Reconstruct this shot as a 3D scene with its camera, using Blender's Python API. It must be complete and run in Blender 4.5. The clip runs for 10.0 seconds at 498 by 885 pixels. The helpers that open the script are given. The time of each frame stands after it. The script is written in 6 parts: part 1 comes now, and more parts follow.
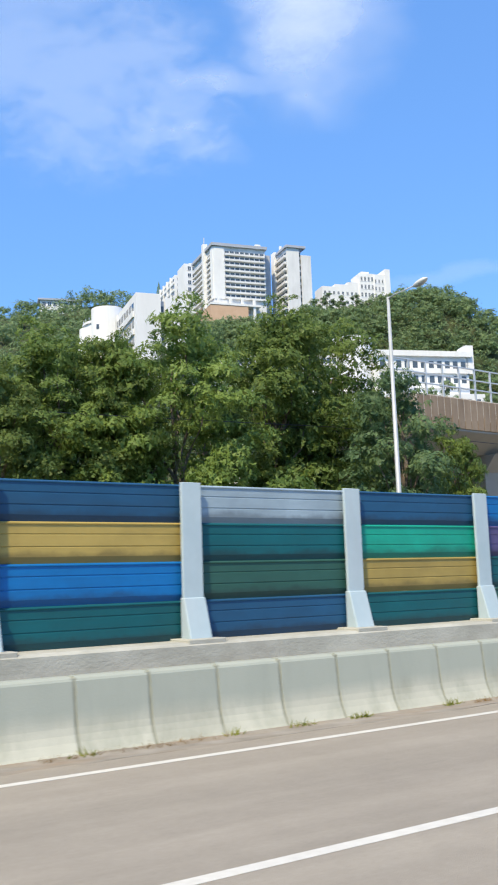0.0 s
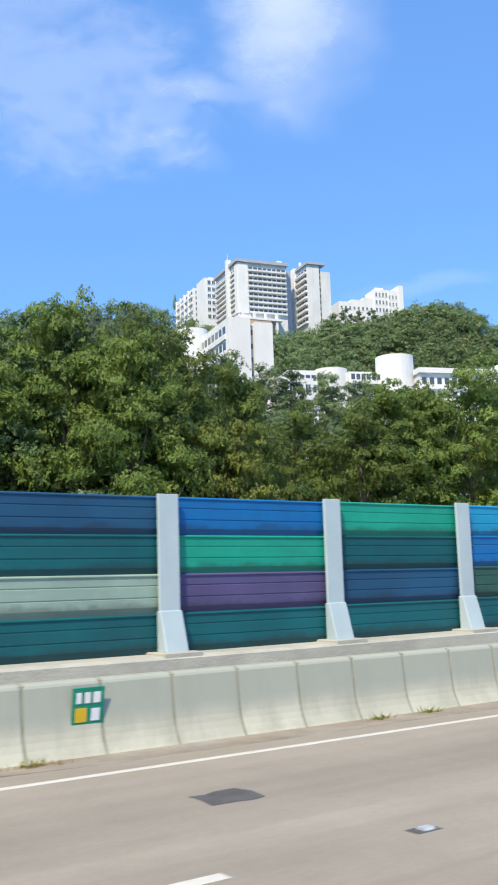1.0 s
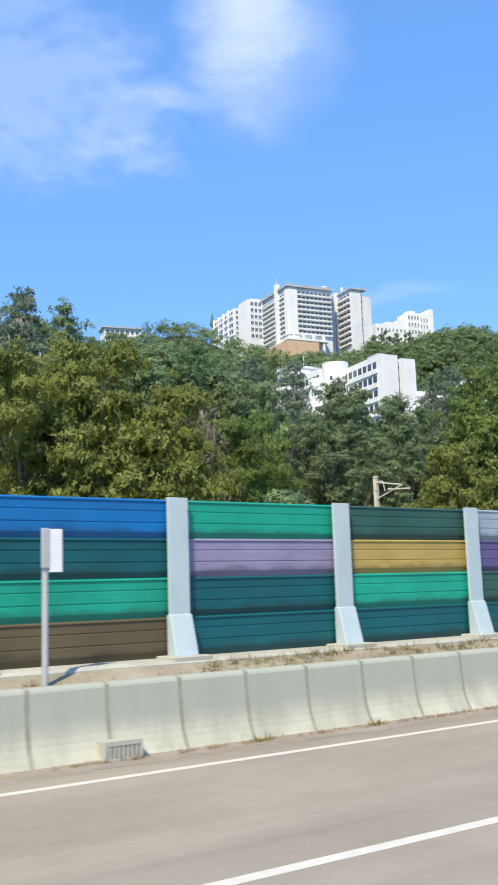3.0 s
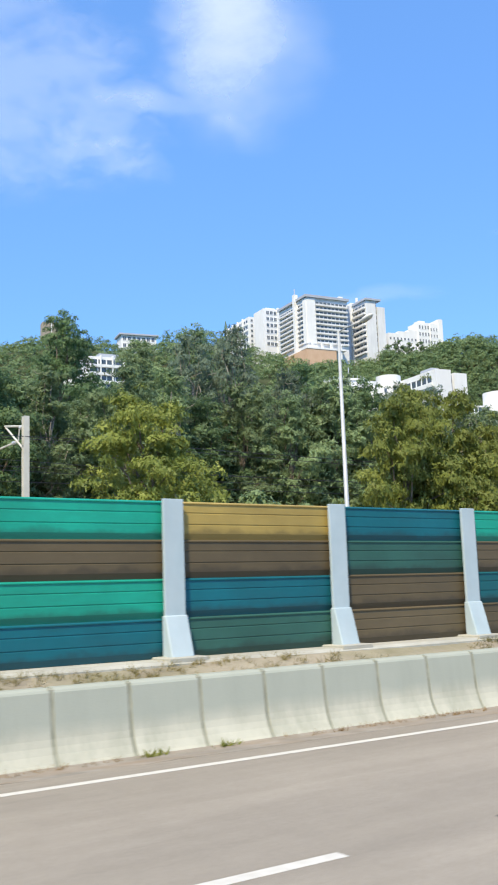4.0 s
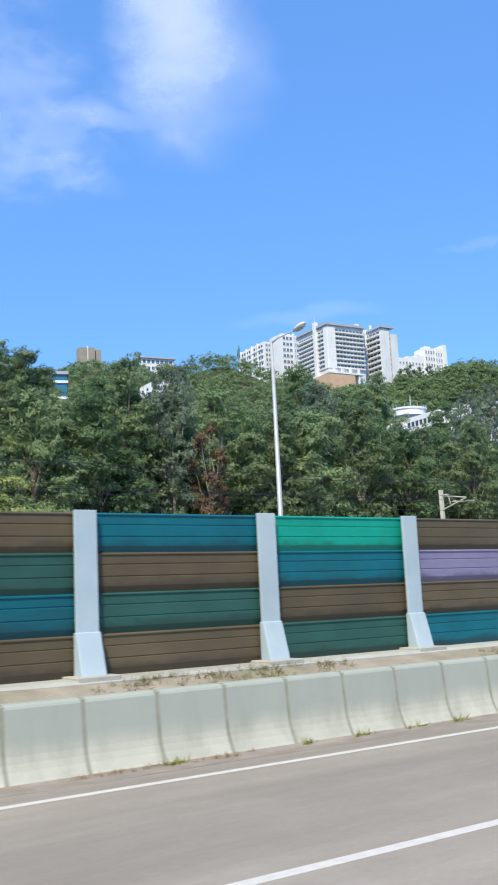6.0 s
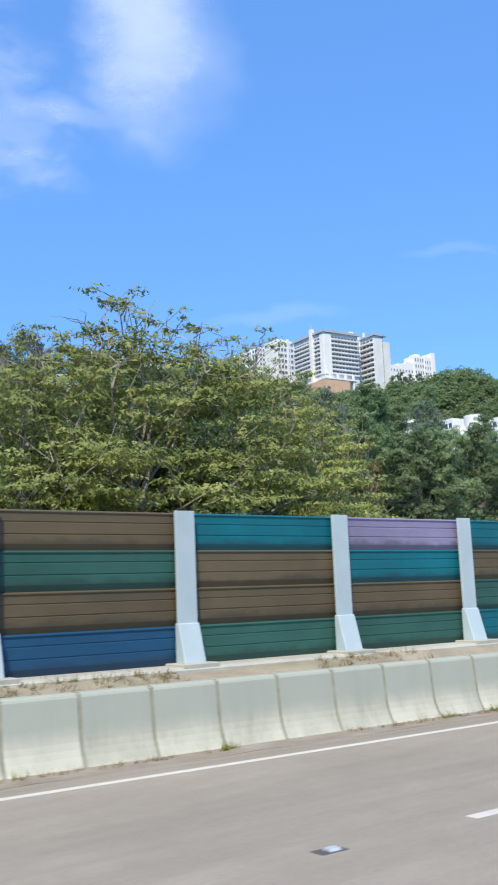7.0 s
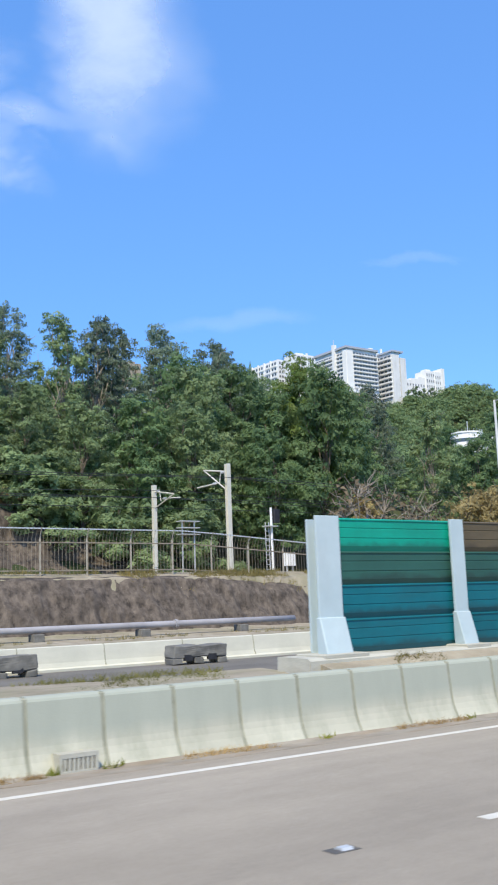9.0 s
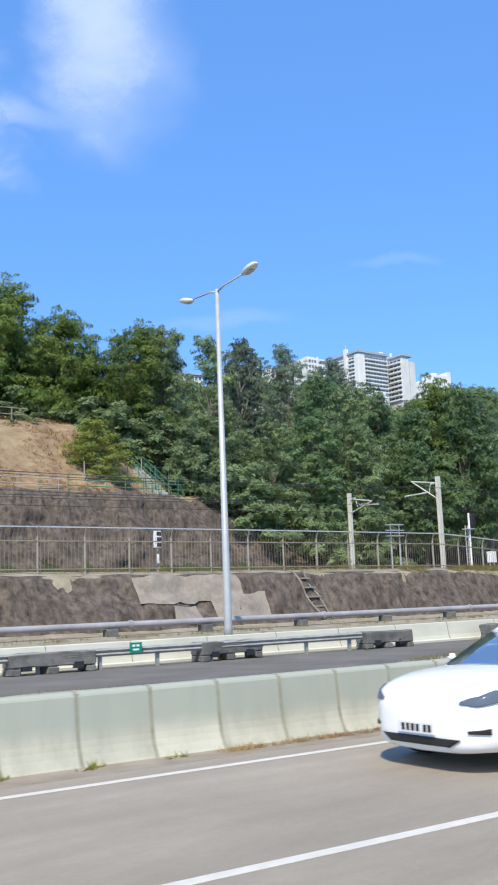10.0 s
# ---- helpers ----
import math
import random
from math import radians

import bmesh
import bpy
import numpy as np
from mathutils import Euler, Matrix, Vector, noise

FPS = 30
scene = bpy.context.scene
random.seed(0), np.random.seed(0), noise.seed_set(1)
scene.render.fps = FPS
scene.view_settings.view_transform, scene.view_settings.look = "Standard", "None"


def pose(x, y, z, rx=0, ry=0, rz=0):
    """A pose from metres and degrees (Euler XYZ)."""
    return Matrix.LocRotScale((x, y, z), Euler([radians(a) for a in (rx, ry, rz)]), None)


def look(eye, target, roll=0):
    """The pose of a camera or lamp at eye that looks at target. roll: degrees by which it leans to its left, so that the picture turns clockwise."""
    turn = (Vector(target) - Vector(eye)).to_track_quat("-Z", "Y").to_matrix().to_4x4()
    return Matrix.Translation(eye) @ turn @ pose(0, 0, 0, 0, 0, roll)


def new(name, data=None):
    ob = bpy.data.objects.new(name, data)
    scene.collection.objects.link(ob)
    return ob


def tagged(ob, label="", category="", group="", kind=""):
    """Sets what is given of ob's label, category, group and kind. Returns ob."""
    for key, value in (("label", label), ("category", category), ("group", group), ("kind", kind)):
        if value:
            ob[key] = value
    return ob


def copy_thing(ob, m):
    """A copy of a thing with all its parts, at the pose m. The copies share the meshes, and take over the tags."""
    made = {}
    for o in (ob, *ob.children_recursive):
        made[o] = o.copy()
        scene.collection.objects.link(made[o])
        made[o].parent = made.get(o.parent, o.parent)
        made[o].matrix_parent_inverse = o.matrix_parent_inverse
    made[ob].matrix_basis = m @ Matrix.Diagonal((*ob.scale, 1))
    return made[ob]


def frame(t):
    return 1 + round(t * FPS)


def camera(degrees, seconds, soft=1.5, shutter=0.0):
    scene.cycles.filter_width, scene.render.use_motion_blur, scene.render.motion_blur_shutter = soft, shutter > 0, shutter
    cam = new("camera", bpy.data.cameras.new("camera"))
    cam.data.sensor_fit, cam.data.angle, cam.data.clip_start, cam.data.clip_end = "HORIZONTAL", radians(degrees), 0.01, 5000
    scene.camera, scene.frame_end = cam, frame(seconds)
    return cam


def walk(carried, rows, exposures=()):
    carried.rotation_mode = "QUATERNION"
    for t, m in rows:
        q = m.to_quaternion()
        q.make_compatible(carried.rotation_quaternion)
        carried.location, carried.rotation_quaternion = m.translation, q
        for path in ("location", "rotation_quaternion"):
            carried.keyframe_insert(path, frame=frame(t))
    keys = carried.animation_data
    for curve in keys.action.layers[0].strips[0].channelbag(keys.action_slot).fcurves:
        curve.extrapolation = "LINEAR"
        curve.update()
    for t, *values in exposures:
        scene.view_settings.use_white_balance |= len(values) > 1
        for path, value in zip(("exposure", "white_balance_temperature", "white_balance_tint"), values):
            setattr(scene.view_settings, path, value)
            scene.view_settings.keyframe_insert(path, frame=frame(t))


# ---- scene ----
cam = camera(28.55, 10.0, soft=2.0, shutter=0.05)
PATH = [  # t, x, y, z, rx, ry, rz
    (0.0, -7.021, 0.217, 1.732, 98.337, 1.957, -35.008),
    (0.5, -18.537, 0.342, 1.732, 98.410, 1.629, -35.992),
    (1.0, -30.746, 0.649, 1.732, 98.611, 1.812, -36.773),
    (1.5, -42.916, 1.105, 1.732, 98.756, 1.662, -37.613),
    (2.0, -54.872, 1.802, 1.732, 98.865, 1.806, -38.262),
    (2.5, -66.795, 2.645, 1.732, 98.879, 1.757, -38.944),
    (3.0, -78.694, 3.613, 1.732, 98.834, 1.897, -39.662),
    (4.5, -114.261, 7.547, 1.732, 98.948, 1.874, -42.115),
    (5.0, -125.860, 9.218, 1.732, 99.056, 1.886, -42.969),
    (5.5, -137.323, 11.011, 1.732, 99.333, 2.413, -43.722),
    (7.0, -171.141, 17.295, 1.732, 99.363, 2.330, -47.378),
    (7.5, -182.146, 19.776, 1.732, 99.143, 2.028, -48.472),
    (8.0, -193.018, 22.411, 1.732, 99.223, 2.173, -49.113),
    (8.5, -203.785, 25.250, 1.732, 99.329, 2.015, -49.770),
    (9.0, -214.269, 28.133, 1.732, 99.437, 2.046, -50.313),
    (9.5, -224.539, 31.182, 1.732, 99.475, 2.282, -50.913),
    (10.0, -234.534, 34.315, 1.732, 99.343, 2.155, -51.494),
]

walk(cam, [(t, pose(x, y, z, rx, ry, rz)) for t, x, y, z, rx, ry, rz in PATH], exposures=[(0.0, 0.66, 7250, 6), (4.4, 0.73, 7250, 6), (5.2, 0.58, 6750, 6), (10.0, 0.58, 6750, 6)])

# ---- daylight ----
SUN_DIR = Vector((-0.56, -0.33, 0.80)).normalized()
world = bpy.data.worlds.new("world")
scene.world = world
world.use_nodes = True
wt = world.node_tree
sky = wt.nodes.new("ShaderNodeTexSky")
sky.sky_type = 'NISHITA'
sky.sun_disc = False
sky.sun_elevation = math.asin(SUN_DIR.z)
sky.sun_rotation = math.atan2(SUN_DIR.x, SUN_DIR.y)
sky.air_density = 1.0
sky.dust_density = 0.6
sky.ozone_density = 5.0
tint = wt.nodes.new("ShaderNodeMix")
tint.data_type, tint.blend_type = 'RGBA', 'MULTIPLY'
tint.inputs["Factor"].default_value = 1.0
tint.inputs["B"].default_value = (0.76, 1.0, 1.19, 1)
wt.links.new(sky.outputs[0], tint.inputs["A"])
haze = wt.nodes.new("ShaderNodeMix")
haze.data_type = 'RGBA'
haze.inputs["Factor"].default_value = 0.5
haze.inputs["B"].default_value = (0.66, 1.82, 5.1, 1)
wt.links.new(tint.outputs["Result"], haze.inputs["A"])
wt.links.new(haze.outputs["Result"], wt.nodes["Background"].inputs[0])
wt.nodes["Background"].inputs[1].default_value = 0.15
sun = new("sun", bpy.data.lights.new("sun", 'SUN'))
sun.data.energy = 3.5
sun.data.angle = radians(0.53)
sun.data.color = (1.0, 0.885, 0.70)
sun.matrix_world = look((0, 0, 200), Vector((0, 0, 200)) - SUN_DIR)

# ---- the road's line: s runs back along the lane, n to the far side ----
KA, KB = 0.001336, -2.316e-6
SG = np.arange(-900.0, 700.5, 0.5)
_sc = np.clip(SG, -330, 120)
_an = KA * _sc + KB * ((_sc + 125) ** 2 - 125 ** 2) / 2
_i0 = int(np.argmin(abs(SG)))
_rx = np.concatenate([[0], np.cumsum((np.cos(_an[1:]) + np.cos(_an[:-1])) / 4)])
_ry = np.concatenate([[0], np.cumsum((np.sin(_an[1:]) + np.sin(_an[:-1])) / 4)])
_rx, _ry = _rx - _rx[_i0], _ry - _ry[_i0]


def turn(s):
    return float(np.interp(s, SG, _an))


def at(s, n, z=0.0):
    a = turn(s)
    return Vector((float(np.interp(s, SG, _rx)) - n * math.sin(a), float(np.interp(s, SG, _ry)) + n * math.cos(a), z))


def on_road(s, n, z=0.0, rz=0.0):
    """A pose whose x runs along +s and whose y runs away across the road."""
    return Matrix.Translation(at(s, n, z)) @ Matrix.Rotation(turn(s) + radians(rz), 4, 'Z')


def road_sn(x, y):
    """s and n of many world points."""
    x, y = np.asarray(x, float).ravel(), np.asarray(y, float).ravel()
    k = slice(0, len(SG), 8)
    S, X, Y, A = SG[k], _rx[k], _ry[k], _an[k]
    out_s, out_n = np.empty(len(x)), np.empty(len(x))
    for i in range(0, len(x), 4000):
        dx, dy = x[i:i + 4000, None] - X, y[i:i + 4000, None] - Y
        j = np.argmin(dx * dx + dy * dy, 1)
        r = np.arange(len(j))
        dx, dy = dx[r, j], dy[r, j]
        out_s[i:i + 4000] = S[j] + dx * np.cos(A[j]) + dy * np.sin(A[j])
        out_n[i:i + 4000] = -dx * np.sin(A[j]) + dy * np.cos(A[j])
    return out_s, out_n


def ground(x, y):
    """The height of the hillside."""
    x, y = np.asarray(x, float).ravel(), np.asarray(y, float).ravel()
    s, n = road_sn(x, y)
    z = np.interp(n, [-3000, -25, 46, 52, 62, 66, 72, 80, 100, 145, 200, 250, 280, 330, 400, 600, 1200, 2500],
                  [-2, -0.6, -0.6, 3.0, 3.2, 3.6, 6.0, 8.5, 16, 28, 45, 63, 79, 106, 114, 118, 80, 40])
    cut = np.interp(n, [-3000, -25, 46, 52, 64, 68, 71, 76, 84, 100, 145],
                    [-2, -0.6, -0.6, 3.0, 3.0, 6.0, 9.4, 14.0, 17, 22, 30])
    w = np.clip((-172 - s) / 14, 0, 1) * np.clip((145 - n) / 30, 0, 1)
    z = z * (1 - w) + cut * w
    z += 17.5 * np.exp(-((x - 192) ** 2 + (y - 274) ** 2) / (2 * 38 ** 2))
    z += 10 * np.exp(-((x - 217) ** 2 + (y - 270) ** 2) / (2 * 9 ** 2))
    z += 10 * np.exp(-((x - 176) ** 2 / (2 * 26 ** 2) + (y - 350) ** 2 / (2 * 20 ** 2)))
    z += 14 * np.exp(-((x - 243) ** 2 + (y - 272) ** 2) / (2 * 17 ** 2))
    z -= 25 * np.clip((100 - x) / 100, 0, 1) * np.clip((n - 180) / 90, 0, 1)
    z -= 4.5 * np.clip((172 - x) / 30, 0, 1) * np.clip((y - 285) / 40, 0, 1)
    z += 51 * np.exp(-((x - 287) ** 2 + (y - 263) ** 2) / (2 * 30 ** 2))
    z -= np.clip(x - 275, 0, 300) * 0.2 * np.clip((n - 120) / 80, 0, 1)
    bump = 1.2 * np.sin(x / 17 + y / 29) * np.sin(y / 13 - x / 31) + 2.2 * np.sin(x / 53 + 1) * np.sin(y / 47)
    return z + bump * np.clip((n - 72) / 40, 0, 1)


# ---- building helpers ----
def mesh_of(name, bm, smooth=False):
    me = bpy.data.meshes.new(name)
    bmesh.ops.recalc_face_normals(bm, faces=bm.faces)
    bm.to_mesh(me)
    bm.free()
    if smooth:
        me.polygons.foreach_set("use_smooth", [True] * len(me.polygons))
    return me


def quads(name, verts, faces):
    """A mesh from numpy arrays of corners and faces of one size."""
    me = bpy.data.meshes.new(name)
    verts, faces = np.asarray(verts, np.float32), np.asarray(faces, np.int32)
    me.vertices.add(len(verts))
    me.vertices.foreach_set("co", verts.ravel())
    me.loops.add(faces.size)
    me.loops.foreach_set("vertex_index", faces.ravel())
    me.polygons.add(len(faces))
    me.polygons.foreach_set("loop_start", np.arange(0, faces.size, faces.shape[1], dtype=np.int32))
    me.update(calc_edges=True)
    return me


def part(name, bm, material, parent=None, label="", smooth=False, m=None):
    me = bm if isinstance(bm, bpy.types.Mesh) else mesh_of(name, bm, smooth)
    if not me.materials:
        me.materials.append(material)
    ob = new(name, me)
    if parent is not None:
        ob.parent = parent
    if m is not None:
        ob.matrix_basis = m
    if label:
        ob["label"] = label
    return ob


def box(bm, x0, x1, y0, y1, z0, z1, m=None):
    v = [bm.verts.new((x, y, z)) for x in (x0, x1) for y in (y0, y1) for z in (z0, z1)]
    if m is not None:
        for q in v:
            q.co = m @ q.co
    for f in ((0, 1, 3, 2), (4, 6, 7, 5), (0, 4, 5, 1), (2, 3, 7, 6), (0, 2, 6, 4), (1, 5, 7, 3)):
        bm.faces.new([v[i] for i in f])
    return bm


def bevelled(bm, w=0.01, seg=1):
    bmesh.ops.recalc_face_normals(bm, faces=bm.faces)
    bmesh.ops.bevel(bm, geom=list(bm.edges), offset=w, segments=seg, affect='EDGES', clamp_overlap=True)
    return bm


def prism(bm, prof, x0, x1, m=None):
    """A closed outline of (y, z), drawn out along x."""
    a = [bm.verts.new((x0, y, z)) for y, z in prof]
    b = [bm.verts.new((x1, y, z)) for y, z in prof]
    if m is not None:
        for q in a + b:
            q.co = m @ q.co
    k = len(prof)
    for i in range(k):
        bm.faces.new((a[i], a[(i + 1) % k], b[(i + 1) % k], b[i]))
    bm.faces.new(a[::-1])
    bm.faces.new(b)
    return bm


def ribbon(prof, s0, s1, ds=3.0, wave=None, closed=True):
    """An outline of (n, z) swept along the road."""
    k = max(1, int(round((s1 - s0) / ds)))
    ss = np.linspace(s0, s1, k + 1)
    bm = bmesh.new()
    rows = []
    for s in ss:
        rows.append([bm.verts.new(at(s, n, z) + (wave(s, n, z) if wave else Vector((0, 0, 0)))) for n, z in prof])
    c = len(prof)
    for a, b in zip(rows[:-1], rows[1:]):
        for i in range(c if closed else c - 1):
            bm.faces.new((a[i], a[(i + 1) % c], b[(i + 1) % c], b[i]))
    if closed:
        bm.faces.new(rows[0][::-1])
        bm.faces.new(rows[-1])
    return bm


def tube(bm, pts, radii, sides=6):
    """A round tapered limb through points."""
    rings = []
    pts = [Vector(p) for p in pts]
    for i, p in enumerate(pts):
        d = (pts[min(i + 1, len(pts) - 1)] - pts[max(i - 1, 0)]).normalized()
        u = d.orthogonal().normalized()
        v = d.cross(u)
        rings.append([bm.verts.new(p + radii[i] * (math.cos(q) * u + math.sin(q) * v)) for q in [2 * math.pi * j / sides for j in range(sides)]])
    for a, b in zip(rings[:-1], rings[1:]):
        for j in range(sides):
            bm.faces.new((a[j], a[(j + 1) % sides], b[(j + 1) % sides], b[j]))
    bm.faces.new(rings[0][::-1])
    bm.faces.new(rings[-1])
    return bm


def thing(name, m, label, category, group="", kind=""):
    ob = new(name)
    ob.empty_display_size = 0.2
    ob.matrix_basis = m
    return tagged(ob, label, category, group, kind)


# ---- materials ----
def surf(name, c1, c2, scale=2.0, rough=0.8, bump=0.0, bscale=40.0, metal=0.0, stain=None, stain_amount=0.5, stain_scale=(0.6, 0.6, 0.6), spec=0.4,
         per_object=0.0, coat=0.0):
    m = bpy.data.materials.new(name)
    m.use_nodes = True
    t = m.node_tree
    N, L = t.nodes, t.links
    p = N["Principled BSDF"]
    p.inputs["Roughness"].default_value = rough
    p.inputs["Metallic"].default_value = metal
    p.inputs["Specular IOR Level"].default_value = spec
    p.inputs["Coat Weight"].default_value = coat
    tc = N.new("ShaderNodeTexCoord")
    info = N.new("ShaderNodeObjectInfo")
    shift = N.new("ShaderNodeVectorMath")
    shift.operation = 'MULTIPLY_ADD'
    shift.inputs[1].default_value = (1, 1, 1)
    comb = N.new("ShaderNodeMath")
    comb.operation = 'MULTIPLY'
    comb.inputs[1].default_value = 37.0 if per_object else 0.0
    L.new(info.outputs["Random"], comb.inputs[0])
    L.new(tc.outputs["Object"], shift.inputs[0])
    L.new(comb.outputs[0], shift.inputs[2])
    no = N.new("ShaderNodeTexNoise")
    no.inputs["Scale"].default_value = scale
    no.inputs["Detail"].default_value = 5
    no.inputs["Roughness"].default_value = 0.62
    L.new(shift.outputs[0], no.inputs["Vector"])
    rp = N.new("ShaderNodeValToRGB")
    rp.color_ramp.elements[0].position, rp.color_ramp.elements[1].position = 0.3, 0.7
    rp.color_ramp.elements[0].color, rp.color_ramp.elements[1].color = (*c1, 1), (*c2, 1)
    L.new(no.outputs[0], rp.inputs[0])
    col = rp.outputs[0]
    if stain:
        mp = N.new("ShaderNodeMapping")
        mp.inputs["Scale"].default_value = stain_scale
        L.new(shift.outputs[0], mp.inputs[0])
        n2 = N.new("ShaderNodeTexNoise")
        n2.inputs["Scale"].default_value = 1.0
        n2.inputs["Detail"].default_value = 6
        n2.inputs["Roughness"].default_value = 0.7
        L.new(mp.outputs[0], n2.inputs["Vector"])
        r2 = N.new("ShaderNodeValToRGB")
        r2.color_ramp.elements[0].position, r2.color_ramp.elements[1].position = 0.45, 0.72
        r2.color_ramp.elements[0].color, r2.color_ramp.elements[1].color = (0, 0, 0, 1), (stain_amount,) * 3 + (1,)
        L.new(n2.outputs[0], r2.inputs[0])
        mx = N.new("ShaderNodeMix")
        mx.data_type = 'RGBA'
        L.new(r2.outputs[0], mx.inputs["Factor"])
        L.new(col, mx.inputs["A"])
        mx.inputs["B"].default_value = (*stain, 1)
        col = mx.outputs["Result"]
    if per_object:
        hs = N.new("ShaderNodeHueSaturation")
        mr = N.new("ShaderNodeMapRange")
        mr.inputs["To Min"].default_value, mr.inputs["To Max"].default_value = 1 - per_object, 1 + per_object
        L.new(info.outputs["Random"], mr.inputs["Value"])
        L.new(mr.outputs[0], hs.inputs["Value"])
        L.new(col, hs.inputs["Color"])
        col = hs.outputs[0]
    L.new(col, p.inputs["Base Color"])
    if bump:
        n3 = N.new("ShaderNodeTexNoise")
        n3.inputs["Scale"].default_value = bscale
        n3.inputs["Detail"].default_value = 4
        L.new(shift.outputs[0], n3.inputs["Vector"])
        b = N.new("ShaderNodeBump")
        b.inputs["Strength"].default_value = bump
        b.inputs["Distance"].default_value = 0.02
        L.new(n3.outputs[0], b.inputs["Height"])
        L.new(b.outputs[0], p.inputs["Normal"])
    return m


def foliage(name, dark, light, translucent=0.43, grain=0.0):
    """Leaves: every leaf its own shade, every plant its own tone."""
    m = bpy.data.materials.new(name)
    m.use_nodes = True
    t = m.node_tree
    N, L = t.nodes, t.links
    N.remove(N["Principled BSDF"])
    geo = N.new("ShaderNodeNewGeometry")
    info = N.new("ShaderNodeObjectInfo")
    rp = N.new("ShaderNodeValToRGB")
    rp.color_ramp.elements[0].color, rp.color_ramp.elements[1].color = (*dark, 1), (*light, 1)
    tc = N.new("ShaderNodeTexCoord")
    no = N.new("ShaderNodeTexNoise")
    no.inputs["Scale"].default_value = 0.45
    L.new(tc.outputs["Object"], no.inputs["Vector"])
    ad = N.new("ShaderNodeMath")
    ad.operation = 'MULTIPLY_ADD'
    ad.inputs[1].default_value = 0.26
    L.new(geo.outputs["Random Per Island"], ad.inputs[0])
    sb = N.new("ShaderNodeMath")
    sb.operation = 'MULTIPLY_ADD'
    sb.inputs[1].default_value, sb.inputs[2].default_value = 1.5, -0.42
    L.new(no.outputs[0], sb.inputs[0])
    L.new(sb.outputs[0], ad.inputs[2])
    L.new(ad.outputs[0], rp.inputs[0])
    hs = N.new("ShaderNodeHueSaturation")
    mr = N.new("ShaderNodeMapRange")
    mr.inputs["To Min"].default_value, mr.inputs["To Max"].default_value = 0.85, 1.38
    L.new(info.outputs["Random"], mr.inputs["Value"])
    L.new(mr.outputs[0], hs.inputs["Value"])
    L.new(rp.outputs[0], hs.inputs["Color"])
    d = N.new("ShaderNodeBsdfPrincipled")
    d.inputs["Roughness"].default_value = 0.55
    d.inputs["Specular IOR Level"].default_value = 0.3
    tr = N.new("ShaderNodeBsdfTranslucent")
    mx = N.new("ShaderNodeMixShader")
    mx.inputs[0].default_value = translucent
    L.new(hs.outputs[0], d.inputs["Base Color"])
    L.new(hs.outputs[0], tr.inputs["Color"])
    L.new(d.outputs[0], mx.inputs[1])
    L.new(tr.outputs[0], mx.inputs[2])
    out = mx.outputs[0]
    if grain:
        # each spray is broken into small leaflets with gaps between
        n2 = N.new("ShaderNodeTexNoise")
        n2.inputs["Scale"].default_value = grain
        n2.inputs["Detail"].default_value = 1.0
        L.new(tc.outputs["Object"], n2.inputs["Vector"])
        gt = N.new("ShaderNodeMath")
        gt.operation = 'GREATER_THAN'
        gt.inputs[1].default_value = 0.47
        L.new(n2.outputs[0], gt.inputs[0])
        clear = N.new("ShaderNodeBsdfTransparent")
        m2 = N.new("ShaderNodeMixShader")
        L.new(gt.outputs[0], m2.inputs[0])
        L.new(clear.outputs[0], m2.inputs[1])
        L.new(out, m2.inputs[2])
        out = m2.outputs[0]
    L.new(out, N["Material Output"].inputs[0])
    return m


def glassy(name, c, rough=0.08):
    m = bpy.data.materials.new(name)
    m.use_nodes = True
    p = m.node_tree.nodes["Principled BSDF"]
    p.inputs["Base Color"].default_value = (*c, 1)
    p.inputs["Roughness"].default_value = rough
    p.inputs["Specular IOR Level"].default_value = 0.8
    return m


ASPHALT = surf("asphalt_bleached", (0.300, 0.261, 0.206), (0.364, 0.319, 0.254), 0.35, 0.85, 0.5, 90, stain=(0.225, 0.195, 0.157), stain_amount=0.5, stain_scale=(0.10, 0.55, 1))


def lane_streaks(m, amount):
    """Darker worn bands that follow the lanes, by the road's own coordinates."""
    N, L = m.node_tree.nodes, m.node_tree.links
    at_ = N.new("ShaderNodeAttribute")
    at_.attribute_name = "lane"
    mp = N.new("ShaderNodeMapping")
    mp.inputs["Scale"].default_value = (0.012, 0.75, 1)
    L.new(at_.outputs["Vector"], mp.inputs[0])
    no = N.new("ShaderNodeTexNoise")
    no.inputs["Scale"].default_value = 1.0
    no.inputs["Detail"].default_value = 5
    no.inputs["Roughness"].default_value = 0.6
    L.new(mp.outputs[0], no.inputs["Vector"])
    mr = N.new("ShaderNodeMapRange")
    mr.inputs["From Min"].default_value, mr.inputs["From Max"].default_value = 0.36, 0.64
    mr.inputs["To Min"].default_value, mr.inputs["To Max"].default_value = 1 - amount, 1 + amount * 0.4
    L.new(no.outputs[0], mr.inputs["Value"])
    p = N["Principled BSDF"]
    old = p.inputs["Base Color"].links[0].from_socket
    hs = N.new("ShaderNodeHueSaturation")
    L.new(mr.outputs[0], hs.inputs["Value"])
    L.new(old, hs.inputs["Color"])
    L.new(hs.outputs[0], p.inputs["Base Color"])


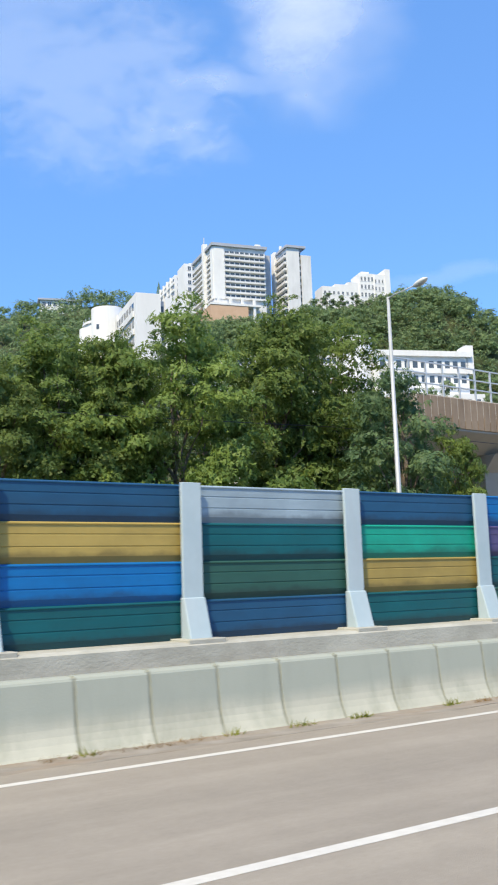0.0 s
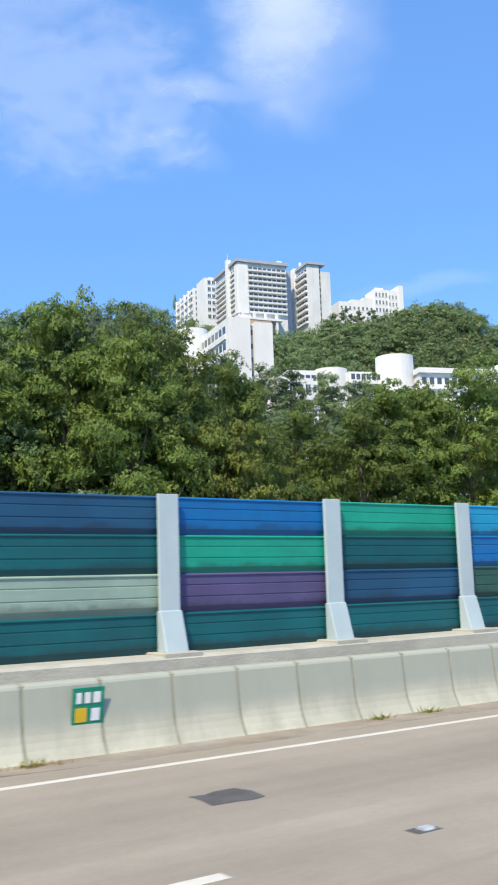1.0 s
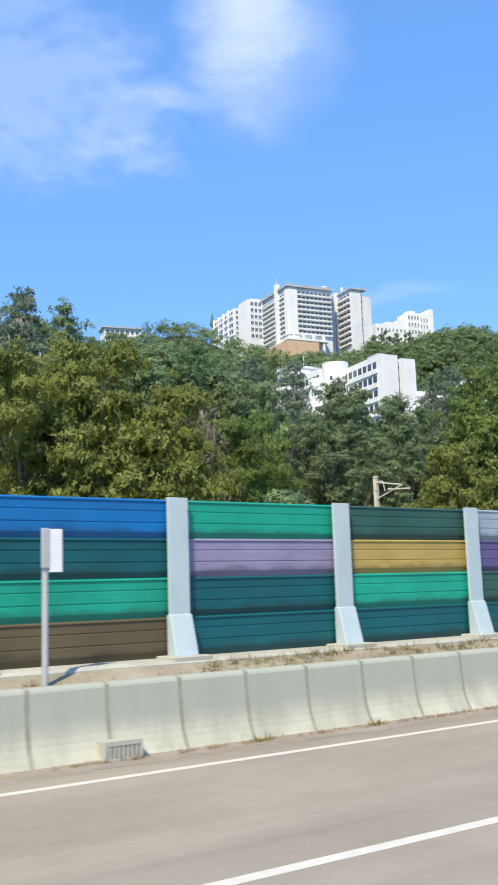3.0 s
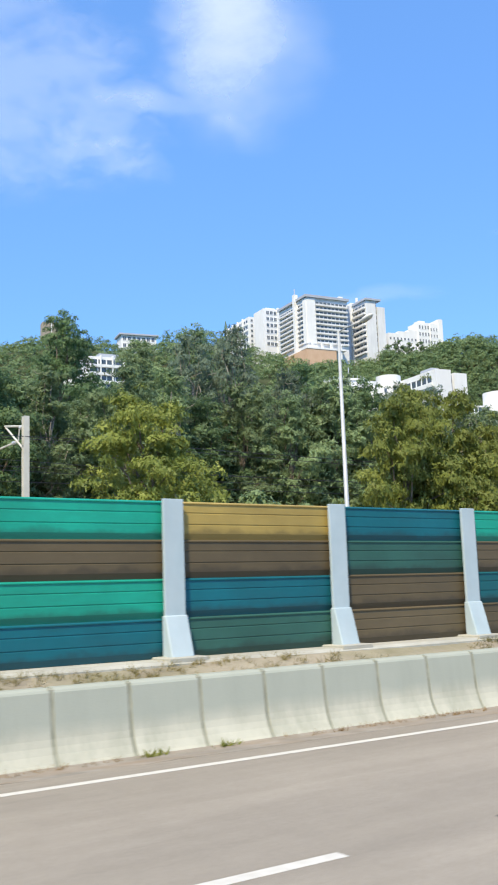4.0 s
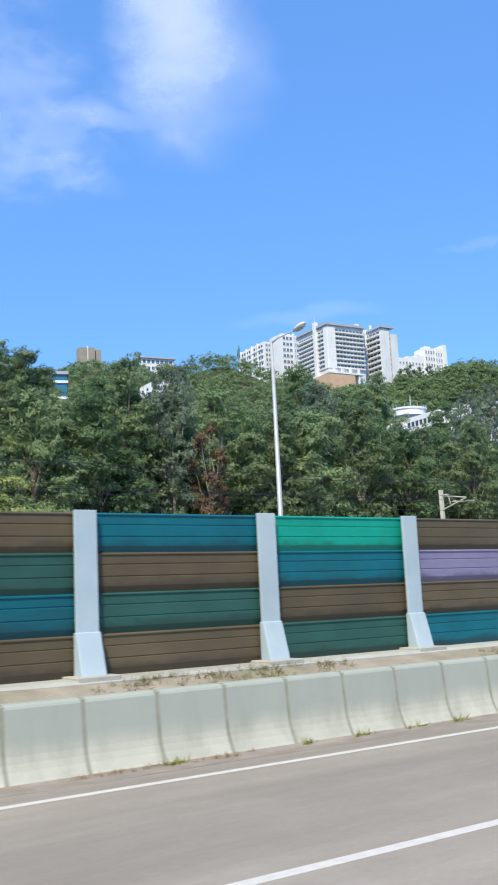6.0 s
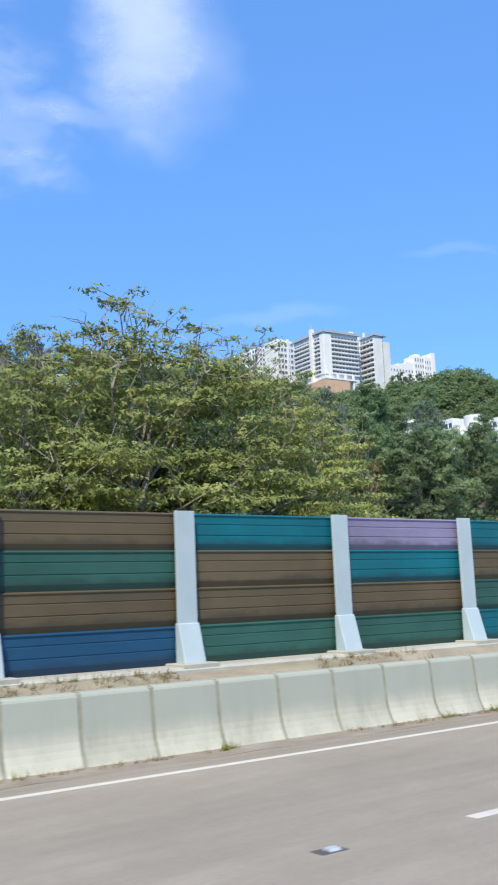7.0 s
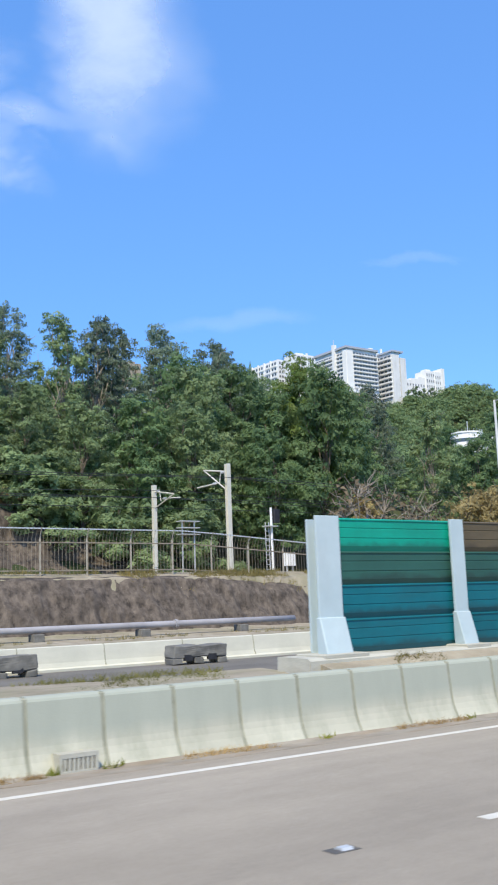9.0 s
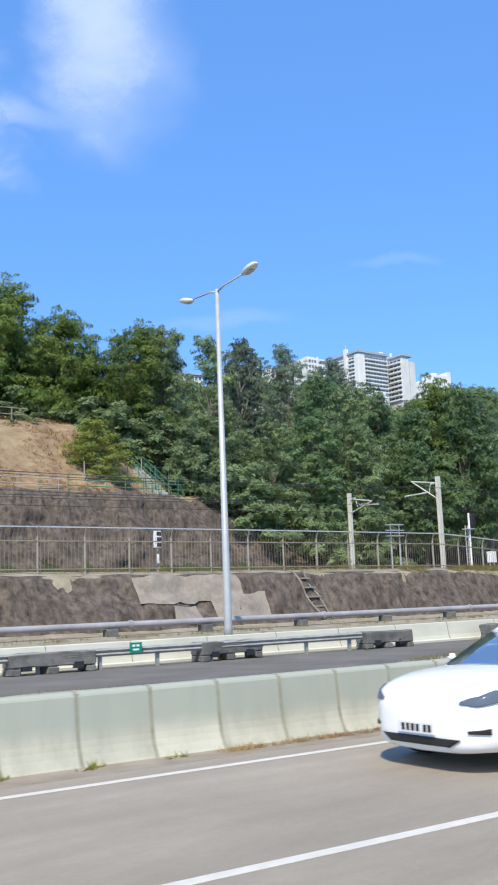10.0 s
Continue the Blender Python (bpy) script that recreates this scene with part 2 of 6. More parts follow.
def ragged_dark_foot(m, dirt, top):
    """Mixes the darker tone dirt into a panel's lower edge, in ragged patches."""
    N, L = m.node_tree.nodes, m.node_tree.links
    p = N["Principled BSDF"]
    old = p.inputs["Base Color"].links[0].from_socket
    tc = N.new("ShaderNodeTexCoord")
    info = N.new("ShaderNodeObjectInfo")
    sp = N.new("ShaderNodeSeparateXYZ")
    L.new(tc.outputs["Object"], sp.inputs[0])
    cb = N.new("ShaderNodeCombineXYZ")
    L.new(sp.outputs["X"], cb.inputs["X"])
    L.new(sp.outputs["Z"], cb.inputs["Y"])
    mu = N.new("ShaderNodeMath")
    mu.operation = 'MULTIPLY'
    mu.inputs[1].default_value = 61.0
    L.new(info.outputs["Random"], mu.inputs[0])
    L.new(mu.outputs[0], cb.inputs["Z"])
    no = N.new("ShaderNodeTexNoise")
    no.inputs["Scale"].default_value = 1.7
    no.inputs["Detail"].default_value = 6
    no.inputs["Roughness"].default_value = 0.65
    L.new(cb.outputs[0], no.inputs["Vector"])
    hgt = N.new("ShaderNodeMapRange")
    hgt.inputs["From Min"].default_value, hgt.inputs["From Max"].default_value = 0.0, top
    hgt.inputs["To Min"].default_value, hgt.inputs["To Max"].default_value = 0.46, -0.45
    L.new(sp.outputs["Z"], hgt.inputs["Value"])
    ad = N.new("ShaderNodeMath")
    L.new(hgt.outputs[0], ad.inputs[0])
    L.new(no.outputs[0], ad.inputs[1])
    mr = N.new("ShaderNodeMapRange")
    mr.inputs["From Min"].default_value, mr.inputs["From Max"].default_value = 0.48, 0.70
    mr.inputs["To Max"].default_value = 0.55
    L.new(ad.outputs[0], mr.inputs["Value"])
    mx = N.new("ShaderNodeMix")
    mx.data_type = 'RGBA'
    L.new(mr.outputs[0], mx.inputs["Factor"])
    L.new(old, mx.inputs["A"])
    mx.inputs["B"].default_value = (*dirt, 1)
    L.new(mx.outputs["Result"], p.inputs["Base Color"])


def stain_and_shade(m, upper_tone, z0, z1, most):
    """Painted shade and greenish stain on the steep upper face, with a ragged edge."""
    N, L = m.node_tree.nodes, m.node_tree.links
    p = N["Principled BSDF"]
    old = p.inputs["Base Color"].links[0].from_socket
    geo = N.new("ShaderNodeNewGeometry")
    sp = N.new("ShaderNodeSeparateXYZ")
    L.new(geo.outputs["Position"], sp.inputs[0])
    no = N.new("ShaderNodeTexNoise")
    no.inputs["Scale"].default_value = 2.3
    no.inputs["Detail"].default_value = 5
    L.new(geo.outputs["Position"], no.inputs["Vector"])
    ad = N.new("ShaderNodeMath")
    ad.operation = 'MULTIPLY_ADD'
    ad.inputs[1].default_value = 0.16
    L.new(no.outputs[0], ad.inputs[0])
    L.new(sp.outputs["Z"], ad.inputs[2])
    mr = N.new("ShaderNodeMapRange")
    mr.inputs["From Min"].default_value, mr.inputs["From Max"].default_value = z0 + 0.08, z1 + 0.08
    mr.inputs["To Max"].default_value = most
    L.new(ad.outputs[0], mr.inputs["Value"])
    mx = N.new("ShaderNodeMix")
    mx.data_type = 'RGBA'
    L.new(mr.outputs[0], mx.inputs["Factor"])
    L.new(old, mx.inputs["A"])
    mx.inputs["B"].default_value = (*upper_tone, 1)
    L.new(mx.outputs["Result"], p.inputs["Base Color"])


def grained(m, layers):
    """Small darker and lighter flecks at several sizes; layers of (scale, amount)."""
    N, L = m.node_tree.nodes, m.node_tree.links
    p = N["Principled BSDF"]
    geo = N.new("ShaderNodeNewGeometry")
    for scale, amount in layers:
        old = p.inputs["Base Color"].links[0].from_socket
        no = N.new("ShaderNodeTexNoise")
        no.inputs["Scale"].default_value = scale
        no.inputs["Detail"].default_value = 3
        no.inputs["Roughness"].default_value = 0.7
        L.new(geo.outputs["Position"], no.inputs["Vector"])
        mr = N.new("ShaderNodeMapRange")
        mr.inputs["From Min"].default_value, mr.inputs["From Max"].default_value = 0.3, 0.7
        mr.inputs["To Min"].default_value, mr.inputs["To Max"].default_value = 1 - amount, 1 + amount
        L.new(no.outputs[0], mr.inputs["Value"])
        hs = N.new("ShaderNodeHueSaturation")
        L.new(mr.outputs[0], hs.inputs["Value"])
        L.new(old, hs.inputs["Color"])
        L.new(hs.outputs[0], p.inputs["Base Color"])


lane_streaks(ASPHALT, 0.15)
grained(ASPHALT, ((3.5, 0.035), (18, 0.05), (70, 0.10)))
ASPHALT_DARK = surf("asphalt_dark", (0.115, 0.106, 0.092), (0.185, 0.172, 0.150), 0.5, 0.9, 0.5, 60)
ASPHALT_PATCH = surf("asphalt_patch", (0.07, 0.068, 0.066), (0.125, 0.12, 0.115), 3, 0.8, 0.8, 60)
PAINT_WHITE = surf("road_paint", (0.57, 0.54, 0.465), (0.67, 0.64, 0.565), 9, 0.6, 0.2, 80, stain=(0.5, 0.48, 0.45), stain_amount=0.4, stain_scale=(2, 2, 2))
CONCRETE = surf("barrier_concrete", (0.43, 0.425, 0.345), (0.51, 0.50, 0.41), 1.6, 0.85, 0.1, 40, stain=(0.23, 0.24, 0.18), stain_amount=0.55, stain_scale=(2.2, 2.2, 0.5), per_object=0.06)
CONCRETE_OLD = surf("plinth_concrete", (0.38, 0.375, 0.32), (0.49, 0.48, 0.42), 1.2, 0.9, 0.4, 30, stain=(0.26, 0.24, 0.20), stain_amount=0.6, stain_scale=(0.8, 0.8, 2.0))
CONCRETE_WHITE = surf("parapet_concrete", (0.50, 0.50, 0.42), (0.60, 0.59, 0.50), 0.8, 0.8, 0.2, 20, stain=(0.45, 0.44, 0.38), stain_amount=0.5, stain_scale=(0.5, 0.5, 1.5))
CONCRETE_GREY = surf("block_concrete", (0.095, 0.096, 0.090), (0.215, 0.21, 0.195), 2.5, 0.9, 0.4, 30, stain=(0.10, 0.10, 0.10), stain_amount=0.6, stain_scale=(1.5, 1.5, 1.5), per_object=0.1)
# upper face painted greyer, since the sloping foot catches more sun
stain_and_shade(CONCRETE, (0.325, 0.352, 0.302), 0.22, 0.42, 0.8)
JOINT = surf("dark_joint", (0.23, 0.235, 0.18), (0.33, 0.33, 0.26), 5, 0.95)
POST_PAINT = surf("post_paint", (0.37, 0.465, 0.50), (0.45, 0.54, 0.57), 1.5, 0.55, 0.05, 30, stain=(0.40, 0.45, 0.47), stain_amount=0.5, stain_scale=(3, 3, 0.6), per_object=0.05)
GALV = surf("galvanised_steel", (0.52, 0.54, 0.56), (0.64, 0.66, 0.67), 3, 0.45, 0.05, 30, metal=0.35, per_object=0.04)
MAST_PAINT = surf("mast_paint", (0.52, 0.515, 0.46), (0.63, 0.62, 0.56), 2, 0.6, stain=(0.42, 0.40, 0.34), stain_amount=0.5, stain_scale=(2, 2, 0.6))
LAMP_POLE = surf("lamp_pole_paint", (0.40, 0.425, 0.43), (0.49, 0.515, 0.52), 2, 0.45, metal=0.2)
LAMP_SHELL = surf("lamp_shell", (0.60, 0.60, 0.56), (0.70, 0.70, 0.66), 6, 0.5)
LAMP_GLASS = surf("lamp_glass", (0.36, 0.37, 0.37), (0.46, 0.46, 0.45), 8, 0.35)
SOIL = surf("dry_soil", (0.23, 0.195, 0.145), (0.38, 0.335, 0.255), 1.2, 0.95, 0.8, 14, stain=(0.16, 0.17, 0.07), stain_amount=0.6, stain_scale=(0.4, 0.4, 0.4))
ROCK = surf("shotcrete_rock", (0.026, 0.021, 0.018), (0.135, 0.110, 0.090), 2.3, 0.95, 1.0, 6, stain=(0.20, 0.165, 0.135), stain_amount=0.75, stain_scale=(3.4, 3.4, 0.35))
REPAIR = surf("wall_repair", (0.25, 0.22, 0.185), (0.33, 0.295, 0.25), 2.2, 0.95, 0.8, 9, stain=(0.13, 0.108, 0.088), stain_amount=0.6, stain_scale=(1.3, 1.3, 1.3))
HILL = surf("hill_undergrowth", (0.022, 0.034, 0.012), (0.055, 0.075, 0.024), 0.12, 0.95, 0.6, 1.2, stain=(0.10, 0.085, 0.045), stain_amount=0.5, stain_scale=(0.03, 0.03, 0.03))
BARE = surf("bare_slope", (0.17, 0.105, 0.06), (0.33, 0.235, 0.15), 1.1, 0.95, 1.0, 5, stain=(0.36, 0.30, 0.17), stain_amount=0.7, stain_scale=(0.5, 0.5, 0.8))
BARK = surf("bark", (0.10, 0.08, 0.06), (0.22, 0.185, 0.15), 3, 0.95, 0.8, 20)
BARK_PALE = surf("pale_bark", (0.24, 0.21, 0.175), (0.36, 0.32, 0.275), 2, 0.95, 0.6, 20)
WHITE_WALL = surf("white_render", (0.73, 0.735, 0.73), (0.81, 0.81, 0.80), 0.15, 0.85, stain=(0.62, 0.62, 0.60), stain_amount=0.4, stain_scale=(0.4, 0.4, 0.06))
TOWER_WALL = surf("tower_render", (0.66, 0.665, 0.665), (0.75, 0.752, 0.75), 0.15, 0.85, stain=(0.45, 0.45, 0.44), stain_amount=0.5, stain_scale=(0.4, 0.4, 0.06))
GREY_WALL = surf("grey_render", (0.36, 0.40, 0.46), (0.43, 0.46, 0.52), 0.2, 0.85)
PEACH_WALL = surf("peach_render", (0.55, 0.36, 0.24), (0.62, 0.43, 0.30), 0.3, 0.85)
BROWN_WALL = surf("brown_concrete", (0.30, 0.26, 0.21), (0.38, 0.33, 0.27), 0.3, 0.9)
WINDOW = glassy("window_glass", (0.07, 0.09, 0.11))
BLUE_GLASS = glassy("blue_glass", (0.03, 0.16, 0.26))
DARK_METAL = surf("dark_metal", (0.03, 0.03, 0.035), (0.06, 0.06, 0.065), 4, 0.5, metal=0.5)
GREEN_METAL = surf("green_metal", (0.05, 0.16, 0.12), (0.09, 0.23, 0.17), 3, 0.5)
SIGN_GREEN = surf("sign_green", (0.0, 0.20, 0.13), (0.0, 0.25, 0.16), 4, 0.45)
SIGN_YELLOW = surf("sign_yellow", (0.65, 0.42, 0.02), (0.72, 0.48, 0.04), 4, 0.45)
SIGN_WHITE = surf("sign_white", (0.74, 0.75, 0.76), (0.80, 0.80, 0.80), 4, 0.5)
PIPE = surf("pipe_paint", (0.24, 0.235, 0.25), (0.40, 0.39, 0.41), 0.8, 0.6, 0.1, 10, stain=(0.28, 0.27, 0.27), stain_amount=0.5, stain_scale=(0.5, 0.5, 2))
LEAF_OLIVE = foliage("leaves_olive", (0.053, 0.104, 0.026), (0.227, 0.302, 0.072), grain=11)
# dark, mid and grey-green leaves: haze painted in, colours lifted and bluer
LEAF_DARK = foliage("leaves_dark", (0.052, 0.108, 0.052), (0.191, 0.281, 0.117), grain=9)
LEAF_MID = foliage("leaves_mid", (0.094, 0.148, 0.073), (0.271, 0.353, 0.166), grain=9)
LEAF_GREY = foliage("leaves_grey_green", (0.079, 0.121, 0.081), (0.242, 0.309, 0.214), grain=9)
LEAF_LIGHT = foliage("leaves_light", (0.098, 0.142, 0.038), (0.37, 0.395, 0.125), 0.28, grain=9)
LEAF_YELLOW = foliage("leaves_yellow_green", (0.089, 0.131, 0.029), (0.33, 0.366, 0.083), 0.35, grain=11)
LEAF_BROWN = foliage("leaves_brown", (0.11, 0.07, 0.042), (0.25, 0.165, 0.095), grain=8)
LEAF_RUST = foliage("leaves_rust", (0.25, 0.195, 0.085), (0.50, 0.42, 0.20), grain=8)
LEAF_DRY = foliage("leaves_dry", (0.12, 0.095, 0.06), (0.25, 0.20, 0.13))
GRASS = foliage("grass_dry", (0.10, 0.10, 0.03), (0.33, 0.26, 0.10))

# ---- ground, roads ----
def axis(fine0, fine1, step, far0, far1):
    a = list(np.arange(fine0, fine1 + 0.1, step))
    lo, hi, d = fine0, fine1, step
    left, right = [], []
    while lo > far0:
        d *= 1.35
        lo -= d
        left.append(lo)
    d = step
    while hi < far1:
        d *= 1.35
        hi += d
        right.append(hi)
    return np.array(left[::-1] + a + right)


gx, gy = axis(-330, 420, 4.0, -3000, 3000), axis(-40, 460, 4.0, -2500, 3000)
GX, GY = np.meshgrid(gx, gy)
GZ = ground(GX, GY)
w_, h_ = len(gx), len(gy)
idx = np.arange(w_ * h_).reshape(h_, w_)
ground_me = quads("ground", np.stack([GX.ravel(), GY.ravel(), GZ], 1),
                  np.stack([idx[:-1, :-1].ravel(), idx[:-1, 1:].ravel(), idx[1:, 1:].ravel(), idx[1:, :-1].ravel()], 1))
ground_me.polygons.foreach_set("use_smooth", [True] * len(ground_me.polygons))
tagged(part("ground", ground_me, HILL), "green hillside rising beyond the highway, dark undergrowth", "ground", kind="structure")

road = tagged(part("road", ribbon([(-14, 0), (-14, -0.5), (10.9, -0.5), (10.9, -0.07), (10.35, -0.07), (9.3, 0)], -420, 160, 4), ASPHALT),
              "sun-bleached taupe asphalt highway lanes", "road", kind="structure")
co = np.empty(len(road.data.vertices) * 3)
road.data.vertices.foreach_get("co", co)
co = co.reshape(-1, 3)
ls, ln_ = road_sn(co[:, 0], co[:, 1])
lane = road.data.attributes.new("lane", 'FLOAT_VECTOR', 'POINT')
lane.data.foreach_set("vector", np.stack([ls, ln_, ls * 0], 1).ravel().astype(np.float32))
tagged(part("road_far", ribbon([(18.2, -0.01), (18.2, -0.5), (27.3, -0.5), (27.3, -0.01)], -420, 160, 4), ASPHALT_DARK),
       "dark asphalt road beyond the grass verge", "road", kind="structure")


def rough_soil(s, n, z):
    return Vector((0, 0, 0.09 * noise.noise((s * 0.5, n * 0.7, 3)) + 0.04 * noise.noise((s * 2, n * 2, 1))))



def banked(s):
    """Soil lies higher against the plinth past the first stretch."""
    return 0.17 * min(1.0, max(0.0, (-42 - s) / 3))


tagged(part("verge", ribbon([(10.92, -0.4), (10.95, 0.66), (11.2, 0.68), (11.5, 0.70), (11.9, 0.64), (13, 0.5), (14.5, 0.34), (16, 0.16), (17.4, 0.03), (18.3, -0.03), (18.3, -0.4)], -207.4, 160, 1.0, lambda s, n, z: rough_soil(s, n, z) * 0.6 + Vector((0, 0, banked(s) * (1.0 if n == 11.5 else 0.65 if n == 11.2 else 0.0)))), SOIL),
       "dry brown soil verge with patchy grass", "verge", kind="structure")

def raised(s, n):
    """The verge stands a little higher where it begins."""
    return (0.15 * min(1.0, max(0.0, (s + 225) / 4)) - 0.13 * min(1.0, max(0.0, (-219 - s) / 5))) * min(1.0, max(0.0, (n - 11.5) / 2)) * min(1.0, max(0.0, (18.6 - n) / 1.5))


tagged(part("verge", ribbon([(10.92, -0.4), (10.95, 0.66), (11.5, 0.72), (13, 0.60), (14.5, 0.455), (16, 0.30), (17.4, 0.15), (18.3, 0.0), (18.3, -0.4)], -420, -207.4, 1.0, lambda s, n, z: rough_soil(s, n, z) + Vector((0, 0, raised(s, n)))), SOIL),
       "raised verge of dry and green grass between two roads", "verge", kind="structure")
tagged(part("verge_back", ribbon([(27.7, -0.4), (27.7, 0.3), (30, 0.35), (34, 0.3), (38, 0.38), (40, 0.5), (42, 0.6), (43.4, 0.75), (43.4, -0.4)], -420, 160, 2, rough_soil), SOIL),
       "bare soil strip below the rock wall", "verge", kind="structure")
tagged(part("rail_bed", ribbon([(43.3, 0.3), (43.6, 1.7), (44.4, 3.3), (46, 3.62), (50, 3.7), (64.5, 3.75), (66.2, 4.2), (66.4, 2.0)], -420, 160, 3, rough_soil), SOIL),
       "gravel and dry grass bed of the railway", "rail bed", kind="structure")


def strip(name, s0, s1, n, w, mat, z=0.004, ds=2.0):
    return part(name, ribbon([(n - w / 2, z - 0.003), (n - w / 2, z), (n + w / 2, z), (n + w / 2, z - 0.003)], s0, s1, ds), mat)


tagged(strip("edge_line", -420, 160, 9.14, 0.125, PAINT_WHITE), "solid white painted edge line, slightly worn", "road marking", kind="structure")
for k in range(-30, 8):
    a = -15.19 + 8.886 * k
    ob = tagged(strip("lane_dash", a, a + 5.7, 5.47, 0.13, PAINT_WHITE), "white painted lane dash on asphalt", "road marking", "lane dashes", "structure")
    bm = bmesh.new()
    prism(bm, [(-0.05, 0.0), (-0.032, 0.018), (0.032, 0.018), (0.05, 0.0)], -0.05, 0.05)
    stud = thing("road_stud", on_road(a - 1.45, 5.47, 0.003), "small metal road stud between lane dashes", "road stud", "road studs")
    part("stud_body", bm, GALV, stud)
    bm = bmesh.new()
    box(bm, -0.14, 0.1, -0.07, 0.07, -0.006, 0.0015)
    part("stud_bed", bm, ASPHALT_PATCH, stud)
# worn strip of soil and litter between the edge line and the barrier
tagged(part("gutter_dirt", ribbon([(9.85, -0.06), (9.85, -0.034), (10.1, -0.048), (10.3, -0.055), (10.46, -0.04), (10.5, -0.1)], -420, 160, 1.0,
            lambda s, n, z: Vector((0, 0, 0)) if n > 9.9 else at(s, 0.3 * noise.noise((s * 0.9, 0, 0))) - at(s, 0)),
            surf("gutter_soil", (0.21, 0.185, 0.15), (0.33, 0.30, 0.255), 2, 0.95, 0.6, 25, stain=(0.28, 0.19, 0.11), stain_amount=0.6, stain_scale=(0.9, 3, 1))),
       "dusty soil gathered along the foot of the barrier", "dirt", kind="structure")

for s, n, a, b in ((-51.4, 7.31, 0.27, 0.24), (-25.95, 7.41, 0.26, 0.23), (-131.03, 7.47, 0.28, 0.25), (-128.5, 6.85, 0.42, 0.38), (-127.2, 7.85, 0.34, 0.33), (-126.1, 7.35, 0.27, 0.23), (-222.5, 7.42, 0.28, 0.25),
                   (-174.75, 7.7, 0.27, 0.26)):
    bm = bmesh.new()
    ring = [(a * sx + random.uniform(-.05, .05), b * sy + random.uniform(-.04, .04)) for sx, sy in ((-1, -1), (-.3, -1.03), (.4, -.98), (1, -1), (1.03, 0), (1, 1), (.3, 1.02), (-.4, 1), (-1, 1), (-1.02, .1))]
    lo = [bm.verts.new((x, y, 0.0)) for x, y in ring]
    hi = [bm.verts.new((x * 0.985, y * 0.985, 0.005)) for x, y in ring]
    for i in range(len(ring)):
        bm.faces.new((lo[i], lo[(i + 1) % len(ring)], hi[(i + 1) % len(ring)], hi[i]))
    bm.faces.new(hi)
    tagged(part("asphalt_patch", bm, ASPHALT_PATCH, m=on_road(s, n, 0.001)), "dark square asphalt repair patch in the lane", "road patch", "road patches", "structure")

# ---- concrete barrier, one metre pieces ----
def joint_at(i):
    s = -19.39 + 0.985 * (i + 5)
    return s - max(0.0, s + 40) * 0.0142


barrier = thing("concrete_barrier", Matrix.Identity(4), "pale grey profiled concrete roadside barrier with dark joints", "barrier", kind="structure")
bm = bmesh.new()
prism(bm, [(-0.21, -0.3), (-0.21, -0.04), (-0.19, -0.012), (-0.142, 0.08), (-0.112, 0.16), (-0.094, 0.24), (-0.084, 0.32), (-0.045, 0.735), (-0.03, 0.762), (0.01, 0.788), (0.17, 0.788), (0.22, 0.755), (0.25, 0.3), (0.3, -0.3)], -0.458, 0.458)
seg_me = mesh_of("barrier_piece", bm)
seg_me.materials.append(CONCRETE)
for i in range(-250, 44):
    part("barrier_piece", seg_me, CONCRETE, barrier, m=on_road((joint_at(i) + joint_at(i - 1)) / 2, 10.67, 0.0) @ Matrix.Rotation(radians(random.uniform(-.25, .25)), 4, 'Z'))
bm = bmesh.new()
for i in range(-250, 44):
    prism(bm, [(-0.202, -0.3), (-0.202, -0.04), (-0.182, -0.012), (-0.134, 0.08), (-0.104, 0.16), (-0.086, 0.24), (-0.076, 0.32), (-0.033, 0.765), (-0.018, 0.777), (0.2, 0.775), (0.25, -0.3)], -0.036, 0.036, on_road(joint_at(i), 10.67))
part("barrier_joints", bm, JOINT, barrier)["kind"] = "stuff"
# small drain mouths at the foot
for s in (-35.2, -73.5, -211.9, -114.1):
    ob = thing("drain_mouth", on_road(s, 10.4, -0.06), "small dark drain opening at the barrier's foot", "drain", "drains")
    bm = bmesh.new()
    for x0, x1, z0, z1 in ((-.24, .24, .17, .22), (-.24, .24, 0, .03), (-.24, -.2, .03, .17), (.2, .24, .03, .17)):
        box(bm, x0, x1, -0.05, 0.25, z0, z1)
    part("drain_frame", bm, CONCRETE_OLD, ob)
    # solid dark block in place of the opening's own shade
    bm = bmesh.new()
    box(bm, -.2, .2, -0.02, 0.25, .03, .17)
    part("drain_hole", bm, DARK_METAL, ob)
    for i in range(0 if s == -35.2 else 7):
        bm = bmesh.new()
        box(bm, -.185 + .055 * i, -.15 + .055 * i, -0.045, 0.02, .03, .17)
        part("grate_bar", bm, CONCRETE_OLD, ob)

# ---- noise barrier ----
def lifted(s):
    """The plinth climbs a little towards the flyover."""
    return 0.1 * min(1.0, max(0.0, (s + 23) / 18))


for s0, s1, f in ((-207.6, 160, 11.45),):
    tagged(part("plinth", ribbon([(f, 0.2), (f, 0.875), (f + 0.05, 0.915), (11.9, 0.925), (12.25, 0.925), (12.3, 0.2)], s0, s1, 2.0, lambda s, n, z: Vector((0, 0, lifted(s) if z > 0.5 else 0))), CONCRETE_OLD),
           "stained concrete plinth under the noise barrier", "plinth", kind="structure")
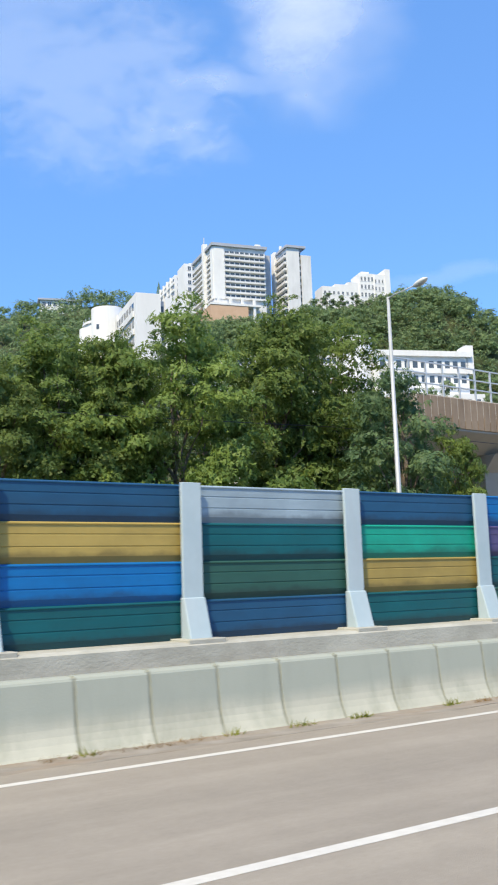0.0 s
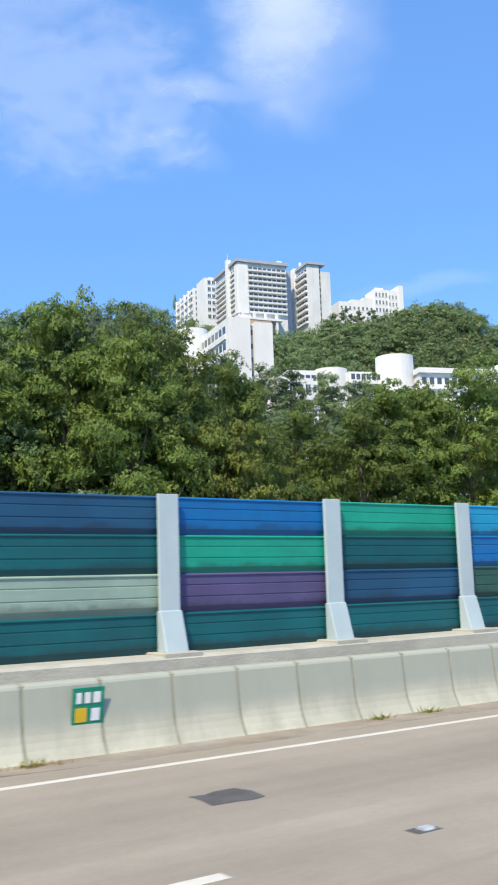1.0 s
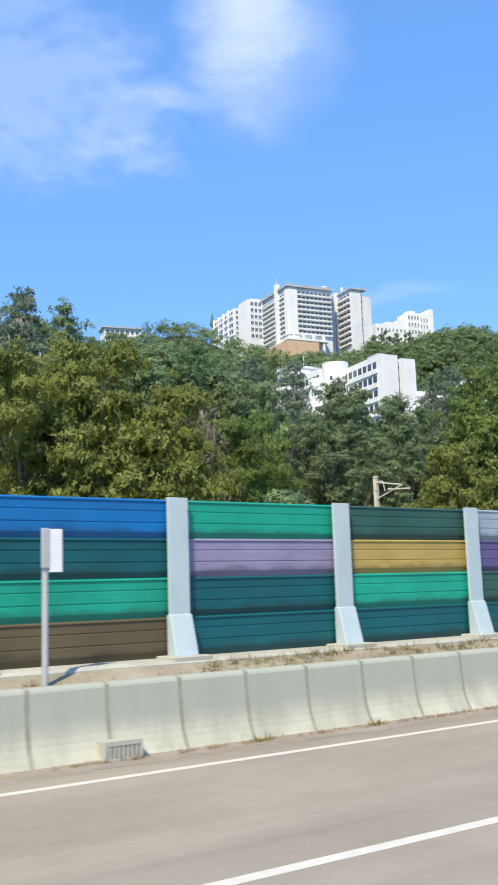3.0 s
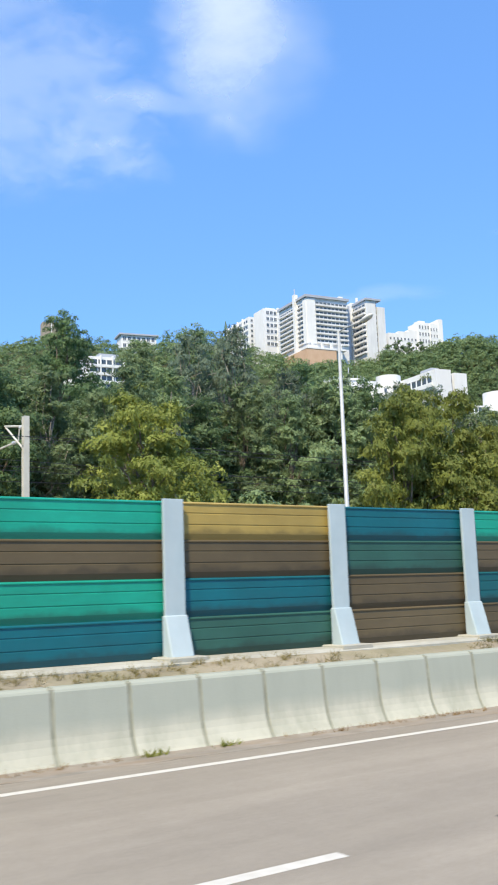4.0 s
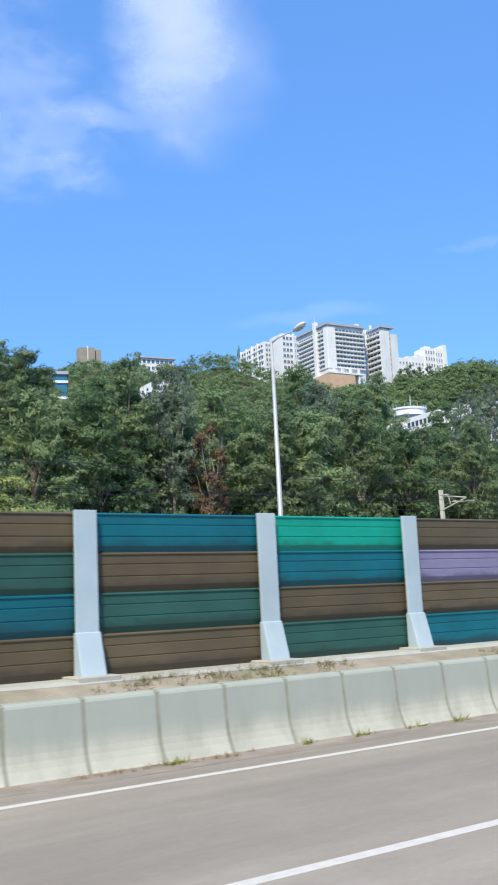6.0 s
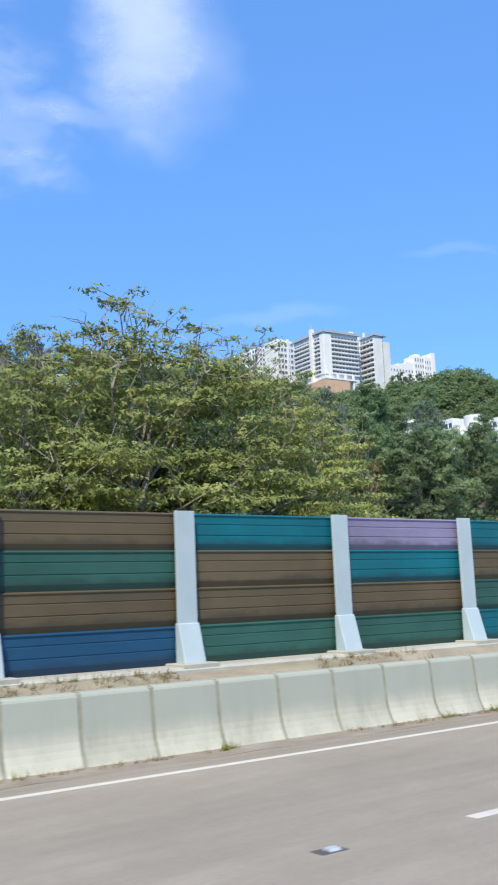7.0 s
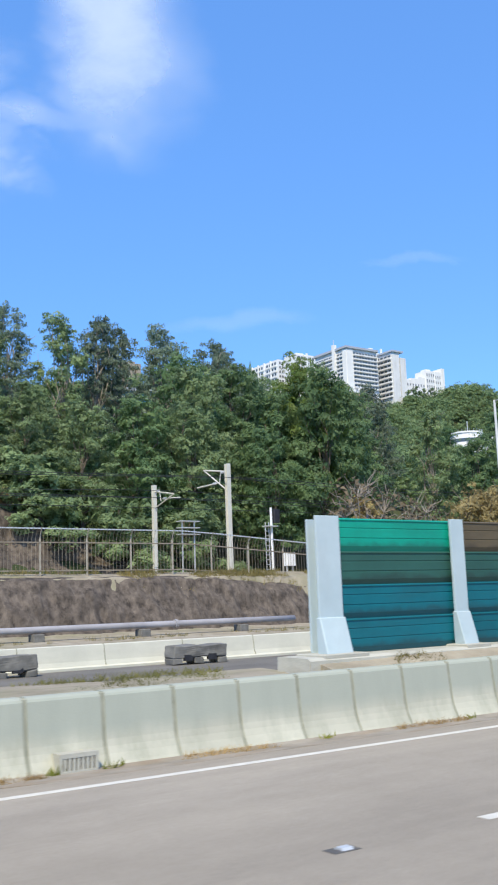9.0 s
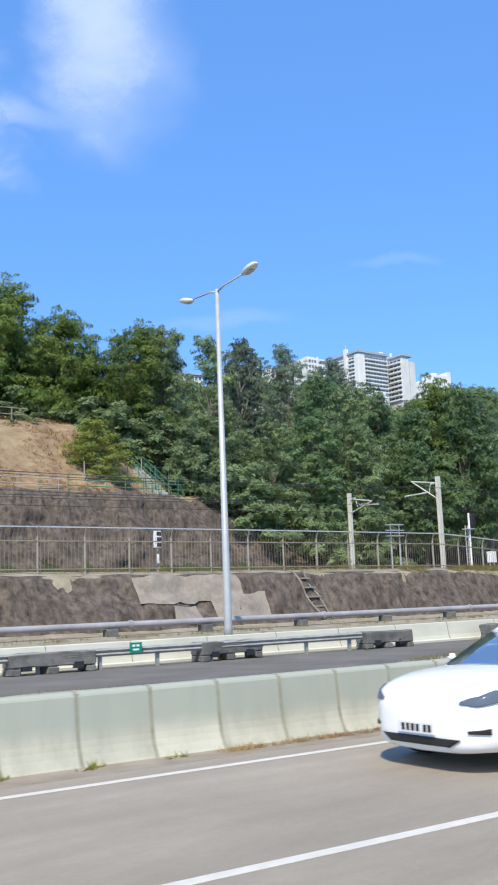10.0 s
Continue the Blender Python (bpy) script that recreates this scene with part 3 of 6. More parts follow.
HUES = {'N': (0.014, 0.08, 0.168), 'Y': (0.40, 0.29, 0.085), 'B': (0.0, 0.15, 0.42), 'T': (0.003, 0.10, 0.118), 'G': (0.31, 0.40, 0.46), 'D': (0.028, 0.10, 0.080),
        'E': (0.003, 0.32, 0.225), 'L': (0.25, 0.225, 0.35), 'C': (0.005, 0.265, 0.47), 'P': (0.098, 0.082, 0.20), 'M': (0.27, 0.38, 0.32), 'W': (0.112, 0.086, 0.048), 'V': (0.003, 0.122, 0.158)}
BAYS = {2: "BPTD", 1: "NEYT", 0: "GTDN", -1: "NYBT", -2: "GLED", -3: "LYDN", -4: "YCEN", -5: "CDET", -6: "CBDT", -7: "ETNT", -8: "BEPT", -9: "NTMT", -10: "CLNN", -11: "LENN",
        -12: "MNTW", -13: "EYNT", -14: "MBNW", -15: "YBET", -16: "LPWT", -17: "GYTW", -18: "BPNT", -19: "MEDT", -20: "LEED", -21: "BYDV", -22: "GPDT", -23: "DYET", -24: "ELTT",
        -25: "BTEW", -26: "WTWW", -27: "TWTN", -28: "DWEV", -29: "WVWT", -30: "EWTW", -31: "VDWW", -32: "YWVD", -33: "EWEV", -34: "ELWV", -35: "EWVW", -36: "EVWW", -37: "YEVW", -38: "EYWV",
        -40: "DEVV", -41: "VWDW", -42: "DEVW", -43: "YWWV", -44: "EWVW", -45: "WWVW", -46: "WLWV", -47: "EVWD", -48: "VWDW", -49: "WDVW", -50: "LWVD", -51: "WEVW", -52: "VDWW", -53: "VWDV",
        -54: "LVWD", -55: "VWWD", -56: "WDWN", -57: "VDVW", -58: "DVWW", -59: "WDWV", -60: "LDBW", -61: "DPWD", -62: "PWBV", -63: "VDPW", -64: "EVDW", -65: "VWET", -66: "VEVB", -67: "EDVV",
        -68: "WDVV", -69: "EDVV"}
HUE_MATS = {k: surf("panel_" + k, tuple(x * 0.82 for x in c), tuple(min(1, x * 1.12) for x in c), 0.9, 0.5, 0.06, 6, stain=tuple(x * 0.55 + 0.012 for x in c), stain_amount=0.55,
                    stain_scale=(0.5, 0.5, 2.6), per_object=0.09, spec=0.32) for k, c in HUES.items()}
# every hue gets a darker tone of itself towards the panel's bottom
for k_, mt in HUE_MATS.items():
    ragged_dark_foot(mt, tuple(x * 0.22 + 0.014 for x in HUES[k_]), 0.30)
HUE_NAMES = {'N': "navy", 'Y': "ochre", 'B': "blue", 'T': "dark teal", 'G': "silver", 'D': "dark green", 'E': "emerald", 'L': "lavender", 'C': "sky blue", 'P': "purple", 'M': "mint",
             'W': "brown", 'V': "teal"}
fence = thing("noise_barrier", Matrix.Identity(4), "tall noise barrier of ribbed multicoloured metal panels and pale posts", "noise barrier")
PH = 0.535
bm = bmesh.new()
prism(bm, [(0.06, 0.0), (-0.018, 0.0), (-0.022, 0.016), (-0.046, 0.085), (-0.05, 0.20), (-0.043, 0.207), (-0.043, 0.214), (-0.052, 0.224), (-0.054, 0.36), (-0.047, 0.367), (-0.047, 0.374), (-0.055, 0.384),
           (-0.058, 0.495), (-0.072, 0.501), (-0.074, 0.514), (-0.045, PH - 0.002), (0.06, PH - 0.002)], -1.45, 1.45)
panel_src = mesh_of("panel", bm)
panel_by_hue = {}
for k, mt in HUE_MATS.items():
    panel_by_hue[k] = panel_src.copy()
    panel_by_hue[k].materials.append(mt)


def post_mesh(w):
    bm = bmesh.new()
    h = w / 2
    # front flange, web and back flange
    box(bm, -h, h, -0.17, -0.12, 0.0, 2.19)
    box(bm, -0.03, 0.03, -0.12, 0.12, 0.0, 2.15)
    box(bm, -h * 0.8, h * 0.8, 0.12, 0.16, 0.0, 2.15)
    return bevelled(bm, 0.006)


post_me = mesh_of("post", post_mesh(0.32))
post_me.materials.append(POST_PAINT)
bm = bmesh.new()
h = 0.175
v0 = [bm.verts.new(c) for c in ((-h, -0.36, 0.02), (h, -0.36, 0.02), (h, -0.1, 0.02), (-h, -0.1, 0.02))]
v1 = [bm.verts.new(c) for c in ((-h, -0.195, 0.60), (h, -0.195, 0.60), (h, -0.1, 0.60), (-h, -0.1, 0.60))]
for i in range(4):
    bm.faces.new((v0[i], v0[(i + 1) % 4], v1[(i + 1) % 4], v1[i]))
bm.faces.new(v0[::-1])
bm.faces.new(v1)
foot_me = mesh_of("post_foot", bevelled(bm, 0.012))
foot_me.materials.append(POST_PAINT)
bm = bmesh.new()
box(bm, -0.3, 0.3, -0.5, 0.2, -0.06, 0.055)
base_me = mesh_of("base_plate", bevelled(bm, 0.012))
base_me.materials.append(CONCRETE_OLD)
for k in range(-69, 13):
    s, n = 3.0 * k + 0.165, 11.97
    end = Matrix.Scale(1.5, 4, (1, 0, 0)) if k == -69 else Matrix.Identity(4)
    po = part("post", post_me, POST_PAINT, fence, m=on_road(s, n, 0.9 + lifted(s)) @ end)
    part("post_foot", foot_me, POST_PAINT, po)
    part("base_plate", base_me, CONCRETE_OLD, po)
    if k == -39 or k == 12:
        continue
    hues = BAYS.get(k) or "".join(random.choice("NTEDBV") for _ in range(4))
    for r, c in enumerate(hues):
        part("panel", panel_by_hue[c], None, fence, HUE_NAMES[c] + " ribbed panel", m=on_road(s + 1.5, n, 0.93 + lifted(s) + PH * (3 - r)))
# grey access gate in one bay
GATE_GREY = surf("gate_grey", (0.23, 0.345, 0.42), (0.31, 0.43, 0.50), 1.2, 0.45, 0.05, 10, stain=(0.26, 0.3, 0.36), stain_amount=0.5, stain_scale=(0.6, 0.6, 2.5))
gate = thing("barrier_gate", on_road(3 * -39 + 0.17, 11.95, 0.92), "pale grey steel access door set in the noise barrier", "gate")
for x0, x1, nm in ((0.2, 0.9, "side_panel"), (1.15, 1.95, "gate_leaf"), (2.2, 2.78, "side_panel")):
    bm = bmesh.new()
    for r in range(4):
        prism(bm, [(0.05, PH * r), (-0.01, PH * r), (-0.04, PH * r + 0.05), (-0.05, PH * r + 0.45), (-0.07, PH * r + 0.48), (-0.07, PH * r + 0.52), (0.05, PH * r + 0.533)], x0, x1)
    leaf = part(nm, bm, GATE_GREY, gate)
    if nm == "gate_leaf":
        bm = bmesh.new()
        for q in ((x0 - .02, x0 + .06, .0, 2.1), (x1 - .06, x1 + .02, .0, 2.1), (x0 + .06, x1 - .06, 2.04, 2.1), (x0 + .06, x1 - .06, 0, .06)):
            box(bm, q[0], q[1], -0.1, -0.04, q[2], q[3])
        part("gate_frame", bm, POST_PAINT, leaf)
        bm = bmesh.new()
        box(bm, x0 + 0.1, x0 + 0.14, -0.14, -0.1, 0.95, 1.15)
        part("gate_handle", bm, DARK_METAL, leaf)
for x in (1.0, 2.08):
    bm = bmesh.new()
    box(bm, x - 0.09, x + 0.09, -0.2, 0.1, 0.0, 2.18)
    gp = part("gate_post", bevelled(bm, 0.01), POST_PAINT, gate)
    bm = bmesh.new()
    prism(bm, [(-0.38, 0.0), (-0.38, 0.05), (-0.2, 0.35), (-0.1, 0.35), (-0.1, 0.0)], x - 0.11, x + 0.11)
    part("gate_post_foot", bm, POST_PAINT, gp)

# ---- signs on and behind the barrier ----
def bars(bm, rows):
    for x0, x1, z0, z1 in rows:
        box(bm, x0, x1, -0.006, 0.0, z0, z1)
    return bm


def marker_sign(s, n, z, w=0.4, hgt=0.42, yellow=True):
    ob = thing("kilometre_sign", on_road(s, n, z) @ Matrix.Rotation(radians(7.5), 4, 'X'), "small green kilometre marker plate on the concrete barrier", "road sign", "kilometre markers")
    bm = bmesh.new()
    box(bm, -w / 2, w / 2, 0, 0.012, 0, hgt)
    part("plate", bevelled(bm, 0.004), SIGN_GREEN, ob)
    bm = bmesh.new()
    bars(bm, [(-.38 * w, -.22 * w, .58 * hgt, .87 * hgt), (-.12 * w, .06 * w, .58 * hgt, .87 * hgt), (.15 * w, .37 * w, .58 * hgt, .87 * hgt), (.1 * w, .36 * w, .1 * hgt, .43 * hgt)])
    part("inscription", bm, SIGN_WHITE, ob)
    bm = bmesh.new()
    box(bm, -.4 * w, -.04 * w, -0.005, 0, .08 * hgt, .46 * hgt)
    part("sign_panel", bm, SIGN_YELLOW if yellow else SIGN_WHITE, ob)


marker_sign(-25.7, 10.585, 0.29)
marker_sign(-124.25, 10.585, 0.32, yellow=False)
marker_sign(-224.06, 10.585, 0.30, yellow=False)
ob = thing("post_sign", on_road(-74.12, 11.12, 0.6), "white rectangular sign on a post before the noise barrier", "road sign")
bm = bmesh.new()
tube(bm, [(0, 0, 0), (0, 0, 1.98)], [0.038, 0.038], 10)
part("sign_post", bm, LAMP_POLE, ob)
bm = bmesh.new()
box(bm, 0.035, 0.2, -0.05, -0.03, 1.47, 1.98)
part("sign_plate", bevelled(bm, 0.004), SIGN_WHITE, ob)
bm = bmesh.new()
box(bm, -0.06, 0.035, -0.06, -0.02, 1.52, 1.99)
part("sign_back", bevelled(bm, 0.006), LAMP_POLE, ob)

# ---- behind the barrier's end: parapet, blocks, rail, pipe, rock wall, fence ----
tagged(part("parapet", ribbon([(27.35, -0.4), (27.35, 0.06), (27.45, 0.1), (27.5, 0.24), (27.58, 0.70), (27.62, 0.72), (27.85, 0.72), (27.9, -0.4)], -420, 160, 3), CONCRETE_WHITE),
       "low white-grey concrete parapet beside the far road", "parapet", kind="structure")
bm = bmesh.new()
for s in np.arange(-300, -150, 2.95):
    prism(bm, [(-0.135, 0.1), (-0.06, 0.245), (0.02, 0.705), (0.05, 0.73), (0.1, 0.73), (0.1, 0.1)], -0.012, 0.012, on_road(s, 27.55))
tagged(part("parapet_joints", bm, JOINT), "dark joints between parapet lengths", "joint", kind="stuff")


def concrete_block(s, n, length, rz):
    ob = thing("concrete_block", on_road(s, n, -0.01, rz), "weathered grey concrete block with dark slots beside the road", "concrete block", "concrete blocks")
    hl = length / 2
    bm = bmesh.new()
    box(bm, -hl, hl, -0.3, 0.35, 0.2, 0.64)
    for x in (-hl + 0.16, -0.05, hl - 0.16):
        box(bm, x - 0.16, x + 0.16, -0.3, 0.35, 0.0, 0.2)
    bevelled(bm, 0.03)
    bmesh.ops.subdivide_edges(bm, edges=[e for e in bm.edges if e.calc_length() > 0.25], cuts=4, use_grid_fill=True)
    for v in bm.verts:
        q = v.co * 2.6 + Vector((s, 0, 0))
        v.co += Vector((noise.noise(q), noise.noise(q + Vector((9, 0, 0))), noise.noise(q + Vector((0, 9, 0))))) * 0.055
        v.co.z -= 0.05 * max(0.0, v.co.z - 0.4) / 0.24 * (1 + noise.noise((v.co.x * 1.5 + s, 3, 3)))
    part("block_body", bm, CONCRETE_GREY, ob)
    # slots are dark boxes on the face, standing in for shaded hollows
    for x in (-hl + 0.5, hl - 0.55):
        bm = bmesh.new()
        box(bm, x - 0.15, x + 0.15, -0.306, -0.2, 0.12, 0.3)
        part("lifting_slot", bm, DARK_METAL, ob)


for s, ln in ((-199.9, 1.9), (-206.6, 1.9), (-213.2, 2.2), (-220.2, 2.4), (-226.6, 2.6), (-233.8, 2.2), (-193.0, 2.0), (-186.0, 1.9)):
    concrete_block(s, 26.45 + random.uniform(-.12, .12), ln, random.uniform(-3, 3))
RAIL_STEEL = surf("rail_steel", (0.26, 0.265, 0.25), (0.40, 0.405, 0.385), 3, 0.6, metal=0.2)
rail = thing("guard_rail", Matrix.Identity(4), "galvanised steel guard rail between concrete blocks", "guard rail")
part("rail_beam", ribbon([(26.3, 0.36), (26.24, 0.42), (26.3, 0.48), (26.24, 0.54), (26.3, 0.60), (26.33, 0.60), (26.27, 0.54), (26.33, 0.48), (26.27, 0.42), (26.33, 0.36)], -230, -214.5, 1.5), RAIL_STEEL, rail)
for s in np.arange(-229, -214, 2.0):
    bm = bmesh.new()
    box(bm, -0.05, 0.05, 26.35 - 26.35, 0.1, -0.1, 0.6)
    part("rail_post", bm, RAIL_STEEL, rail, m=on_road(s, 26.36))
ob = thing("kilometre_sign", on_road(-223.9, 26.15, 0.42), "small green marker plate on the guard rail", "road sign", "kilometre markers")
bm = bmesh.new()
box(bm, -0.2, 0.2, 0, 0.02, 0, 0.3)
part("plate", bm, SIGN_GREEN, ob)
bm = bmesh.new()
part("inscription", bars(bm, [(-.12, -.02, .18, .24), (.02, .12, .18, .24), (-.1, .1, .07, .12)]), SIGN_WHITE, ob)

pipe = thing("water_pipe", Matrix.Identity(4), "long grey painted steel pipe on concrete saddles below the rock wall", "pipe")
PR = [(40 + 0.145 * math.cos(a), 1.0 + 0.145 * math.sin(a)) for a in np.linspace(0, 2 * math.pi, 13)[:-1]]
for s0, s1 in ((-300, -184.2), (-182.6, -100)):
    part("pipe_run", ribbon(PR, s0, s1, 4), PIPE, pipe, smooth=True)
PF = [(40 + 0.2 * math.cos(a), 1.0 + 0.2 * math.sin(a)) for a in np.linspace(0, 2 * math.pi, 13)[:-1]]
for i, s in enumerate(np.arange(-236, -150, 6.1)):
    bm = bmesh.new()
    box(bm, -0.25, 0.25, -0.3, 0.3, 0.3, 0.82)
    part("saddle", bevelled(bm, 0.03), CONCRETE_GREY, pipe, m=on_road(s + random.uniform(-.6, .6), 40))
    if i % 2:
        part("flange", ribbon(PF, s + 1.4, s + 1.55, 0.2), PIPE, pipe)


def craggy(s, n, z):
    k = 0.45 * noise.noise((s * 0.35, z * 0.5, 7)) + 0.2 * noise.noise((s * 1.1, z * 1.4, 2)) + 0.13 * noise.noise((s * 2.7, z * 0.9, 5)) + 0.10 * noise.noise((s * 6, z * 1.6, 8)) + 0.05 * noise.noise((s * 11, z * 7, 9))
    low = min(1.0, max(0.0, (s + 187) / 14)) * max(0.0, z - 0.8) * 0.42
    return (at(s, n + k) - at(s, n)) + Vector((0, 0, -low + 0.12 * noise.noise((s * 0.6, 0, 4))))


PW = [(42.35, -0.3)] + [(42.4 + 0.62 * (z - 0.5), z) for z in np.arange(0.5, 3.26, 0.16)] + [(44.6, 3.4), (44.8, 3.2), (44.8, -0.3)]
tagged(part("rock_wall", ribbon(PW, -300, -150, 0.17, craggy), ROCK, smooth=True), "dark weathered shotcrete retaining wall under the railway fence", "retaining wall", kind="structure")
PW2 = [(65.6, 3.3)] + [(65.8 + 0.9 * (z - 3.8) / 2, z) for z in np.arange(3.9, 10.4, 0.3)] + [(69.5, 10.9), (70.5, 10.6), (70.5, 3.3)]


def craggy2(s, n, z):
    k = 0.7 * noise.noise((s * 0.3, z * 0.4, 17)) + 0.3 * noise.noise((s * 0.9, z * 1.2, 12)) + 0.3 * noise.noise((s * 1.9, z * 0.8, 15)) + 0.16 * noise.noise((s * 4, z * 3, 11))
    low = min(1.0, max(0.0, (s + 191) / 17)) * max(0.0, z - 4) * 0.9
    return (at(s, n + k) - at(s, n)) + Vector((0, 0, -low + 0.3 * noise.noise((s * 0.4, 0, 14))))


tagged(part("rock_wall_upper", ribbon(PW2, -300, -172, 0.32, craggy2), ROCK, smooth=True), "upper dark rock face behind the railway", "rock face", kind="structure")
tagged(part("bare_slope", ribbon([(69.4, 10.2), (69.8, 11.0), (71, 11.7), (73, 13.8), (75, 16.2), (77, 17.6), (80, 18.6), (84, 19.6), (84, 10.2)], -300, -184.0, 1.5,
            lambda s, n, z: Vector((0, 0, 0.35 * noise.noise((s * 0.3, n * 0.4, 0)) - max(0.0, s + 199) * 0.42 * (z > 11.2)))), BARE),
       "bare reddish earth slope with dry grass", "slope", kind="structure")
# repaired pale areas and a drain on the wall face
def wall_patch(name, s0, s1, z0, z1, mat, label, jag=0.25):
    bm = bmesh.new()
    k = max(3, int((s1 - s0) / 0.35))
    rows = []
    for i in range(k + 1):
        s = s0 + (s1 - s0) * i / k
        a, b = z0 + jag * noise.noise((s * 1.3, z0, 1)), z1 + jag * noise.noise((s * 1.1, z1, 2))
        col = []
        for j in range(7):
            z = a + (b - a) * j / 6
            n = 42.4 + 0.62 * (z - 0.5)
            p = at(s, n, z) + craggy(s, n, z)
            q = at(s, n - 0.10, z) - at(s, n, z)
            col.append(bm.verts.new(p + q))
        rows.append(col)
    for p, q in zip(rows[:-1], rows[1:]):
        for j in range(6):
            bm.faces.new((p[j], p[j + 1], q[j + 1], q[j]))
    tagged(part(name, bm, mat, smooth=True), label, "wall patch", kind="structure")


wall_patch("wall_repair", -213.8, -207.0, 1.9, 3.3, REPAIR, "pale concrete repair on the dark retaining wall")
wall_patch("wall_repair", -209.2, -205.4, 1.0, 2.35, REPAIR, "pale concrete repair on the dark retaining wall")
wall_patch("wall_repair", -211.9, -210.2, 0.9, 1.75, REPAIR, "pale concrete repair on the dark retaining wall", 0.05)
ob = thing("step_channel", Matrix.Identity(4), "narrow concrete drain channel with rungs down the rock wall", "drain channel")
for ds in (-0.45, 0.4):
    bm = bmesh.new()
    rows = []
    for i in range(9):
        z = 0.8 + 0.33 * i
        s = -201.2 + ds - 0.12 * i
        m = Matrix.Translation(craggy(s, 43, z)) @ on_road(s, 42.4 + 0.62 * (z - 0.5), z)
        rows.append([bm.verts.new(m @ Vector(c)) for c in ((-0.05, -0.1, 0), (0.05, -0.1, 0), (0.05, 0.1, 0), (-0.05, 0.1, 0))])
    for p, q in zip(rows[:-1], rows[1:]):
        for i in range(4):
            bm.faces.new((p[i], p[(i + 1) % 4], q[(i + 1) % 4], q[i]))
    bm.faces.new(rows[0][::-1])
    bm.faces.new(rows[-1])
    part("channel_side", bm, REPAIR, ob)
for i in range(5):
    z = 0.9 + 0.52 * i
    s = -201.2 - 0.19 * i
    bm = bmesh.new()
    box(bm, -0.42, 0.42, -0.12, 0.1, 0, 0.09)
    part("rung", bm, REPAIR, ob, m=Matrix.Translation(craggy(s, 43, z)) @ on_road(s, 42.4 + 0.62 * (z - 0.5), z))

# fence of upright bars along the top of the wall
bar_fence = thing("railway_fence", Matrix.Identity(4), "galvanised steel railway fence with close upright bars and cranked top", "fence")


def fence_z(s):
    return 3.42 - min(1.0, max(0.0, (s + 187) / 14)) * 0.9


FENCE_STEEL = surf("fence_steel", (0.19, 0.16, 0.12), (0.30, 0.26, 0.205), 2, 0.8)
FENCE_POST = surf("fence_post_paint", (0.30, 0.275, 0.225), (0.42, 0.39, 0.33), 2, 0.8)
for z in (0.35, 1.75, 2.45):
    part("fence_rail", ribbon([(45.45, z - 0.03), (45.45, z + 0.03), (45.52, z + 0.03), (45.52, z - 0.03)], -330, -150, 2.5, lambda s, n, zz: Vector((0, 0, fence_z(s)))), FENCE_STEEL if z < 2 else GALV, bar_fence)
for s in np.arange(-246, -150, 2.75):
    bm = bmesh.new()
    box(bm, -0.035, 0.035, -0.03, 0.04, -0.3, 1.95)
    tube(bm, [(0, 0, 1.9), (0, -0.08, 2.2), (0, -0.25, 2.48)], [0.035, 0.03, 0.025], 5)
    part("fence_post", bm, FENCE_POST, bar_fence, m=on_road(s, 45.5, fence_z(s)))
bm = bmesh.new()
for s in np.arange(-250, -150, 0.22):
    z = fence_z(s)
    box(bm, -0.007, 0.007, -0.007, 0.007, 0.1, 1.95, on_road(s, 45.48, z))
    p = on_road(s, 45.48, z)
    box(bm, -0.006, 0.006, -0.006, 0.006, 0, 0.56, p @ Matrix.Translation((0, 0, 1.95)) @ Matrix.Rotation(radians(24), 4, 'X'))
part("bar_infill", bm, FENCE_STEEL, bar_fence)["kind"] = "stuff"
# green rail and white rail on the upper ledge
up_rail = thing("ledge_railing", Matrix.Identity(4), "green and white tubular railing along the upper rock ledge", "railing")
for s0, s1, mt in ((-204, -191.5, GREEN_METAL), (-260, -204.4, FENCE_POST)):
    for z in (0.45, 0.9, 1.3):
        bm = bmesh.new()
        tube(bm, [at(s, 69.6, 10.9 - max(0, s + 192) * 0.12 + z) for s in np.arange(s0, s1, 1.5)], [0.035] * len(np.arange(s0, s1, 1.5)), 5)
        part("rail_tube", bm, mt, up_rail)
    for s in np.arange(s0, s1, 1.9):
        bm = bmesh.new()
        tube(bm, [(0, 0, -0.6), (0, 0, 1.32)], [0.035, 0.035], 5)
        part("rail_upright", bm, mt, up_rail, m=on_road(s, 69.6, 10.9 - max(0, s + 192) * 0.12))

top_rail = thing("slope_top_fence", Matrix.Identity(4), "weathered brown rail fence along the top of the bare slope", "fence")
for z in (0.5, 1.05):
    bm = bmesh.new()
    tube(bm, [at(s, 77.2, 17.7 + z) for s in np.arange(-232, -203.9, 2.0)], [0.05] * len(np.arange(-232, -203.9, 2.0)), 5)
    part("rail_tube", bm, FENCE_STEEL, top_rail)
for s in np.arange(-232, -203.9, 2.4):
    bm = bmesh.new()
    tube(bm, [(0, 0, -0.8), (0, 0, 1.15)], [0.07, 0.06], 6)
    part("rail_upright", bm, FENCE_STEEL, top_rail, m=on_road(s, 77.2, 17.7))
# green mesh fence and pale rail posts beside the steps
side_fence = thing("step_fence", Matrix.Identity(4), "tall green mesh fence beside the steps on the slope", "fence")
for i, s in enumerate(np.arange(-201.5, -188.0, 1.5)):
    bm = bmesh.new()
    tube(bm, [(0, 0, -0.8), (0, 0, 2.3 + 0.5 * (i % 3 == 1))], [0.05, 0.045], 6)
    part("fence_post", bm, GREEN_METAL if i % 2 else FENCE_POST, side_fence, m=on_road(float(s), 71.2, 11.3 - max(0.0, float(s) + 192) * 0.12))
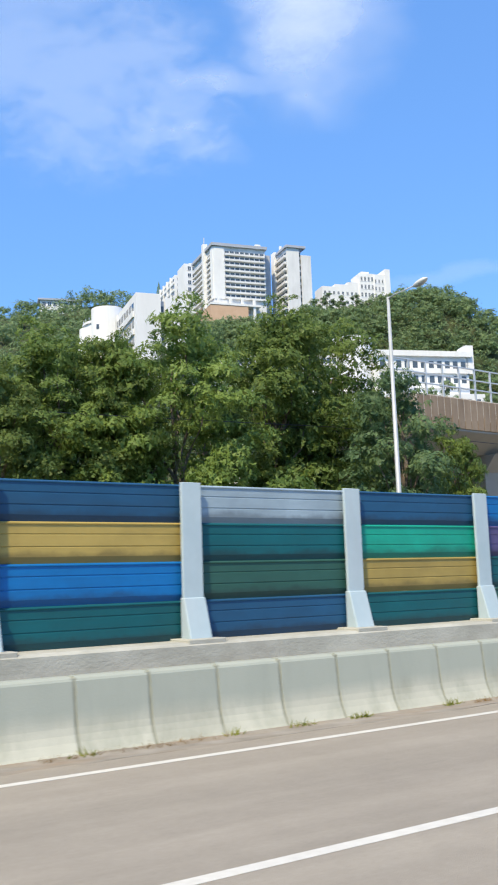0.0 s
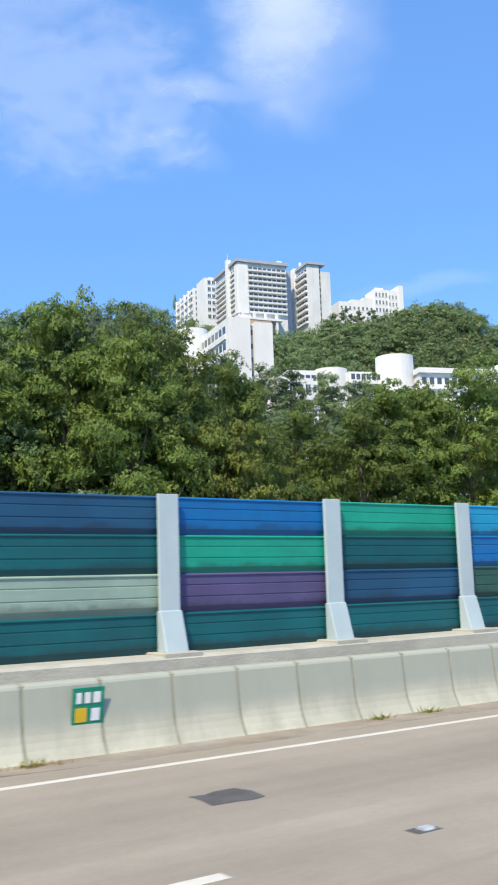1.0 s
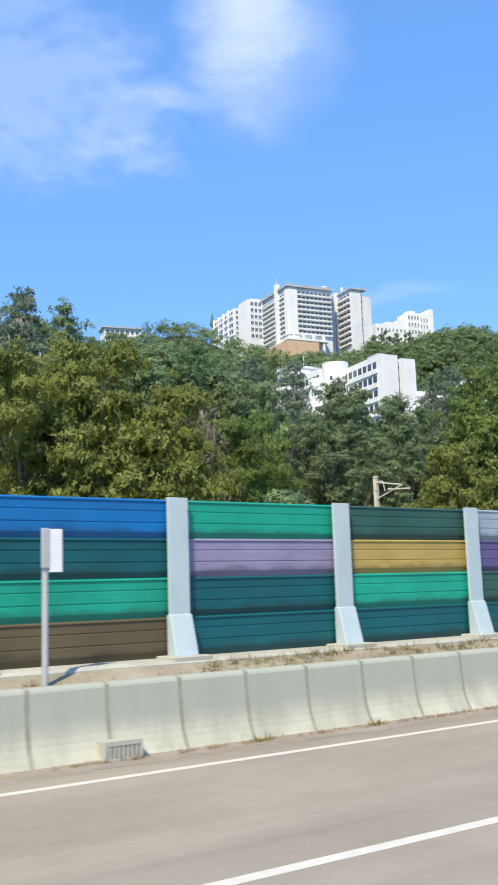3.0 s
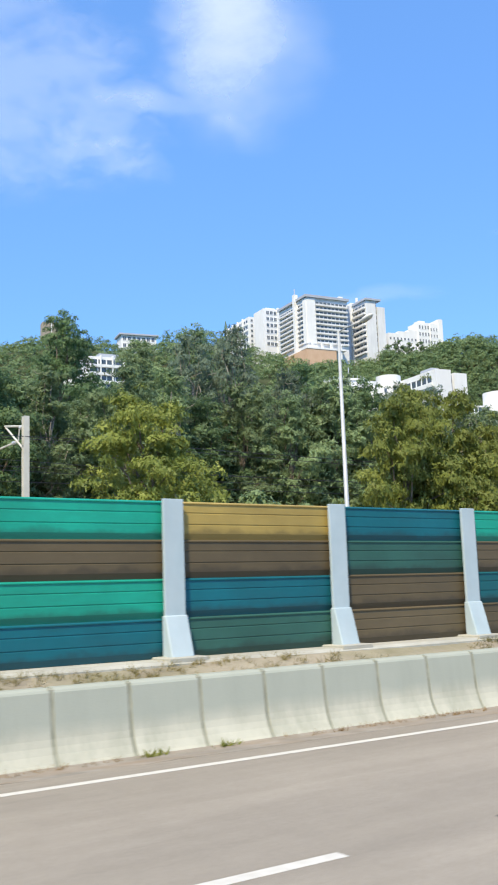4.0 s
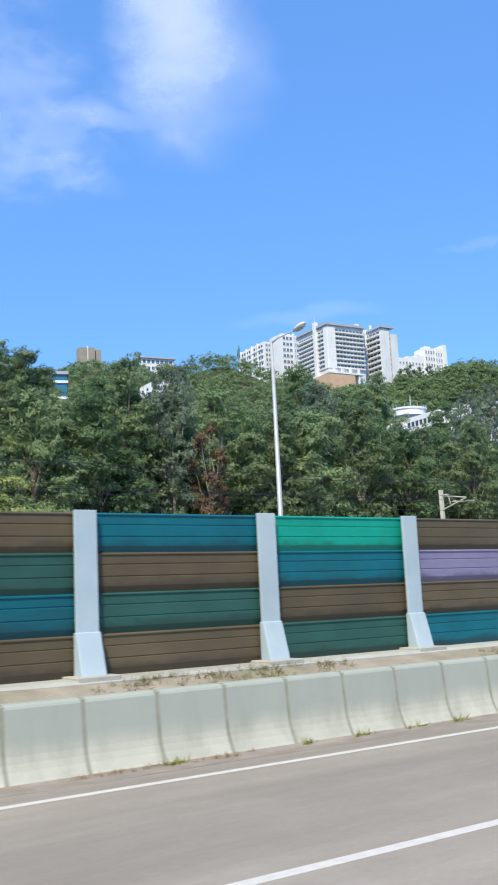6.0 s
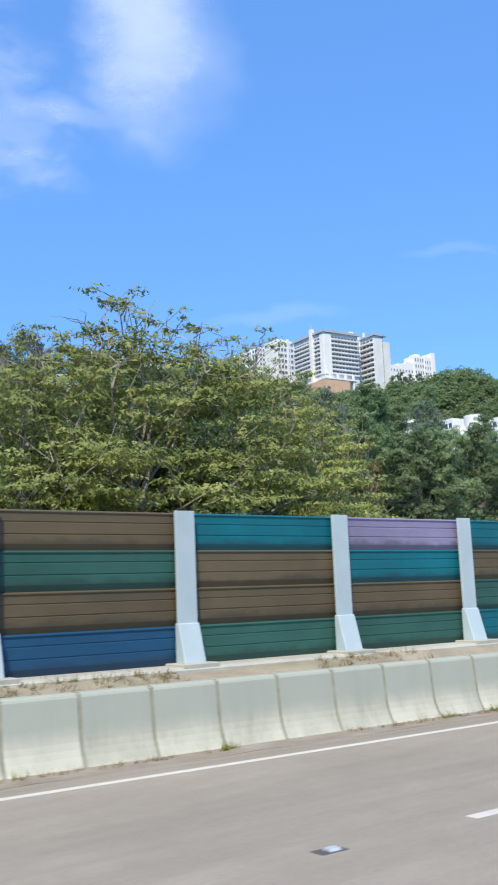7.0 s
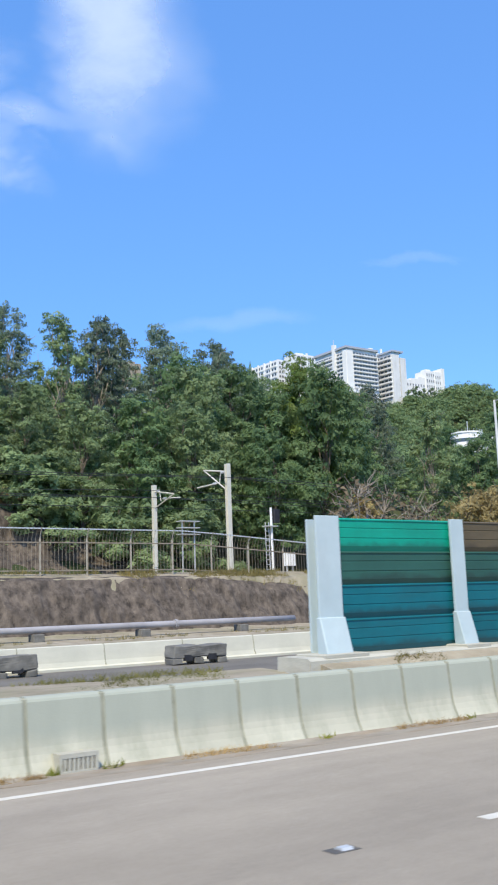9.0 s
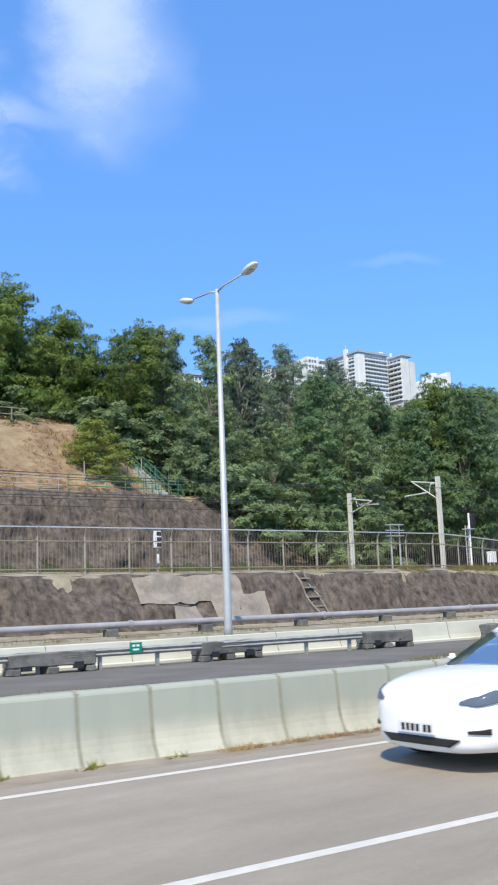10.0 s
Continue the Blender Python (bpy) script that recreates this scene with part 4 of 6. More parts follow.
for z in (0.3, 0.9, 1.5, 2.1):
    bm = bmesh.new()
    tube(bm, [at(float(s), 71.2, 11.3 - max(0.0, float(s) + 192) * 0.12 + z) for s in np.arange(-201.5, -188.0, 1.5)], [0.02] * 9, 4)
    part("fence_wire", bm, GREEN_METAL, side_fence)
# concrete steps with green rails up the bare slope
ob = thing("slope_steps", on_road(-193.6, 70.3, 11.05), "narrow concrete steps with green tube rails up the slope", "steps")
for i in range(17):
    bm = bmesh.new()
    box(bm, -0.55, 0.55, 0.38 * i, 0.38 * i + 0.46, 0.24 * i - 0.9, 0.24 * i)
    part("step", bm, CONCRETE_OLD, ob)
for x in (-0.6, 0.6):
    for z in (0.5, 1.0):
        bm = bmesh.new()
        tube(bm, [(x, 0.0, z), (x, 3.2, z + 2.05), (x, 6.5, z + 4.1)], [0.035] * 3, 5)
        part("rail_tube", bm, GREEN_METAL, ob)
    for i in range(7):
        bm = bmesh.new()
        tube(bm, [(x, 1.06 * i, 0.67 * i - 0.5), (x, 1.06 * i, 0.67 * i + 1.05)], [0.035, 0.035], 5)
        part("rail_upright", bm, GREEN_METAL, ob)

# ---- street lamps ----
def street_lamp(s, n, z0, z1, double=False):
    ob = thing("street_lamp", on_road(s, n, z0), "tall tapered grey steel street lamp with %s" % ("two opposite arms" if double else "one arm over the road"), "street lamp", "street lamps")
    h = z1 - z0
    bm = bmesh.new()
    tube(bm, [(0, 0, 0), (0, 0, 0.5), (0, 0, h)], [0.17, 0.15, 0.075], 12)
    part("pole", bm, LAMP_POLE, ob, smooth=True)
    bm = bmesh.new()
    box(bm, -0.25, 0.25, -0.25, 0.25, -0.3, 0.05)
    part("base_plate", bevelled(bm, 0.02), CONCRETE_GREY, ob)
    for d in ((-1, 1) if double else (-1,)):
        bm = bmesh.new()
        tube(bm, [(0, 0, h - 0.1), (0, d * 0.5, h + 0.02), (0, d * 1.9, h + 0.10)], [0.045, 0.035, 0.028], 8)
        arm = part("arm", bm, LAMP_POLE, ob, smooth=True)
        # the lantern: a flattened hull
        bm = bmesh.new()
        rings = []
        for y, w, zb, zt in ((1.72, 0.05, -0.03, 0.03), (1.82, 0.12, -0.065, 0.06), (2.0, 0.18, -0.10, 0.085), (2.25, 0.20, -0.11, 0.10), (2.5, 0.16, -0.085, 0.085), (2.64, 0.07, -0.03, 0.035)):
            rings.append([bm.verts.new((w * a, d * y, h + 0.10 + (y - 1.9) * 0.2 + (zt if b > 0 else zb) * abs(b))) for a, b in ((1, .15), (.7, 1), (-.7, 1), (-1, .15), (-.75, -1), (.75, -1))])
        for p, q in zip(rings[:-1], rings[1:]):
            for i in range(6):
                bm.faces.new((p[i], p[(i + 1) % 6], q[(i + 1) % 6], q[i]))
        bm.faces.new(rings[0][::-1])
        bm.faces.new(rings[-1])
        lantern = part("lantern", bm, LAMP_SHELL, arm, smooth=True)
        bm = bmesh.new()
        lo = [bm.verts.new((0.15 * math.cos(a), d * (2.16 + 0.24 * math.sin(a)), h + 0.155 - 0.10 + 0.04 * math.sin(a))) for a in np.linspace(0, 2 * math.pi, 13)[:-1]]
        hi = [bm.verts.new((v.co.x * 0.6, d * 2.16 + (v.co.y - d * 2.16) * 0.6, v.co.z - 0.045)) for v in lo]
        for i in range(12):
            bm.faces.new((lo[i], lo[(i + 1) % 12], hi[(i + 1) % 12], hi[i]))
        bm.faces.new(hi)
        bm.faces.new(lo[::-1])
        part("lamp_bowl", bm, LAMP_GLASS, lantern, smooth=True)


for s, n, z0, z1 in ((27.0, 34.2, 0.3, 15.7), (-18.9, 34.9, 0.3, 14.6), (-67.9, 38.5, 0.4, 15.6), (-120.1, 37.2, 0.3, 14.6), (-164.7, 40.45, 0.4, 14.4)):
    street_lamp(s, n, z0, z1)
street_lamp(-217.6, 30.2, 0.45, 13.75, True)

# ---- railway masts, wires, signal ----
def mast(s, n, d, top):
    ob = thing("railway_mast", on_road(s, n, 3.6), "pale steel overhead line mast with a bracket arm", "mast", "overhead line masts")
    h = top - 3.6
    bm = bmesh.new()
    box(bm, -0.15, 0.15, -0.14, -0.11, -0.4, h)
    box(bm, -0.02, 0.02, -0.11, 0.11, -0.4, h)
    box(bm, -0.15, 0.15, 0.11, 0.14, -0.4, h)
    part("column", bm, MAST_PAINT, ob)
    tip = h - 0.1 if d > 0 else h - 0.95
    for pts, r in (([(0, d * .1, h - 0.5), (0, d * 2.7, tip)], .055), ([(0, d * .1, h - 1.75), (0, d * 2.7, tip)], .05), ([(0, d * .75, h - 0.45), (0, d * 0.95, h - 1.3)], .035),
                   ([(0, d * 1.2, h - 1.15), (0, d * 3.5, h - 1.2 if d > 0 else h - 1.3)], .05)):
        bm = bmesh.new()
        tube(bm, pts, [r] * len(pts), 6)
        part("bracket", bm, MAST_PAINT, ob)
    for y, z in ((0.35, h - 0.5), (1.3, h - 1.15)):
        bm = bmesh.new()
        tube(bm, [(0, d * y, z), (0, d * (y + 0.1), z), (0, d * (y + 0.2), z), (0, d * (y + 0.3), z)], [.07, .10, .07, .10], 8)
        part("insulator", bm, GALV, ob)


for q in ((28.7, 52.0, -1, 9.3), (-24.8, 54.4, -1, 10.4), (-81.7, 58.0, -1, 11.0), (-83.1, 46.4, 1, 11.1), (-131.0, 60.3, -1, 11.0), (-132.4, 49.6, 1, 10.5), (-178.9, 52.1, 1, 10.95), (-177.5, 63.2, -1, 10.9),
          (-226, 55.0, 1, 11.0), (-225, 66.0, -1, 10.9)):
    mast(*q)
wires = thing("overhead_wires", Matrix.Identity(4), "thin dark overhead railway wires", "wires")
WS, WN, WF = [-260, -226, -178, -131, -82, -25, 29, 80], [57, 55, 52.1, 49.3, 46.4, 43, 40, 38], [68, 66, 63.2, 60.3, 58, 54.4, 52, 50]
for base, off, z, sag in ((WN, 2.6, 8.9, 0.05), (WN, 2.2, 10.4, 0.5), (WF, -2.6, 8.9, 0.05), (WF, -2.2, 10.3, 0.5), (WN, -0.2, 10.1, 0.35), (WF, 0.2, 10.0, 0.3)):
    ss = np.arange(-260, 80.1, 6.0)
    ph = np.interp(ss, WS, np.arange(len(WS)))
    zz = z - sag * np.sin(np.pi * (ph % 1.0))
    bm = bmesh.new()
    tube(bm, [at(s, float(np.interp(s, WS, base)) + off, q) for s, q in zip(ss, zz)], [0.022] * len(ss), 4)
    part("wire", bm, DARK_METAL, wires)
ob = thing("railway_signal", on_road(-174.9, 52.3, 3.6), "railway signal on a white post with a ladder", "signal")
bm = bmesh.new()
tube(bm, [(0, 0, -0.3), (0, 0, 4.6)], [0.09, 0.08], 8)
part("signal_post", bm, SIGN_WHITE, ob)
bm = bmesh.new()
box(bm, 0.12, 0.62, -0.2, 0.1, 3.55, 4.5)
part("signal_head", bevelled(bm, 0.03), DARK_METAL, ob)
bm = bmesh.new()
for x in (-0.55, -0.25):
    box(bm, x - .02, x + .02, -.05, 0, -0.2, 3.6)
for i in range(11):
    box(bm, -.55, -.25, -.04, -.01, 0.1 + .32 * i, 0.14 + .32 * i)
box(bm, -0.6, 0.35, -0.3, 0.25, 3.3, 3.36)
part("ladder", bm, GALV, ob)
ob = thing("equipment_box", on_road(-175.4, 50.0, 3.65), "white railway equipment cabinet on legs", "cabinet")
bm = bmesh.new()
box(bm, -0.35, 0.35, -0.2, 0.2, 0.5, 1.35)
part("cabinet_body", bevelled(bm, 0.02), SIGN_WHITE, ob)
for x in (-0.25, 0.25):
    bm = bmesh.new()
    box(bm, x - .04, x + .04, -.04, .04, -0.2, 0.5)
    part("leg", bm, GALV, ob)
ob = thing("railway_platform_frame", on_road(-178.8, 57, 3.6), "small galvanised lattice platform beside the track", "platform")
for x in (-0.5, 0.5):
    bm = bmesh.new()
    box(bm, x - .04, x + .04, -.04, .04, -0.2, 4.0)
    part("upright", bm, GALV, ob)
for z in (3.1, 3.55, 4.0):
    bm = bmesh.new()
    box(bm, -0.8, 0.8, -.3, .3, z - .03, z + .02)
    part("deck_bar", bm, GALV, ob)
ob = thing("railway_notice", on_road(-210.7, 46.2, 3.5), "black and white marker board on a short post", "sign")
bm = bmesh.new()
box(bm, -.04, .04, 0, .06, -.2, 1.5)
part("sign_post", bm, FENCE_POST, ob)
bm = bmesh.new()
box(bm, -.07, .07, -.02, 0, 0.55, 1.05)
part("post_band", bm, SIGN_WHITE, ob)
bm = bmesh.new()
box(bm, -.26, .22, -.04, 0, 1.4, 2.3)
part("board", bevelled(bm, 0.01), SIGN_WHITE, ob)
bm = bmesh.new()
for z0, z1 in ((1.44, 1.66), (1.74, 1.96), (2.04, 2.26)):
    box(bm, -.06, .2, -.05, -.04, z0, z1)
part("board_bands", bm, DARK_METAL, ob)

# ---- flyover at the start ----
FLY_PANEL = surf("flyover_panel", (0.25, 0.18, 0.125), (0.33, 0.25, 0.18), 0.8, 0.9, stain=(0.18, 0.13, 0.09), stain_amount=0.6, stain_scale=(2, 2, 0.4), per_object=0.08)
REPAIR_WHITE = surf("lime_streak", (0.42, 0.37, 0.31), (0.55, 0.50, 0.44), 3, 0.9)
fly = thing("flyover", Matrix.Identity(4), "stained concrete flyover end with glazed metal parapet", "bridge")
part("deck", ribbon([(40.0, 10.6), (40.0, 12.6), (40.4, 12.75), (48, 12.75), (48.4, 12.6), (48.4, 10.6), (47, 9.5), (41.5, 9.5)], 35.0, 90, 4), BROWN_WALL, fly)
for s in (44.0, 66.0):
    bm = bmesh.new()
    prism(bm, [(41.5, 0), (41.5, 8.4), (40.6, 9.5), (47.8, 9.5), (47, 8.4), (47, 0)], -0.9, 0.9)
    part("pier", bm, BROWN_WALL, fly, m=on_road(s, 0, 0))
for z in (13.3, 13.9, 14.6):
    part("parapet_rail", ribbon([(40.15, z), (40.15, z + .07), (40.25, z + .07), (40.25, z)], 33.2, 90, 4), GALV, fly)
for s in np.arange(33.2, 60, 1.55):
    bm = bmesh.new()
    box(bm, -.05, .05, -.05, .05, 12.6, 14.66)
    part("parapet_post", bm, GALV, fly, m=on_road(s, 40.2))

for s in np.arange(35.1, 60, 0.62):
    bm = bmesh.new()
    prism(bm, [(39.93, 10.75), (39.93, 12.55), (40.02, 12.58), (40.02, 10.7)], -0.26, 0.26)
    part("edge_panel", bm, FLY_PANEL, fly, m=on_road(float(s) + 0.3, 0, 0))
    bm = bmesh.new()
    prism(bm, [(39.95, 11.2 + 0.5 * random.random()), (39.95, 12.6), (40.02, 12.6), (40.02, 11.2)], -0.05, 0.05)
    part("lime_streak", bm, REPAIR_WHITE, fly, m=on_road(float(s), 0, 0))

# ---- buildings on the hill ----
PANE_CACHE = {}


def pane_mesh(w, h, glass):
    key = (round(w, 2), round(h, 2), glass.name)
    if key not in PANE_CACHE:
        bm = bmesh.new()
        box(bm, -w / 2, w / 2, -0.02, 0.0, 0, h)
        PANE_CACHE[key] = mesh_of("window", bm)
        PANE_CACHE[key].materials.append(glass)
        bm = bmesh.new()
        box(bm, -w / 2 - .1, w / 2 + .1, -0.14, 0.0, -0.16, -0.02)
        box(bm, -0.04, 0.04, -0.05, -0.02, 0, h)
        PANE_CACHE[key + ("sill",)] = mesh_of("window_frame", bm)
        PANE_CACHE[key + ("sill",)].materials.append(WHITE_WALL)
    return PANE_CACHE[key], PANE_CACHE[key + ("sill",)]


def facade(ob, face, length, z0, z1, floors, bays, ledge=0.0, x0=0.0, fill=0.75, high=0.55, glass=None, wall=None):
    """Rows of windows on a face; face maps (along, out, up) into the building."""
    glass, wall = glass or WINDOW, wall or WHITE_WALL
    fh, bw = (z1 - z0) / floors, length / bays
    pane, sill = pane_mesh(bw * fill, fh * high, glass)
    for f in range(floors):
        for b in range(bays):
            p = part("window", pane, None, ob, m=face @ Matrix.Translation((x0 + bw * (b + 0.5), -0.01, z0 + fh * (f + 0.32))))
            if not ledge:
                part("window_frame", sill, None, p)
        if ledge:
            bm = bmesh.new()
            box(bm, x0, x0 + length, -ledge, -0.03, z0 + fh * f - 0.1, z0 + fh * (f + 0.30))
            part("balcony", bm, wall, ob, m=face)


def block(ob, x0, x1, y0, y1, z0, z1, wall=None, name="wall"):
    bm = bmesh.new()
    box(bm, x0, x1, y0, y1, z0, z1)
    return part(name, bm, wall or WHITE_WALL, ob)


def faces_of(x0, y0):
    """The two faces that look down to the road: the right one and the left one."""
    right = Matrix.Translation((x0, y0, 0))
    left = Matrix.Translation((x0, y0, 0)) @ Matrix.Rotation(radians(90), 4, 'Z') @ Matrix.Scale(-1, 4, (0, 1, 0))
    return right, left


def building(name, x, y, rz, label):
    return thing(name, Matrix.Translation((x, y, 0)) @ Matrix.Rotation(radians(rz), 4, 'Z'), label, "building", "campus buildings")


# the tall slab with its lift tower
b = building("tower_block", 185.5, 291, -15, "tall white tower block with balcony rows and dark roof edge")
b.location.z = 3.8
block(b, 0.0, 20.5, 0.0, 24.0, 90, 123.2, TOWER_WALL)
R, L = faces_of(0, 0)
facade(b, R, 15.8, 103.2, 122.0, 9, 8, 0.9, 4.4, 0.78, 0.5, wall=TOWER_WALL)
facade(b, L, 4.4, 103.2, 121.5, 9, 2, 0.5, 3.0, 0.78, 0.5, wall=TOWER_WALL)
facade(b, L, 13.8, 103.2, 121.5, 9, 7, 0.9, 9.8, 0.78, 0.5, wall=TOWER_WALL)
block(b, -0.9, 21.2, -0.9, 24.6, 123.2, 124.3, GREY_WALL, "roof_edge")
block(b, 5, 9, 6, 12, 124.3, 126.0, name="roof_room")
block(b, 17.5, 19.5, 1.5, 4, 124.3, 125.8, name="roof_room")
block(b, -1.5, 0.3, 7.6, 9.4, 88, 126.4, name="lift_shaft")
block(b, -0.35, 0.0, 0.0, 2.8, 103, 123, name="end_wall")
block(b, 0.0, 4.2, -0.35, 0.0, 103, 123, name="end_wall")
block(b, -0.9, -0.6, 8.3, 8.6, 126.4, 129.2, GALV, "roof_mast")
block(b, -2.5, 12, -3.2, 23, 90, 99.8, PEACH_WALL, "podium")
for x in (0.4, 5.0, 9.6, 14.2):
    block(b, x, x + 0.9, -3.0, -2.1, 92, 103, name="column")
block(b, -2.6, 17, -3.4, 1.5, 99.8, 100.6, name="podium_roof")
block(b, 20.5, 24.0, 3.5, 14, 90, 122.6, GREY_WALL, "link")
b2 = building("tower_block", 212, 280.5, -15, "white residential tower with balconies and a blank lift shaft")
b2.location.z = 3.7
block(b2, 0, 4.9, 0, 12.5, 88, 124.0, TOWER_WALL)
block(b2, 5.8, 9.8, 0.2, 12.5, 88, 121.6, TOWER_WALL)
R, L = faces_of(0, 0)
facade(b2, L, 11, 100.5, 123, 9, 4, 0.9, 0.9, 0.8, 0.5, wall=TOWER_WALL)
block(b2, 4.9, 5.8, 0.9, 12.5, 88, 123.2, GREY_WALL, "stair_slot")
for z in np.linspace(101, 121, 9):
    block(b2, 4.95, 5.75, 0.8, 0.9, z, z + 1.5, WINDOW, "stair_window")
block(b2, -0.7, 7.4, -0.7, 13, 124.0, 124.9, GREY_WALL, "roof_edge")
block(b2, -1.2, 1.2, 10.5, 13.5, 88, 125.6, name="lift_shaft")
block(b2, 0.6, 1.4, 8.5, 9.3, 124.9, 127.6, name="roof_post")
b3 = building("hostel_block", 197.8, 331.5, -15, "white hostel block with small square windows")
b3.location.z = 7.6
block(b3, 0, 22, 0, 10, 95, 126.6)
R, L = faces_of(0, 0)
facade(b3, R, 20, 108, 126, 6, 10, 0, 1.2, 0.66, 0.52)
block(b3, 7.0, 8.2, -0.5, 0.0, 95, 127.4, name="pier")
block(b3, 3, 8, 3, 7, 126.6, 128, name="roof_room")
b4 = building("hostel_block", 203.2, 348, -15, "lower white hostel block with rows of windows")
b4.location.z = 9.0
block(b4, 0, 12, 0, 27, 95, 126.0)
R, L = faces_of(0, 0)
facade(b4, R, 10.5, 110, 125.3, 6, 6, 0, 0.7, 0.6, 0.5)
facade(b4, L, 25, 110, 125.3, 5, 10, 0.4, 1, 0.62, 0.5)
for y in (5.8, 11.6, 17.4, 23.2):
    block(b4, -0.6, 0.0, y, y + 0.7, 95, 126.4, name="pier")
b5 = building("long_white_building", 237.5, 287, -18, "long white building stepping up to a taller end on the hilltop")
block(b5, -3, 2.5, 0, 8, 100, 118.2)
block(b5, 2.5, 8, 0, 8, 100, 119.3)
block(b5, 8, 13, 0, 8, 100, 120.4)
block(b5, 13, 19.5, -0.5, 8, 98, 124.3)
block(b5, 14.5, 18, 1.0, 5, 124.3, 125.5, name="roof_room")
block(b5, 19.5, 24, -1.0, 9, 96, 124.0)
block(b5, 24, 26.2, -1.2, 9, 96, 126.4, name="stair_head")
R, L = faces_of(0, 0)
facade(b5, R, 15.4, 106, 117.8, 3, 8, 0, -2.8, 0.4, 0.3)
facade(b5, Matrix.Translation((13, -0.5, 0)), 6.2, 107, 123.5, 5, 4, 0, 0.2, 0.45, 0.5)
facade(b5, Matrix.Translation((18.5, -1, 0)), 4.6, 107, 122.5, 5, 3, 0, 0.6, 0.35, 0.5)
# the white box nearer by
b = building("teaching_block", 67.1, 135.1, -15, "white teaching block with window bands and a blank end wall")
block(b, 0, 4.1, 0, 21, 27, 49.3)
block(b, 4.1, 4.9, 0.7, 21, 27, 48.3, GREY_WALL, "stair_slot")
block(b, 4.9, 8.3, -0.15, 20, 27, 48.7, name="end_bay")
R, L = faces_of(0, 0)
facade(b, L, 17.5, 34.0, 48.6, 5, 9, 0.28, 1.4, 0.72, 0.5)
block(b, -0.6, 3, 21, 27, 27, 47.6, name="rear_bay")
facade(b, Matrix.Translation((-0.6, 21, 0)) @ L, 5.5, 34, 47, 4, 2, 0, 0.3, 0.5, 0.4)
block(b, 1.5, 3.6, 3.5, 7.5, 49.3, 50.4, GREY_WALL, "roof_room")
for z in np.linspace(36.5, 46.5, 5):
    block(b, 4.3, 4.7, 0.6, 0.72, z, z + 0.9, WINDOW, "stair_window")
block(b, 8.3, 15, -2, 8, 24, 38.6, name="low_wing")
facade(b, Matrix.Translation((8.3, -2, 0)), 6.2, 32, 38, 2, 4, 0, 0.2, 0.6, 0.5)


def drum(ob, x, y, r, z0, z1, mat, name="drum", seg=28, a0=0.0, a1=2 * math.pi):
    bm = bmesh.new()
    full = a1 - a0 > 6.28
    k = seg if full else seg + 1
    lo = [bm.verts.new((x + r * math.cos(a0 + (a1 - a0) * i / seg), y + r * math.sin(a0 + (a1 - a0) * i / seg), z0)) for i in range(k)]
    hi = [bm.verts.new((v.co.x, v.co.y, z1)) for v in lo]
    for i in range(k if full else k - 1):
        bm.faces.new((lo[i], lo[(i + 1) % k], hi[(i + 1) % k], hi[i]))
    bm.faces.new(hi)
    bm.faces.new(lo[::-1])
    return part(name, bm, mat, ob)


# the teaching block's rear: a tall drum, a long wing, and the round terrace house behind it
drum(b, -1.1, 16.5, 2.9, 27, 50.9, WHITE_WALL, "drum")
drum(b, -2.9, 20.0, 2.6, 27, 48.0, WHITE_WALL, "drum")
for z in (40.0, 43.4, 46.8):
    drum(b, -1.1, 16.5, 2.94, z, z + 0.9, WINDOW, "drum_window", 2, 3.75, 3.95)
for z in (40.6, 44.2):
    drum(b, -2.9, 20.0, 2.64, z, z + 1.0, WINDOW, "drum_window", 4, 3.6, 4.3)
block(b, 0.8, 9, 27, 41, 27, 52.4, name="long_wing")
facade(b, Matrix.Translation((0.8, 27, 0)) @ L, 14, 33.0, 51.6, 6, 8, 0.5, 0.0, 0.72, 0.5)
for i in range(4):
    block(b, -4.6 - 1.5 * i, -0.6, 18.0 + 2.4 * i, 20.6 + 2.4 * i, 25, 46.5 - 2.3 * i, name="terrace_step")
b = building("round_house", 84.4, 178.1, -15, "white round house with curved terraces and a roof rail among trees")
b.location.z -= 0.8
drum(b, 0, 0, 5.3, 30, 57.0, WHITE_WALL, "drum")
drum(b, 0, 0, 5.6, 56.6, 57.1, WHITE_WALL, "roof_rim")
drum(b, 0, 0, 5.36, 53.6, 54.8, WINDOW, "window_band", 20, 2.6, 5.6)
drum(b, 0, 0, 6.5, 51.2, 52.4, WHITE_WALL, "terrace")
drum(b, 0, 0, 6.2, 48.4, 51.2, WHITE_WALL, "middle_drum")
drum(b, 0, 0, 6.25, 49.2, 50.4, WINDOW, "window_band", 20, 2.6, 5.6)
drum(b, 0, 0, 6.8, 46.8, 48.4, WHITE_WALL, "terrace")
drum(b, 0, 0, 6.2, 30.0, 46.8, WHITE_WALL, "lower_drum")
block(b, 2.0, 2.2, 1.0, 1.2, 57.0, 61.6, GALV, "flag_pole")
for i in range(26):
    a_ = i * 2 * math.pi / 26
    block(b, 5.4 * math.cos(a_) - .04, 5.4 * math.cos(a_) + .04, 5.4 * math.sin(a_) - .04, 5.4 * math.sin(a_) + .04, 57.0, 57.9, GALV, "roof_rail_post")
b = building("curved_campus_building", 147, 167, -22, "low white campus building with curved drums and a long terrace wing")
drum(b, -3, 4.5, 4.8, 40, 59.2, WHITE_WALL)
drum(b, -19, 8, 4.2, 40, 56.2, WHITE_WALL)
block(b, -16, -2, 3.2, 12, 40, 55.0)
facade(b, Matrix.Translation((-16, 3.2, 0)), 11, 43, 55, 4, 8, 0.5, 0.5, 0.75, 0.5)
